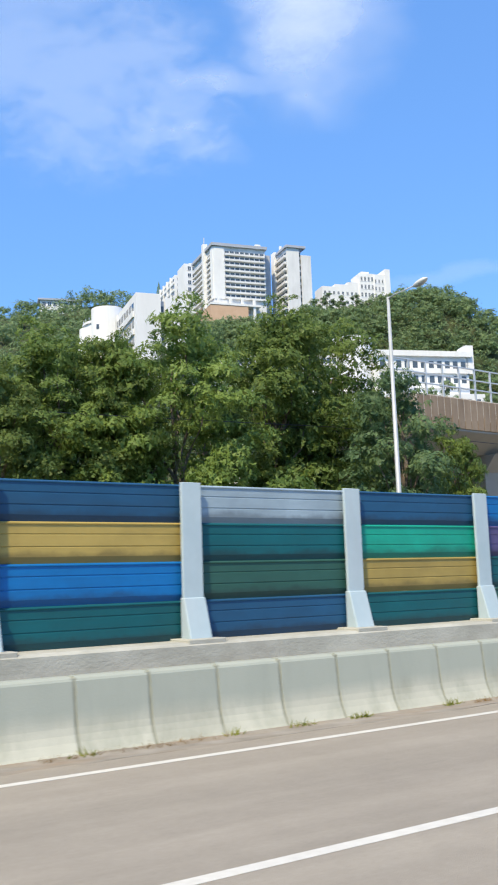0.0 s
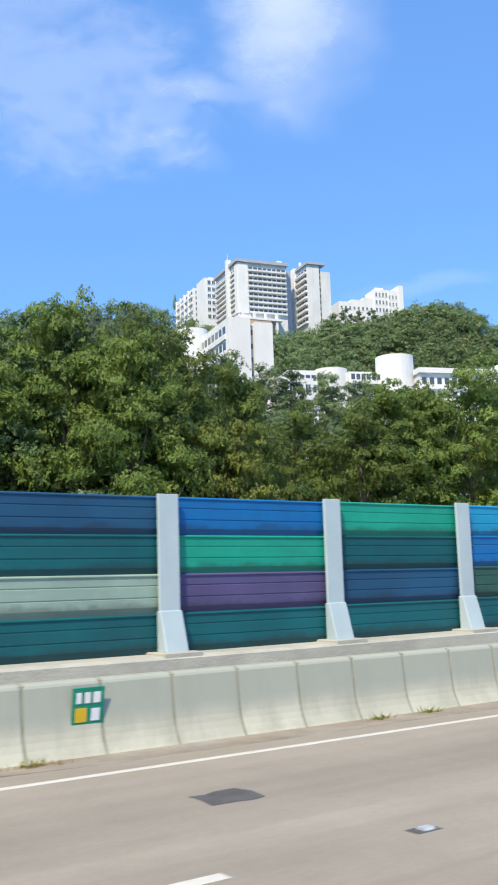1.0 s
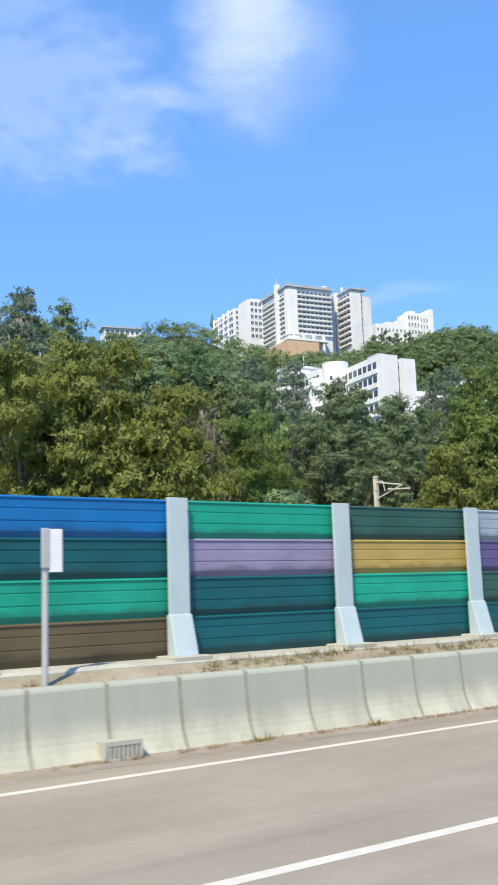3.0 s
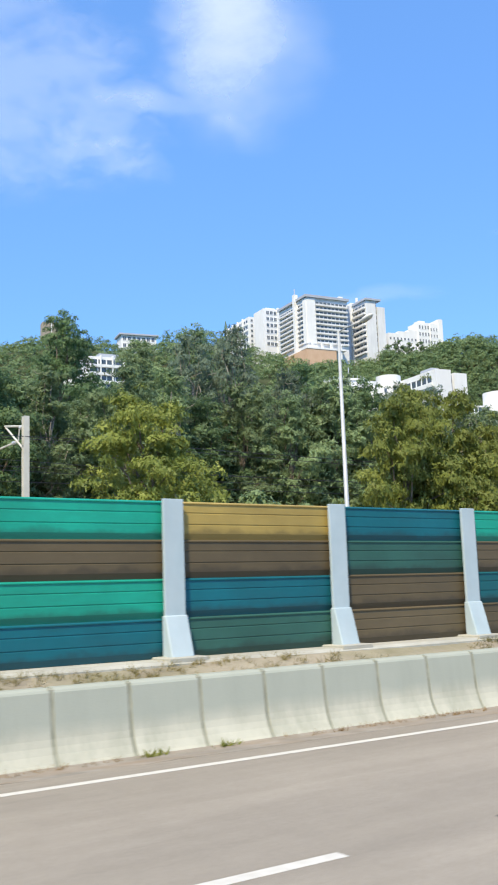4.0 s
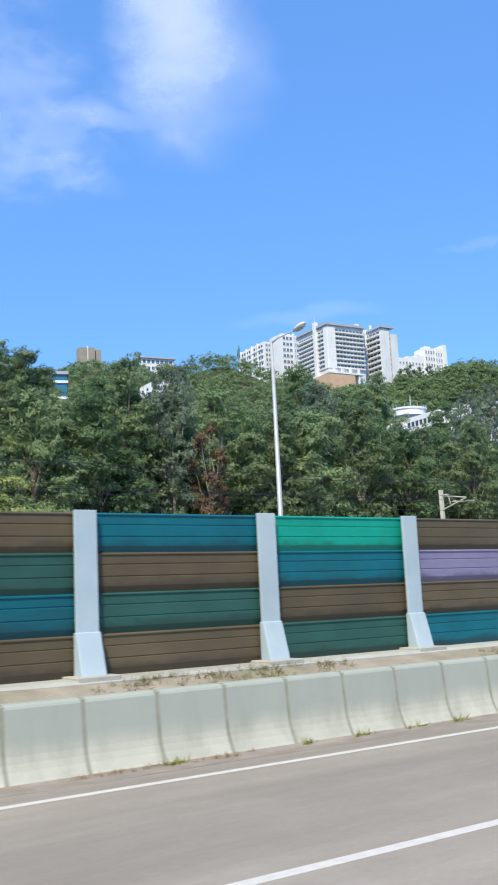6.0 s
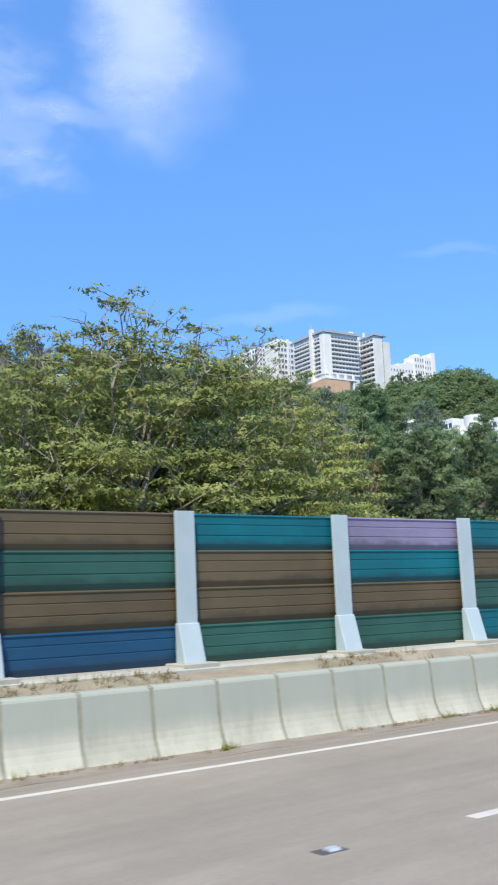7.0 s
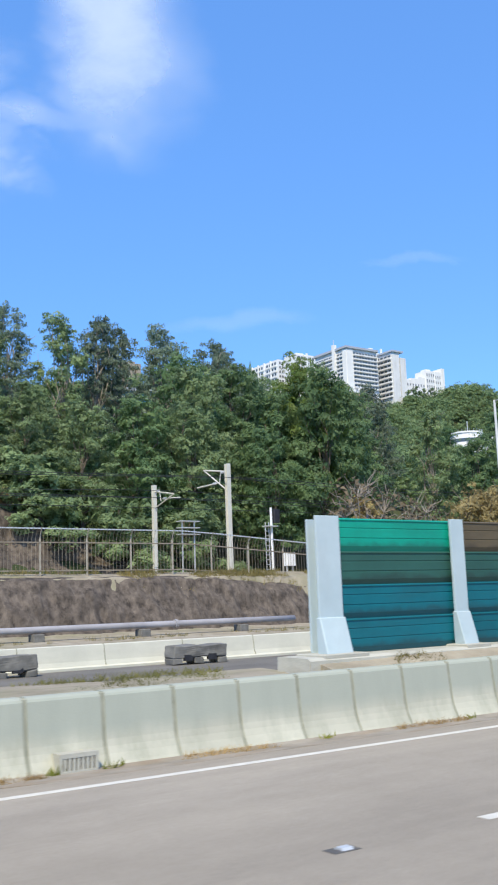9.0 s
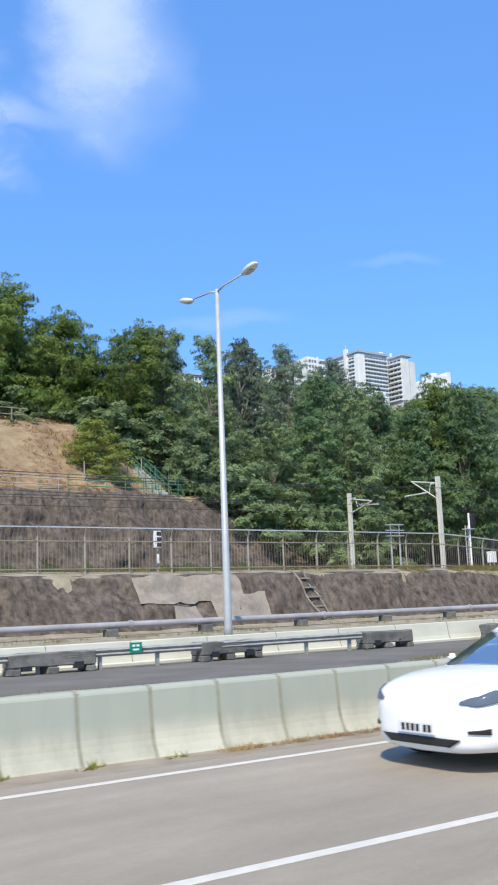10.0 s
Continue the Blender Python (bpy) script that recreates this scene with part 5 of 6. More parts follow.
block(b, -31, -22, 6, 14, 40, 55.6)
facade(b, Matrix.Translation((-31, 6, 0)), 9, 43, 55, 4, 6, 0.5, 0, 0.8, 0.5)
block(b, 1, 24, -1.5, 8, 40, 54.0)
block(b, 0.6, 24.6, -2.3, 8, 54.0, 55.3, name="roof_edge")
facade(b, Matrix.Translation((1, -1.5, 0)), 22.5, 46.5, 53.6, 2, 11, 0.6, 0.2, 0.6, 0.5)
block(b, 23.5, 25.5, -1.5, 3, 50, 57.0, name="stair_head")
block(b, 0, 25, -7, -1.5, 38, 44.0, name="terrace")
facade(b, Matrix.Translation((0, -7, 0)), 24, 39, 43.6, 1, 10, 0.4, 0.5, 0.5, 0.5)
# more campus houses among the trees
b = building("hostel_block", 62.5, 268, -15, "white hostel with dark recessed balconies among trees")
block(b, -0.8, 12.0, 0, 9, 58, 79.4)
R, L = faces_of(0, 0)
facade(b, R, 11.6, 65.4, 78.6, 5, 4, 0.9, 0.0, 0.86, 0.62)
facade(b, Matrix.Translation((-0.8, 0, 0)) @ L, 8, 65.4, 78.6, 5, 2, 0.3, 0.5, 0.4, 0.4)
block(b, 3.6, 3.9, -0.9, 0.0, 60, 79.8, name="pier")
block(b, 7.6, 7.9, -0.9, 0.0, 60, 79.8, name="pier")
block(b, 4, 10.5, 2, 7, 79.4, 81.0, GREY_WALL, "roof_room")
block(b, -7, 0, -3, 5, 58, 71.5, name="low_wing")
b = building("ridge_house", 163, 398, -20, "white house with a grey flat roof on the ridge")
block(b, 0, 18, 0, 9, 112, 131.2)
block(b, -1, 19, -1, 10, 131.2, 132, GREY_WALL, "roof_edge")
facade(b, Matrix.Identity(4), 17, 124, 131, 2, 7, 0, 0.5, 0.6, 0.5)
b = building("water_tower", 99, 361, -20, "brown concrete water tower block on the ridge")
block(b, -0.6, 2.9, 0, 5, 111.5, 118.6, BROWN_WALL)
block(b, 1.2, 2.9, 0.6, 4.4, 104, 111.5, BROWN_WALL, "base_wall")
block(b, 3.6, 6.4, 0, 5, 104, 118.8, BROWN_WALL)
block(b, 7.0, 9.4, 0, 5, 104, 118.0, BROWN_WALL)
block(b, 2.9, 7.0, 1.0, 4.2, 104, 117.4, BROWN_WALL, "recess_wall")
block(b, 3.0, 3.5, 0.2, 0.8, 104, 119.4, name="pipe_riser")
b = building("blue_glass_building", 8, 277, -30, "blue glazed laboratory building with white floor edges")
block(b, 4, 21, 0, 12, 52, 77.0, BLUE_GLASS)
for z in (58, 63.5, 69, 74.2):
    block(b, 3.6, 21.4, -0.4, 12, z, z + 0.8, name="floor_edge")
block(b, 3.5, 21.5, -0.6, 12.4, 77.0, 78.0, GREY_WALL, "roof_edge")
# ---- trees ----
def limb(bm, a, b, r0, r1, rng, sides=5):
    a, b = Vector(a), Vector(b)
    d = (b - a).length
    m1 = a.lerp(b, 0.4) + Vector(rng.normal(0, 0.06, 3)) * d + Vector((0, 0, 0.05 * d))
    m2 = a.lerp(b, 0.75) + Vector(rng.normal(0, 0.05, 3)) * d
    tube(bm, [a, m1, m2, b], [r0, r0 * 0.65 + r1 * 0.35, r0 * 0.3 + r1 * 0.7, r1], sides)


def leaves(cent, out, size, slim, rng, droop=0.0):
    """A pointed leaf spray at every centre."""
    k = len(cent)
    nrm = rng.normal(0, 1, (k, 3)) * 0.34 + out + np.array([0, 0, 0.3])
    nrm /= np.linalg.norm(nrm, axis=1)[:, None]
    t = np.cross(nrm, rng.normal(0, 1, (k, 3)))
    t[:, 2] -= droop
    t /= np.linalg.norm(t, axis=1)[:, None]
    b = np.cross(nrm, t)
    ln = (size * rng.uniform(0.6, 1.35, k))[:, None]
    v = np.empty((k, 3, 3))
    v[:, 0] = cent - t * ln * 0.5 - b * ln * slim * 0.6
    v[:, 1] = cent - t * ln * 0.3 + b * ln * slim * 0.7
    v[:, 2] = cent + t * ln * 0.7
    return v.reshape(-1, 3)


def crown_points(lobes, k, rng, shell=0.35, flat=0.9, clumps=13, clump_r=0.34):
    """Points in many small clumps that sit on the upper skin of every lobe."""
    lobes = np.asarray(lobes, float)
    cl = []
    for x, y, z, r in lobes:
        d = rng.normal(0, 1, (clumps, 3))
        d /= np.linalg.norm(d, axis=1)[:, None]
        d[:, 2] = np.where(d[:, 2] < -0.3, -d[:, 2] * 0.5, d[:, 2])
        q = rng.uniform(0.55, 1.05, clumps)[:, None]
        c = np.array([x, y, z]) + d * r * q * np.array([1, 1, flat])
        cl.append(np.concatenate([c, (r * clump_r * rng.uniform(0.6, 1.3, clumps))[:, None], np.full((clumps, 1), x), np.full((clumps, 1), y), np.full((clumps, 1), z)], 1))
    cl = np.concatenate(cl)
    w = cl[:, 3] ** 2
    j = rng.choice(len(cl), k, p=w / w.sum())
    d = rng.normal(0, 1, (k, 3))
    d /= np.linalg.norm(d, axis=1)[:, None]
    d[:, 2] = np.where(d[:, 2] < -0.2, -d[:, 2] * 0.7, d[:, 2])
    r = cl[j, 3] * (shell + (1 - shell) * rng.random(k) ** 0.5)
    p = cl[j, :3] + d * r[:, None] * np.array([1.1, 1.1, min(0.85, flat * 1.05)])
    o = p - cl[j, 4:7]
    o /= np.linalg.norm(o, axis=1)[:, None] + 1e-6
    return p, 0.35 * o + 0.65 * d


def make_tree(name, label, height, spread, n_lobes, n_leaves, leaf, slim, mat, bark, seed, base=0.35, shell=0.5, flat=0.8, droop=0.0, bare=0, taper=0.6, trunk_r=0.22, tall=False, core=70, leaders=0):
    """One tree in its own metres: trunk with limbs, and a crown of leaf sprays."""
    rng = np.random.default_rng(seed)
    lobes = []
    for i in range(n_lobes):
        f = (i + 0.5) / n_lobes
        z = height * (base + (0.92 - base) * f)
        if tall:
            rr = spread * (0.35 + 0.65 * math.sin(math.pi * min(1, f * 0.9 + 0.12))) * rng.uniform(0.35, 0.9)
        else:
            rr = spread * math.sqrt(max(0.05, 1 - (max(0, f - 0.25) / 0.8) ** 2)) * rng.uniform(0.3, 0.85)
        a = i * 2.4 + rng.uniform(-.5, .5)
        size = spread * rng.uniform(0.34, 0.5) * (1 - taper * max(0, f - 0.4))
        lobes.append((rr * math.cos(a) * 0.8, rr * math.sin(a) * 0.8, z - size * 0.3, size))
    ob = thing(name, Matrix.Identity(4), label, "tree", "trees beside the highway")
    bm = bmesh.new()
    top = Vector((rng.normal(0, .3), rng.normal(0, .3), height * 0.72))
    fork = Vector((rng.normal(0, .25), rng.normal(0, .25), height * base * 0.8))
    tube(bm, [(0, 0, -1.5), (0, 0, 0.2), fork * 0.6, fork], [trunk_r * 1.35, trunk_r * 1.1, trunk_r * 0.9, trunk_r * 0.8], 7)
    limb(bm, fork, top, trunk_r * 0.75, 0.04, rng, 6)
    for x, y, z, r in lobes:
        f = min(0.8, max(0.0, (z / height - base) * 0.9))
        limb(bm, fork.lerp(top, f), (x, y, z), trunk_r * (0.5 - 0.3 * f), 0.025, rng)
        for _ in range(bare):
            d = Vector(rng.normal(0, 1, 3))
            d.z = abs(d.z) * 0.8 + 0.25
            limb(bm, Vector((x, y, z)), Vector((x, y, z)) + d.normalized() * r * rng.uniform(0.9, 1.5), 0.035, 0.012, rng, 4)
    high = sorted(lobes, key=lambda q: -q[2])[:leaders]
    pads = []
    for x, y, z, r in high:
        # bare leaders above the crown, with short level twigs
        a = Vector((x, y, z))
        b = a + Vector((rng.normal(0, 0.5), rng.normal(0, 0.5), height * rng.uniform(0.10, 0.17)))
        limb(bm, a, b, 0.05, 0.015, rng, 4)
        for q in np.linspace(0.25, 1.0, 8):
            d = Vector(rng.normal(0, 1, 3))
            d.z = abs(d.z) * 0.35 + 0.15
            e = a.lerp(b, float(q)) + d.normalized() * rng.uniform(0.7, 1.5)
            limb(bm, a.lerp(b, float(q)), e, 0.028, 0.008, rng, 3)
            if rng.random() < 0.45:
                pads.append((e.x, e.y, e.z, 0.5))
    part("trunk", bm, bark, ob)
    if n_leaves:
        c, o = crown_points(lobes, n_leaves, rng, shell, flat)
        v = [leaves(c, o, leaf, slim, rng, droop)]
        if core:
            # broad shaded foliage inside every lobe
            lb = np.asarray(lobes)
            j = np.repeat(np.arange(len(lb)), core)
            d = rng.normal(0, 1, (len(j), 3))
            d /= np.linalg.norm(d, axis=1)[:, None]
            q = lb[j, :3] + d * (lb[j, 3] * rng.uniform(0.2, 0.7, len(j)))[:, None] * np.array([1, 1, flat])
            v.append(leaves(q, d, leaf * 1.6, 0.6, rng, droop))
        if pads:
            c, o = crown_points(pads, 26 * len(pads), rng, 0.3, 0.3, 5, 0.7)
            v.append(leaves(c, o, leaf, slim, rng))
        v = np.concatenate(v)
        me = quads("crown", v, np.arange(len(v)).reshape(-1, 3))
        part("crown", me, mat, ob)
    # the height that the dense part of the crown really reaches
    ob["height"] = 1.07 * float(np.percentile(v[:, 2], 99)) if n_leaves > 1000 and not leaders else height
    return ob


KINDS = {
    'o': make_tree("olive_tree", "large olive-green broadleaf tree with feathery drooping sprays", 14, 5.0, 20, 22000, 0.26, 0.55, LEAF_OLIVE, BARK, 1, 0.22, 0.55, 0.85, 0.5, core=85),
    'p': make_tree("olive_tree", "broad olive-green tree with clumped crown", 12, 4.8, 18, 20000, 0.26, 0.55, LEAF_OLIVE, BARK, 2, 0.16, 0.55, 0.85, 0.6, core=85),
    'd': make_tree("dark_tree", "dense dark green tree on the slope", 13, 4.5, 21, 10500, 0.30, 0.56, LEAF_DARK, BARK, 3, 0.2, 0.5, 0.9),
    'm': make_tree("green_tree", "mid-green tree with an uneven crown", 13, 4.2, 20, 9800, 0.30, 0.56, LEAF_MID, BARK, 4, 0.15, 0.5, 0.9),
    'g': make_tree("slender_tree", "slender grey-green tree with open airy crown", 16, 3.4, 30, 10500, 0.28, 0.5, LEAF_GREY, BARK_PALE, 5, 0.18, 0.35, 1.1, 0.6, 1, tall=True, core=30),
    'c': make_tree("cotton_tree", "tall open tree with light green tiers and bare top twigs", 15, 7.0, 34, 19000, 0.26, 0.55, LEAF_LIGHT, BARK_PALE, 6, 0.3, 0.35, 0.34, 0.0, 2, core=8, leaders=10),
    'r': make_tree("rust_tree", "small tree with yellow-brown autumn leaves", 7, 4.2, 16, 10000, 0.25, 0.55, LEAF_RUST, BARK, 7, 0.15, 0.4, 0.8, 0.0, 2, trunk_r=0.14, core=40),
    'v': make_tree("rust_tree", "slender tree with dying red-brown leaves", 10, 2.2, 14, 4500, 0.27, 0.5, LEAF_BROWN, BARK_PALE, 14, 0.2, 0.3, 1.1, 0.0, 2, trunk_r=0.13, tall=True, core=15),
    'b': make_tree("bare_tree", "leafless grey twiggy tree with a few dry leaves", 7, 4.2, 16, 900, 0.30, 0.5, LEAF_DRY, BARK_PALE, 8, 0.15, 0.3, 0.9, 0.0, 9, trunk_r=0.16, core=0),
    'u': make_tree("shrub", "low bushy green shrub", 5, 3.2, 10, 4000, 0.30, 0.55, LEAF_MID, BARK, 9, 0.05, 0.5, 0.8, trunk_r=0.1),
    'y': make_tree("light_tree", "yellow-green feathery tree beside the railway", 10, 4.4, 17, 17000, 0.25, 0.55, LEAF_YELLOW, BARK, 10, 0.12, 0.5, 0.85, 0.7, core=80),
    'w': make_tree("green_tree", "tall mid-green tree with narrow crown", 16, 3.8, 26, 9600, 0.30, 0.54, LEAF_MID, BARK_PALE, 11, 0.15, 0.45, 1.0, 0.2, 1, tall=True, core=50),
    'l': make_tree("slope_tree", "green tree among others on the wooded slope", 11, 4.0, 11, 2000, 0.58, 0.55, LEAF_MID, BARK, 12, 0.15, 0.5, 0.9, core=25),
    'k': make_tree("slope_tree", "dark green tree among others on the wooded slope", 12, 4.0, 11, 2000, 0.58, 0.55, LEAF_DARK, BARK, 13, 0.15, 0.5, 0.9, core=25),
}
_used = set()
trng = random.Random(4)


def plant(kind, p, z0, top, wide=1.0):
    """Stand a tree of a kind at p, from its foot z0 to its top."""
    src = KINDS[kind]
    k = (top - z0) / src["height"]
    kw = wide * (0.5 * k + 0.5)
    m = Matrix.Translation((p.x, p.y, z0)) @ Matrix.Rotation(trng.uniform(0, 6.28), 4, 'Z') @ Matrix.Diagonal((kw, kw, k, 1))
    if kind in _used:
        m = m @ Matrix.Diagonal((*[1 / v for v in src.scale], 1))
        ob = copy_thing(src, m)
    else:
        _used.add(kind)
        src.matrix_basis = m
        ob = src
    return ob


def plant_sn(kind, s, n, top, wide=1.0, z0=None):
    p = at(s, n)
    plant(kind, p, float(ground([p.x], [p.y])[0]) if z0 is None else z0, top, wide)


# near row, between the road and the railway
for q in (('o', 12.8, 43, 14.7, 1.0), ('p', 9.2, 42, 12.4, .9), ('o', 26.5, 43, 17.5, 1.1), ('p', 19.2, 42, 16.2, 1.1), ('o', 31.5, 44, 18.4, .95), ('d', 30.0, 37.0, 13.4, .85), ('p', 34.2, 36.5, 10.2, .6), ('o', 15.6, 43, 15.0, .85), ('u', 23, 37.5, 6.5, 1.3), ('u', 30, 38, 6.0, 1.2), ('u', 15, 38, 5.5, 1.2),
          ('d', 46, 45, 11, .9), ('p', 7.5, 46, 13.0, .8), ('p', 0.5, 43.5, 14.6, .85), ('o', -5.6, 42, 16.2, .9), ('d', -10.5, 44.5, 16.6, 1.0), ('y', -3, 40, 10.5, .8),
          ('o', -8.1, 40, 14.6, .8), ('d', -14.5, 44, 15.4, .9), ('o', -21.7, 42, 18.7, .74), ('p', -25.6, 42.5, 17.9, .95), ('o', -16.4, 43, 15.1, .85), ('o', -10.7, 42.5, 16.8, .75), ('y', -36, 38, 10.3, .9), ('p', -29.8, 40, 13.5, .9),
          ('u', -23, 38, 7, 1.3), ('u', -12, 38, 6.5, 1.2), ('u', -31, 37, 6, 1.2), ('p', -43, 47.5, 13.0, .7), ('y', -58.8, 40, 14.4, 1.0), ('y', -62.5, 39, 12.8, .85), ('y', -55.5, 38, 12.0, .8), ('b', -50, 43.5, 12.6, .55), ('p', -47, 45, 12.5, .8), ('u', -47, 41, 7.5, 1.2),
          ('y', -77.0, 44, 12.8, 1.0), ('u', -70.0, 42, 7.5, 1.2), ('u', -84.0, 41, 5.8, 1.0), ('u', -103, 42.5, 5.6, 1.1), ('u', -97, 43, 5.2, 1.2), ('b', -104.5, 43, 6.3, .8),
          ('c', -149.3, 39.2, 15.6, 1.2), ('c', -143.3, 39.0, 14.6, 1.0), ('c', -137.2, 40, 12.4, .85), ('c', -155.3, 38.4, 13.4, .95), ('d', -152, 44, 10.5, 1.0), ('d', -147, 44.5, 11.0, 1.1), ('d', -142, 44, 11, 1.1), ('d', -137, 45, 10, 1.0), ('u', -150, 41.5, 6.5, 1.3), ('u', -144, 42, 6.8, 1.3), ('u', -141, 35.5, 6.2, 1.3), ('u', -147, 35.5, 6.4, 1.2), ('u', -134, 37, 6.0, 1.2), ('y', -153.5, 36, 7.2, .7),
          ('r', -160.8, 43.4, 9.9, 1.0), ('r', -164.2, 42.6, 9.2, .9), ('r', -155.8, 43, 8.4, .95), ('r', -158.2, 42.6, 9.5, .9), ('b', -171.8, 46.4, 9.9, .95), ('b', -167.8, 45, 8.6, .8), ('r', -170.6, 47.0, 8.8, .55)):
    plant_sn(q[0], q[1], q[2], q[3], q[4], 0.3 if q[2] < 43 else 1.8)
# first rows behind the railway
for q in (('g', 14.6, 75, 28.6, 1.0), ('g', 9.5, 74, 27.0, .9), ('g', 18.6, 75.5, 26.4, .9), ('d', 18, 70, 21.5, 1.0), ('m', 3, 69, 18.5, 1.0), ('m', 24, 68, 18, 1.0), ('g', -6, 76, 25, .9), ('m', -0.8, 72, 22.6, .8), ('m', 3.4, 72, 22.2, .75), ('m', -4, 68, 16.5, 1.0),
          ('m', -12, 67, 17.5, 1), ('m', -17.7, 67, 19.4, .9), ('m', -28.7, 69, 21.8, 1.0), ('m', -33.5, 70, 21.6, 1.0), ('m', -23.5, 70, 21, 1.0), ('m', -38.5, 70, 21.5, 1.0), ('g', -14, 75, 25.6, 1.1), ('g', -19.5, 76, 25.8, 1.1), ('m', -9, 73, 23.5, 1.1), ('m', -44, 69, 20.5, 1), ('w', -27, 65, 20.2, .9), ('m', -35, 67, 18.5, 1), ('g', -41, 72, 24, 1.0), ('g', -46.5, 75, 28.6, 1.0), ('g', -51.5, 75, 27, .9),
          ('w', -57.5, 70, 22, 1), ('m', -64.8, 66, 20.6, .9), ('w', -71.1, 68, 19.8, 1), ('d', -77, 66, 19, 1.0), ('g', -79.5, 75, 25.4, 1.0), ('w', -84, 65.5, 20.6, 1.0), ('m', -90, 66, 19.5, 1.0), ('m', -94.4, 66, 19.1, 1.0),
          ('v', -101.7, 67.5, 17.6, .8), ('u', -100.4, 66.8, 9.4, .7), ('g', -104.0, 70, 23.4, .9), ('g', -98.8, 75, 24.9, .7), ('w', -108, 71, 24, .9), ('d', -113, 68, 19.5, 1.0), ('m', -119, 67, 19.0, 1.0), ('d', -125, 69, 20, 1.0), ('w', -131, 71, 23, .9), ('g', -136.8, 75, 26.2, .9),
          ('g', -140.5, 74, 24.5, .9), ('d', -146.0, 72, 24.0, 1.0), ('o', -151.9, 71, 26.0, .95), ('d', -153.7, 67, 24.4, .9), ('d', -158, 70, 22.0, 1.0), ('m', -164.8, 74, 24.4, .95), ('d', -161, 67.5, 17.5, .9), ('m', -168.5, 70, 19.5, 1.0),
          ('d', -174, 71, 20.0, 1.0), ('m', -179.5, 71, 19.0, .9), ('u', -171.5, 66.5, 10.5, 1.2), ('u', -178, 67.5, 11.0, 1.2), ('u', -185.5, 68.5, 12, 1.2), ('m', -186.3, 80, 29.4, .8), ('o', -190.7, 80, 28.9, .95), ('o', -196.9, 82, 29.8, .95),
          ('o', -203.5, 84, 32.5, 1.0), ('d', -196.4, 88, 31.0, .95), ('o', -209.5, 86, 33.4, 1.0), ('d', -216, 88, 34, 1), ('y', -199.4, 73.3, 17.8, .95), ('d', -192.6, 84, 27, 1.0), ('d', -200, 88, 29, 1.0), ('u', -191, 71, 15.5, .9), ('u', -188.5, 72, 17, 1.0), ('m', -183.5, 74, 21, .9),
          ('g', -141.6, 95, 34.2, 1.0), ('g', -152.5, 95, 35.8, 1.1), ('g', -163.8, 93, 34.6, 1.05), ('g', -159, 96, 35.2, 1.0), ('g', -146.5, 92, 34.0, 1.0), ('w', -169.5, 92, 33.8, 1.0), ('g', -175, 95, 34.8, 1.0), ('w', -181, 90, 32.8, 1.0),
          ('d', -98.9, 90, 27.0, 1.0), ('d', -150, 84, 28.3, 1.1), ('d', -156, 86, 29.5, 1.0)):
    plant_sn(*q)
# a close row along the railway's far side
for i, s_ in enumerate(np.arange(-112, -46, 4.6)):
    plant_sn("mdmwdmd"[i % 7], float(s_) + trng.uniform(-1, 1), 71 + trng.uniform(-1.5, 2.5), trng.uniform(18.6, 21.8), trng.uniform(0.95, 1.15))
for kind, x, y, top in (('m', -50, 165, 48), ('d', -58, 158, 46), ('m', -66, 150, 44), ('d', -44, 172, 48)):
    plant(kind, Vector((x, y, 0)), float(ground([x], [y])[0]), top, 1.1)
for s_, n_, top, kd in ((-115.5, 99, 32.5, 'w'), (-111, 101, 33, 'm'), (-106.5, 100, 32.5, 'w'), (-102, 102, 32.5, 'm'), (-38.5, 69, 22.5, 'm'), (-34.5, 72, 24, 'w'), (-31, 71, 23.5, 'd')):
    plant_sn(kd, s_, n_, top, 1.1)
# shrubs on the cut slope
for s_, n_ in ((-206, 79), (-203, 82), (-199, 80), (-196, 78), (-193, 79), (-190, 76), (-187, 75), (-208, 83), (-184, 71), (-186, 70), (-201, 86), (-205, 87), (-210, 88)):
    q = at(s_, n_)
    g_ = float(ground([q.x], [q.y])[0])
    plant_sn('u', s_, n_, g_ + trng.uniform(3.5, 6.5), trng.uniform(1.1, 1.5))
# screens before the houses
for kind, x, y, top in (('m', 70, 164, 45), ('d', 76, 172, 44.5), ('m', 64, 160, 43.5), ('m', 81, 169, 45.5), ('k', 90, 172, 46), ('d', -42, 108, 37.5), ('m', -19, 111, 40), ('m', -28, 112, 36), ('d', 3, 112, 38), ('m', 58, 124, 38.5), ('m', 63.5, 121, 38), ('d', 70, 122, 38), ('m', 76, 120.5, 38), ('d', 52, 128, 38), ('m', 82, 119, 37),
                           ('l', 128, 160, 46), ('k', 137, 152, 46), ('l', 147, 146, 45), ('l', 157, 138, 43), ('k', 168, 132, 43), ('l', 118, 166, 48), ('k', 228, 277, 112.0), ('l', 234, 276, 111.2), ('k', 239.5, 274, 112.2), ('l', 244, 272, 110.0), ('k', 249.5, 270.5, 112.4), ('k', 255, 268, 112.6), ('l', 222, 279, 111.0), ('l', 60, 252, 68), ('k', 70, 250, 68), ('l', 50, 257, 69), ('k', 79, 246, 68)):
    plant(kind, Vector((x, y, 0)), float(ground([x], [y])[0]), top)
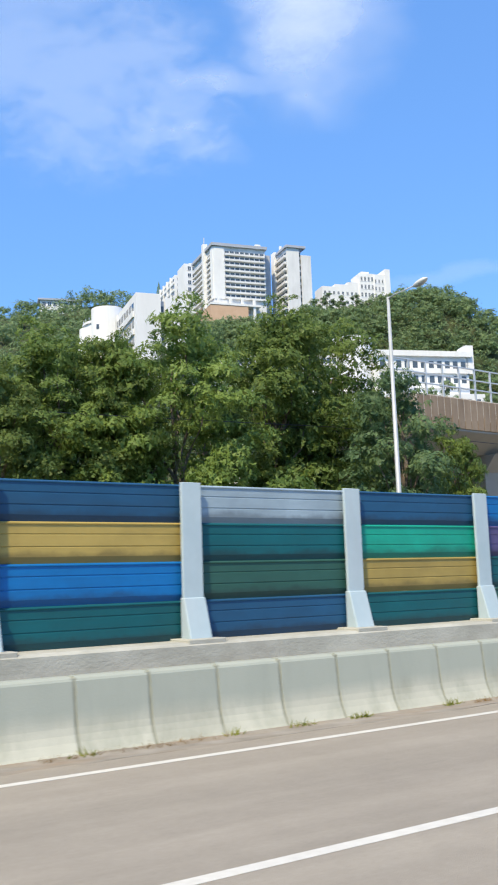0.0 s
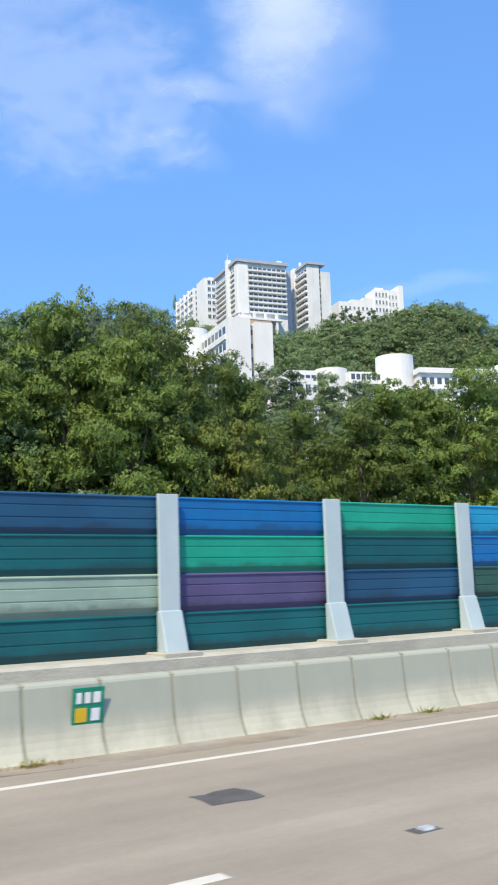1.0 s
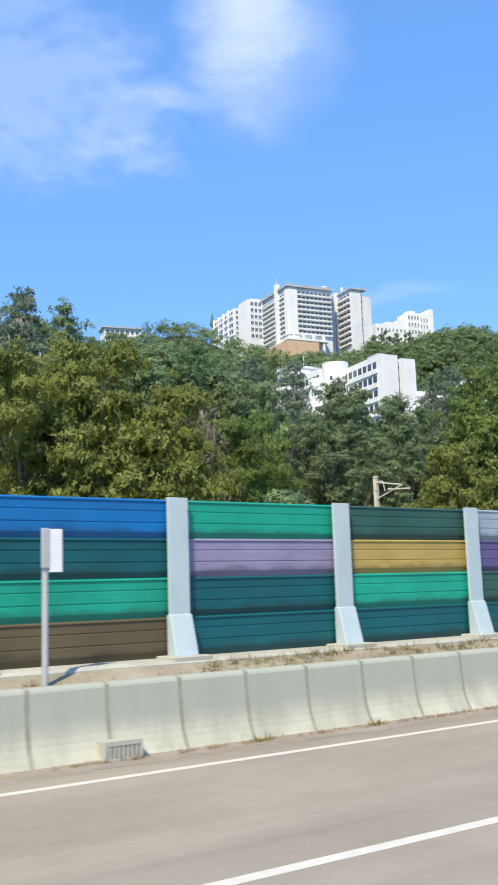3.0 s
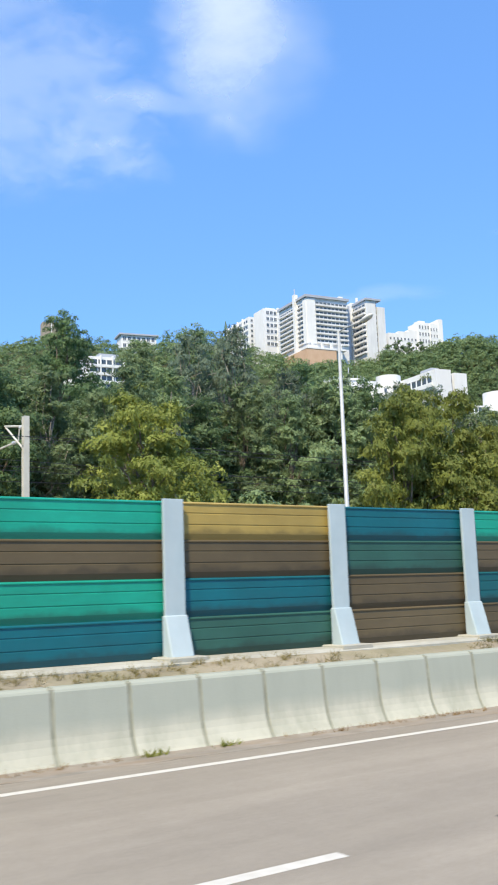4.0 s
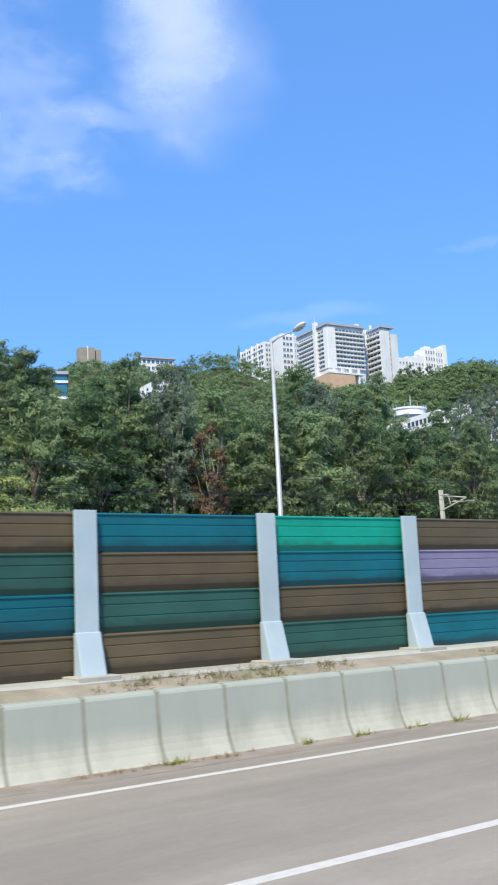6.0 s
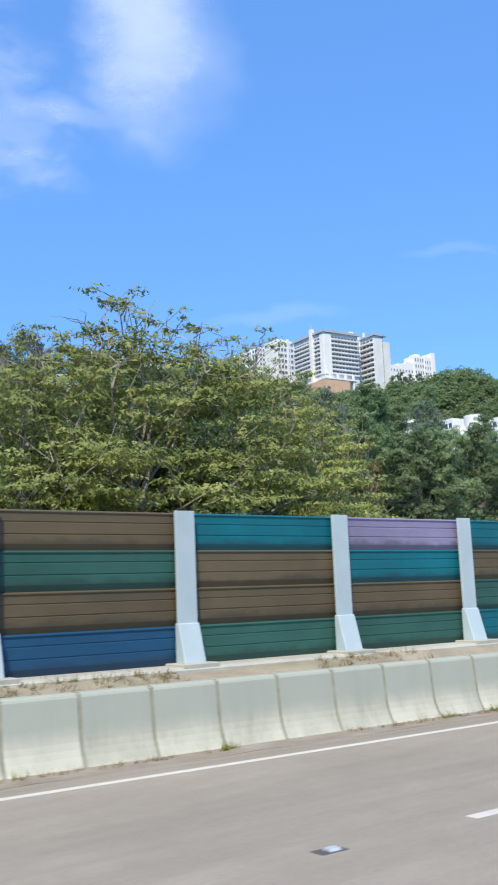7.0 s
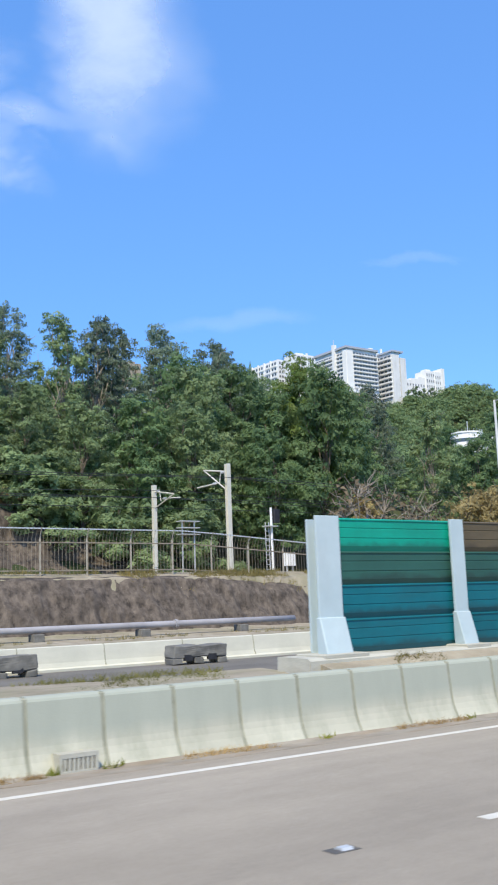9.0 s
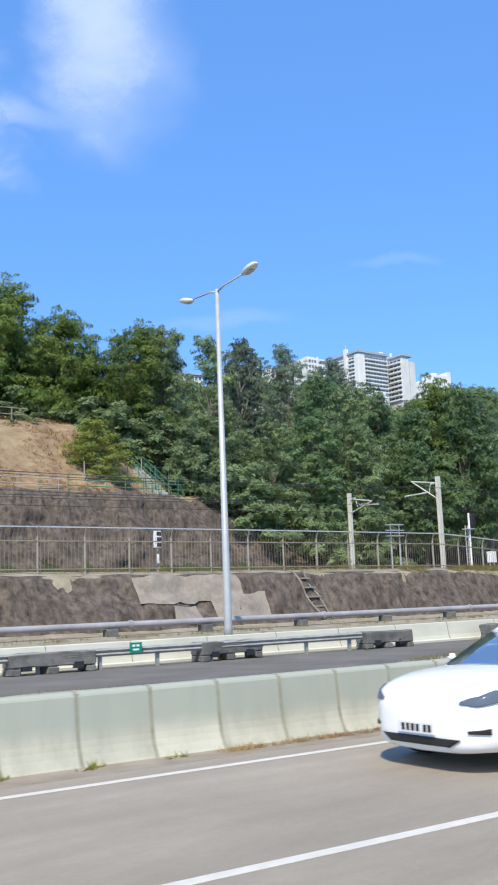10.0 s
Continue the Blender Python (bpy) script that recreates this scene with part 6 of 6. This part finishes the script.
# the wooded slope behind
for band, step in ((82, 9.5), (94, 11), (107, 12.5), (121, 14)):
    for s in np.arange(-225, 150, step):
        s, n = s + trng.uniform(-2.5, 2.5), band + trng.uniform(-3.5, 3.5)
        if s < -182 and n < 90:
            continue
        p = at(s, n)
        if min((p - Vector(q)).length for q in ((67, 137, 0), (70, 146, 0), (76, 162, 0), (84, 178, 0))) < 11:
            continue
        z = float(ground([p.x], [p.y])[0])
        kind = trng.choice("llkklg" if band < 95 else "llkk")
        low = 0.62 if -135 < s < -35 else 1.0
        plant(kind, p, z, z + trng.uniform(7.0, 11.0) * low, trng.uniform(0.9, 1.15))

# far woods on the hill
frng = np.random.default_rng(11)
fx, fy = frng.uniform(-160, 420, 6000), frng.uniform(110, 460, 6000)
for cx, cy, cr, cn in ((268, 262, 38, 420), (192, 268, 26, 220), (222, 262, 24, 160)):
    fx = np.concatenate([fx, frng.normal(cx, cr * 0.6, cn)])
    fy = np.concatenate([fy, frng.normal(cy, cr * 0.6, cn)])
fs, fn = road_sn(fx, fy)
keep = (fn > 128) & (np.abs(np.degrees(np.arctan2(fx + 90, fy)) - 40) < 34)
for bx, by, br in ((72, 144, 13), (77, 162, 10), (84, 178, 10), (197, 300, 13), (219, 285, 7), (206, 333, 10), (209, 360, 13), (252, 283, 9), (147, 170, 13), (165, 160, 14), (122, 180, 13), (70, 270, 9), (22, 272, 13), (172, 400, 12), (103, 362, 7), (-35, 190, 14)):
    keep &= np.hypot(fx - bx, fy - by) > br
fx, fy = fx[keep], fy[keep]
fz = ground(fx, fy)
allv = []
for i in range(len(fx)):
    far_k = math.hypot(fx[i] + 90, fy[i])
    r = frng.uniform(2.2, 4.2)
    hgt = frng.uniform(3.5, 8.0) if far_k > 190 else frng.uniform(6, 9.5)
    hgt *= 0.68 if fx[i] < 125 and fy[i] > 260 else 1.0
    lb = [(fx[i] + frng.normal(0, 1.2), fy[i] + frng.normal(0, 1.2), fz[i] + hgt - 1.2 - q * 2.0, r * (0.75 + 0.25 * q)) for q in (0, 1)]
    c, o = crown_points(lb, 90, frng, 0.5, 0.85, 7, 0.5)
    allv.append(leaves(c, o, 1.15, 0.62, frng))
fv = np.concatenate(allv)
# far leaves lightened in colour to stand in for distance haze
tagged(part("far_woods", quads("far_woods", fv, np.arange(len(fv)).reshape(-1, 3)), foliage("leaves_far", (0.09, 0.165, 0.082), (0.285, 0.36, 0.155), grain=3.6)),
       "dense green woods covering the hill", "woods", kind="stuff")
# a lone dark conifer on the skyline
bm = bmesh.new()
tube(bm, [(0, 0, 0), (0, 0, 2), (0, 0, 5), (0, 0, 10)], [0.3, 1.5, 1.1, 0.05], 9)
for v in bm.verts:
    v.co += Vector((noise.noise(v.co * 2), noise.noise(v.co * 2 + Vector((5, 0, 0))), 0)) * 0.4
ob = thing("conifer", Matrix.Translation((209.4, 372.6, 132.0)) @ Matrix.Diagonal((0.8, 0.8, 0.8, 1)), "small dark pointed conifer on the ridge", "tree")
part("crown", bm, LEAF_DARK, ob)

# grass tufts along the barrier's foot and on the verges
grng = np.random.default_rng(21)


def tufts(name, label, s0, s1, n0, n1, z, count, size, mat, clump=0.6):
    base = []
    for _ in range(count):
        s, n = grng.uniform(s0, s1), grng.uniform(n0, n1)
        if noise.noise((s * 0.35, n * 0.5, 9)) < clump - 0.5:
            continue
        zz = z(s, n) if callable(z) else z
        p = np.array(at(s, n, zz))
        k = 9
        d = grng.normal(0, 1, (k, 3))
        d[:, 2] = np.abs(d[:, 2]) + 0.7
        d /= np.linalg.norm(d, axis=1)[:, None]
        ln = size * grng.uniform(0.5, 1.3, k)[:, None]
        sd = np.cross(d, grng.normal(0, 1, (k, 3)))
        sd /= np.linalg.norm(sd, axis=1)[:, None]
        q = p + grng.normal(0, size * 0.35, (k, 3)) * [1, 1, 0]
        v = np.stack([q - sd * ln * 0.05, q + sd * ln * 0.05, q + d * ln + sd * ln * 0.01, q + d * ln * 1.02 - sd * ln * 0.01], 1)
        base.append(v.reshape(-1, 3))
    v = np.concatenate(base)
    tagged(part(name, quads(name, v, np.arange(len(v)).reshape(-1, 4)), mat), label, "grass", kind="stuff")


GRASS_RUST = foliage("grass_rust", (0.16, 0.10, 0.04), (0.42, 0.27, 0.11))
GRASS_STRAW = foliage("grass_straw", (0.20, 0.13, 0.055), (0.52, 0.37, 0.17))
GRASS_GREEN = foliage("grass_green", (0.09, 0.09, 0.025), (0.26, 0.24, 0.08))
tufts("barrier_straw", "straw-coloured dry grass along the foot of the barrier", -250, -172, 10.2, 10.42, -0.06, 4200, 0.075, GRASS_STRAW, 0.52)
tufts("barrier_weeds", "dry orange-brown weeds along the foot of the barrier", -172, 60, 10.28, 10.42, -0.06, 3600, 0.065, GRASS_RUST, 0.55)
tufts("ledge_weeds", "dry grass between the barrier and the plinth", -208, -52, 10.98, 11.42, lambda s, n: 0.66 + (n - 10.95) * 0.1 + banked(s) * min(1.0, (n - 10.95) / 0.5), 3600, 0.10, GRASS, 0.55)
tufts("plinth_weeds", "dry weeds in the cracks of the plinth", -207, -55, 11.40, 11.50, 0.86, 1500, 0.085, GRASS, 0.70)
jt = []
for i in range(-250, 44):
    if grng.random() < 0.55:
        s_ = joint_at(i) + grng.uniform(-0.05, 0.3)
        k = int(grng.integers(10, 46))
        d = grng.normal(0, 1, (k, 3))
        d[:, 2] = np.abs(d[:, 2]) + 0.5
        d /= np.linalg.norm(d, axis=1)[:, None]
        ln = 0.10 * grng.uniform(0.5, 1.4, k)[:, None]
        sd = np.cross(d, grng.normal(0, 1, (k, 3)))
        sd /= np.linalg.norm(sd, axis=1)[:, None]
        q = np.array(at(s_, 10.37, -0.06)) + grng.normal(0, 1, (k, 3)) * [0.09, 0.025, 0]
        jt.append(np.stack([q - sd * ln * 0.12, q + sd * ln * 0.12, q + d * ln], 1).reshape(-1, 3))
v = np.concatenate(jt)
tagged(part("joint_weeds", quads("joint_weeds", v, np.arange(len(v)).reshape(-1, 3)), foliage("weeds_green", (0.10, 0.13, 0.02), (0.34, 0.34, 0.07))), "small yellow-green weeds at the feet of the barrier joints", "weeds", kind="stuff")
tufts("verge_grass", "patchy dry and green grass on the verge", -250, -207, 11.2, 18.2, lambda s, n: float(np.interp(n, [11, 13, 14.5, 16, 17.4, 18.3], [0.68, 0.60, 0.455, 0.30, 0.15, 0.0])) + raised(s, n), 7000, 0.11, GRASS_GREEN, 0.62)
tufts("slope_grass", "dry grass on the railway bank", -250, -160, 44.5, 64, 3.6, 7000, 0.26, GRASS, 0.5)
tufts("bank_grass", "dry grass and weeds on the railway bank", -192, -150, 43.4, 46.2, lambda s, n: float(np.interp(n, [43.3, 43.6, 44.4, 46.2], [1.2, 1.7, 3.3, 3.6])), 4200, 0.24, GRASS, 0.46)
tufts("foot_grass", "dry weeds below the rock wall", -250, -160, 38, 42.2, 0.45, 1800, 0.16, GRASS, 0.5)

tufts("bare_slope_grass", "dry grass on the bare slope", -260, -197, 69.8, 79, lambda s, n: float(np.interp(n, [69.8, 71, 73, 75, 77, 80], [11.0, 11.7, 13.8, 16.2, 17.6, 18.6])) - max(0.0, s + 199) * 0.42, 5500, 0.24, GRASS_RUST, 0.42)

# ---- white car ----
CAR_PAINT = glassy("white_car_paint", (0.92, 0.92, 0.90), 0.35)
CAR_PAINT.node_tree.nodes["Principled BSDF"].inputs["Coat Weight"].default_value = 0.6
CAR_GLASS = glassy("car_glass", (0.30, 0.42, 0.52), 0.06)
CAR_GLASS.node_tree.nodes["Principled BSDF"].inputs["Metallic"].default_value = 0.75
CAR_BLACK = surf("car_trim", (0.015, 0.015, 0.017), (0.03, 0.03, 0.03), 5, 0.5)
TYRE = surf("tyre_rubber", (0.02, 0.02, 0.02), (0.035, 0.035, 0.035), 6, 0.85)
RIM = surf("wheel_rim", (0.25, 0.26, 0.27), (0.35, 0.36, 0.37), 4, 0.35, metal=0.8)
HEADLIGHT = glassy("headlight_glass", (0.10, 0.12, 0.15), 0.05)
car = thing("car", on_road(-230.775, 7.4, 0.0), "white electric saloon car driving in the outer lane", "car")
bm = bmesh.new()
rings = []
for x, w, zb, zs, zt in ((0.0, 0.40, 0.24, 0.56, 0.64), (0.02, 0.58, 0.19, 0.64, 0.72), (0.1, 0.75, 0.17, 0.73, 0.80), (0.27, 0.855, 0.16, 0.815, 0.865), (0.55, 0.91, 0.16, 0.88, 0.93), (0.95, 0.925, 0.17, 0.925, 0.97),
                         (1.25, 0.925, 0.17, 0.93, 0.985), (2.0, 0.925, 0.17, 0.91, 0.97), (3.0, 0.925, 0.17, 0.93, 0.98), (3.9, 0.915, 0.19, 0.95, 1.03), (4.4, 0.88, 0.24, 0.96, 1.07), (4.62, 0.78, 0.34, 0.92, 1.02), (4.69, 0.6, 0.42, 0.8, 0.9)):
    half = [(w * 0.86, zb), (w * 0.97, zb + 0.09), (w, zb + 0.45 * (zs - zb)), (w * 0.985, zs - 0.05), (w * 0.93, zs), (w * 0.6, zt - 0.015), (0.0, zt)]
    rings.append([bm.verts.new((x, -y, z)) for y, z in half] + [bm.verts.new((x, y, z)) for y, z in half[:-1][::-1]])
for p, q in zip(rings[:-1], rings[1:]):
    for i in range(len(p)):
        bm.faces.new((p[i], p[(i + 1) % len(p)], q[(i + 1) % len(p)], q[i]))
bm.faces.new(rings[0][::-1])
bm.faces.new(rings[-1])
body = part("body", bm, CAR_PAINT, car, smooth=True)
sub = body.modifiers.new("round", 'SUBSURF')
sub.levels = sub.render_levels = 1


def panel_from(name, pts, mat, label="", parent=None, lay=False, fine=1):
    """A thin curved sheet through rows of points; laid onto the body's skin where asked."""
    g = np.array(pts, float)
    if fine > 1:
        for ax in (0, 1):
            k = g.shape[ax]
            q = np.linspace(0, k - 1, (k - 1) * fine + 1)
            i0 = np.minimum(q.astype(int), k - 2)
            f = (q - i0).reshape([-1, 1, 1] if ax == 0 else [1, -1, 1])
            g = np.take(g, i0, ax) * (1 - f) + np.take(g, i0 + 1, ax) * f
    bm = bmesh.new()
    v = [[bm.verts.new(c) for c in row] for row in g]
    for a, b_ in zip(v[:-1], v[1:]):
        for i in range(len(a) - 1):
            bm.faces.new((a[i], a[i + 1], b_[i + 1], b_[i]))
    ob = part(name, bm, mat, parent or car, label, smooth=True)
    if lay:
        wrap = ob.modifiers.new("lay", 'SHRINKWRAP')
        wrap.target = body
        wrap.wrap_mode = 'ABOVE_SURFACE'
        wrap.offset = 0.012
    sol = ob.modifiers.new("thick", 'SOLIDIFY')
    sol.thickness = 0.01
    sol.offset = 0
    return ob


panel_from("windshield", [[(1.22, -.76, .95), (1.14, -.4, .975), (1.12, 0, .98), (1.14, .4, .975), (1.22, .76, .95)], [(1.62, -.69, 1.16), (1.56, -.35, 1.19), (1.54, 0, 1.2), (1.56, .35, 1.19), (1.62, .69, 1.16)],
                          [(2.08, -.60, 1.375), (2.02, -.3, 1.405), (2.0, 0, 1.41), (2.02, .3, 1.405), (2.08, .60, 1.375)]], CAR_GLASS, "dark tinted windshield")
panel_from("roof", [[(2.08, -.60, 1.375), (2.02, 0, 1.41), (2.08, .60, 1.375)], [(2.6, -.60, 1.41), (2.6, 0, 1.445), (2.6, .60, 1.41)], [(3.2, -.58, 1.385), (3.2, 0, 1.42), (3.2, .58, 1.385)]], CAR_GLASS, "dark glass roof")
panel_from("rear_window", [[(3.2, -.58, 1.385), (3.2, 0, 1.42), (3.2, .58, 1.385)], [(3.8, -.63, 1.22), (3.8, 0, 1.26), (3.8, .63, 1.22)], [(4.2, -.66, 1.05), (4.25, 0, 1.08), (4.2, .66, 1.05)]], CAR_GLASS, "dark rear window")
for d in (-1, 1):
    panel_from("side_window", [[(1.3, d * .80, .92), (2.2, d * .82, .94), (3.2, d * .81, .96), (4.1, d * .72, 1.02)], [(2.12, d * .62, 1.36), (2.6, d * .625, 1.39), (3.2, d * .605, 1.37), (4.08, d * .69, 1.06)]], CAR_GLASS, "dark side window")
    panel_from("pillar", [[(1.2, d * .775, .93), (1.3, d * .805, .92)], [(2.06, d * .605, 1.375), (2.14, d * .625, 1.365)]], CAR_PAINT)
    panel_from("headlight", [[(0.03, d * .55, .675), (0.12, d * .72, .65), (0.30, d * .86, .695)], [(0.05, d * .55, .695), (0.17, d * .72, .745), (0.60, d * .91, .825)]], HEADLIGHT, "dark swept headlight", lay=True, fine=9)
    panel_from("bumper_slot", [[(0.06, d * .63, .40), (0.115, d * .73, .395), (0.2, d * .80, .39)], [(0.06, d * .63, .425), (0.115, d * .73, .435), (0.2, d * .80, .45)]], CAR_BLACK, lay=True, fine=6)
    bm = bmesh.new()
    box(bm, 1.5, 1.62, d * .93 if d > 0 else -1.05, 1.05 if d > 0 else d * .93, .95, 1.05)
    part("mirror", bevelled(bm, 0.035, 2), CAR_PAINT, car, smooth=True)
panel_from("lower_grille", [[(0.02, -.42, .262), (-0.02, -.2, .255), (-0.03, 0, .255), (-0.02, .2, .255), (0.02, .42, .262)], [(0.02, -.56, .335), (-0.02, -.2, .338), (-0.03, 0, .338), (-0.02, .2, .338), (0.02, .56, .335)]], CAR_BLACK, "dark lower air intake", lay=True, fine=6)
plate = part("number_plate", box(bmesh.new(), -0.045, -0.03, -.26, .26, .37, .48), SIGN_WHITE, car, "white number plate with dark bars")
bm = bmesh.new()
for y in (-.2, -.135, -.03, .04, .11, .18):
    box(bm, -0.049, -0.043, y - .022, y + .022, .39, .46)
part("plate_bars", bm, CAR_BLACK, plate)
for x in (0.87, 3.72):
    for d in (-1, 1):
        bm = bmesh.new()
        tube(bm, [(x, d * .70, .335), (x, d * .72, .335), (x, d * .91, .335), (x, d * .93, .335)], [.30, .335, .335, .30], 28)
        tyre = part("wheel", bm, TYRE, car, smooth=False)
        bm = bmesh.new()
        tube(bm, [(x, d * .9, .335), (x, d * .935, .335)], [.235, .22], 20)
        for i in range(5):
            a = i * 2 * math.pi / 5
            tube(bm, [(x, d * .94, .335), (x + .21 * math.cos(a), d * .935, .335 + .21 * math.sin(a))], [.035, .03], 5)
        part("rim", bm, RIM, tyre)

# ---- clouds: one thin high sheet, three kilometres off ----
def cloud_material():
    m = bpy.data.materials.new("thin_cloud")
    m.use_nodes = True
    N, L = m.node_tree.nodes, m.node_tree.links
    N.remove(N["Principled BSDF"])
    tc = N.new("ShaderNodeTexCoord")

    def math_node(op, a, b, c=None):
        q = N.new("ShaderNodeMath")
        q.operation = op
        for i, v in enumerate((a, b) if c is None else (a, b, c)):
            if isinstance(v, (int, float)):
                q.inputs[i].default_value = v
            else:
                L.new(v, q.inputs[i])
        return q.outputs[0]

    def fractal(vec, scale, detail, rough, stretch=(1, 1, 1), rot=0.0):
        mp = N.new("ShaderNodeMapping")
        mp.inputs["Rotation"].default_value = (0, 0, rot)
        mp.inputs["Scale"].default_value = stretch
        L.new(vec, mp.inputs[0])
        no = N.new("ShaderNodeTexNoise")
        no.inputs["Scale"].default_value = scale
        no.inputs["Detail"].default_value = detail
        no.inputs["Roughness"].default_value = rough
        L.new(mp.outputs[0], no.inputs["Vector"])
        return no

    warp = fractal(tc.outputs["Object"], 2.6, 5, 0.55)
    off = N.new("ShaderNodeVectorMath")
    off.operation = 'SUBTRACT'
    off.inputs[1].default_value = (0.5, 0.5, 0.5)
    L.new(warp.outputs["Color"], off.inputs[0])
    add = N.new("ShaderNodeVectorMath")
    add.operation = 'MULTIPLY_ADD'
    add.inputs[1].default_value = (0.20, 0.20, 0)
    L.new(off.outputs[0], add.inputs[0])
    L.new(tc.outputs["Object"], add.inputs[2])
    place = add.outputs[0]

    def puff(u, v, ru, rv, rot):
        mp = N.new("ShaderNodeMapping")
        mp.vector_type = 'TEXTURE'
        mp.inputs["Location"].default_value = (u, v, 0)
        mp.inputs["Rotation"].default_value = (0, 0, radians(rot))
        mp.inputs["Scale"].default_value = (ru, rv, 1)
        L.new(place, mp.inputs[0])
        gr = N.new("ShaderNodeTexGradient")
        gr.gradient_type = 'SPHERICAL'
        L.new(mp.outputs[0], gr.inputs[0])
        return gr.outputs["Fac"]

    def soft(v, lo, hi, most):
        mr = N.new("ShaderNodeMapRange")
        mr.interpolation_type = 'SMOOTHSTEP'
        mr.inputs["From Min"].default_value, mr.inputs["From Max"].default_value = lo, hi
        mr.inputs["To Max"].default_value = most
        L.new(v, mr.inputs["Value"])
        return mr.outputs[0]

    broad = fractal(tc.outputs["Object"], 2.0, 6, 0.55).outputs[0]
    comb = fractal(place, 3.2, 8, 0.66, (1, 1.9, 1), 0.5).outputs[0]
    total = None
    # centre, radii, lean, density, how much the combed grain breaks it
    for u, v, ru, rv, rot, most, grain in ((-0.21, 1.84, 0.33, 0.72, 6, 0.43, 0.38), (-0.12, 1.58, 0.44, 0.50, 0, 0.22, 0.4), (-0.44, 1.37, 0.36, 0.085, -12, 0.15, 0.6), (-0.70, 1.19, 0.42, 0.11, -22, 0.14, 0.9),
                                           (-1.10, 1.42, 0.85, 0.50, -14, 0.21, 1.3), (-1.35, 1.85, 0.8, 0.5, 0, 0.18, 1.0), (0.38, 0.56, 0.42, 0.05, 7, 0.10, 0.5), (1.12, 0.82, 0.30, 0.03, 2, 0.08, 0.4)):
        broken = math_node('MULTIPLY_ADD', math_node('SUBTRACT', comb, 0.5), grain * 1.5, puff(u, v, ru, rv, rot))
        broken = math_node('MULTIPLY_ADD', math_node('SUBTRACT', broad, 0.5), 0.35, broken)
        inside = soft(puff(u, v, ru, rv, rot), 0.0, 0.25, 1.0)
        layer = math_node('MULTIPLY', soft(broken, 0.0, 0.85, most), inside)
        total = layer if total is None else math_node('MAXIMUM', total, layer) if most < 0.2 else math_node('ADD', total, math_node('MULTIPLY', layer, math_node('SUBTRACT', 1.0, total)))
    df = N.new("ShaderNodeBsdfDiffuse")
    df.inputs["Color"].default_value = (0.96, 0.97, 1.0, 1)
    tr = N.new("ShaderNodeBsdfTransparent")
    mx = N.new("ShaderNodeMixShader")
    L.new(total, mx.inputs[0])
    L.new(tr.outputs[0], mx.inputs[1])
    L.new(df.outputs[0], mx.inputs[2])
    L.new(mx.outputs[0], N["Material Output"].inputs[0])
    return m


bm = bmesh.new()
k = [[bm.verts.new((-2.6 + 4.4 * i / 10, 0.3 + 2.6 * j / 10, 0)) for i in range(11)] for j in range(11)]
for j in range(10):
    for i in range(10):
        bm.faces.new((k[j][i], k[j][i + 1], k[j + 1][i + 1], k[j + 1][i]))
ob = part("cloud", bm, cloud_material(), m=pose(-125.86, 9.218, 1.732, 99.056, 1.886, -42.969) @ Matrix.Translation((0, 0, -3300)) @ Matrix.Scale(840, 4))
ob.visible_shadow = False
tagged(ob, "thin wispy white cloud in a blue sky", "cloud", "clouds", "stuff")
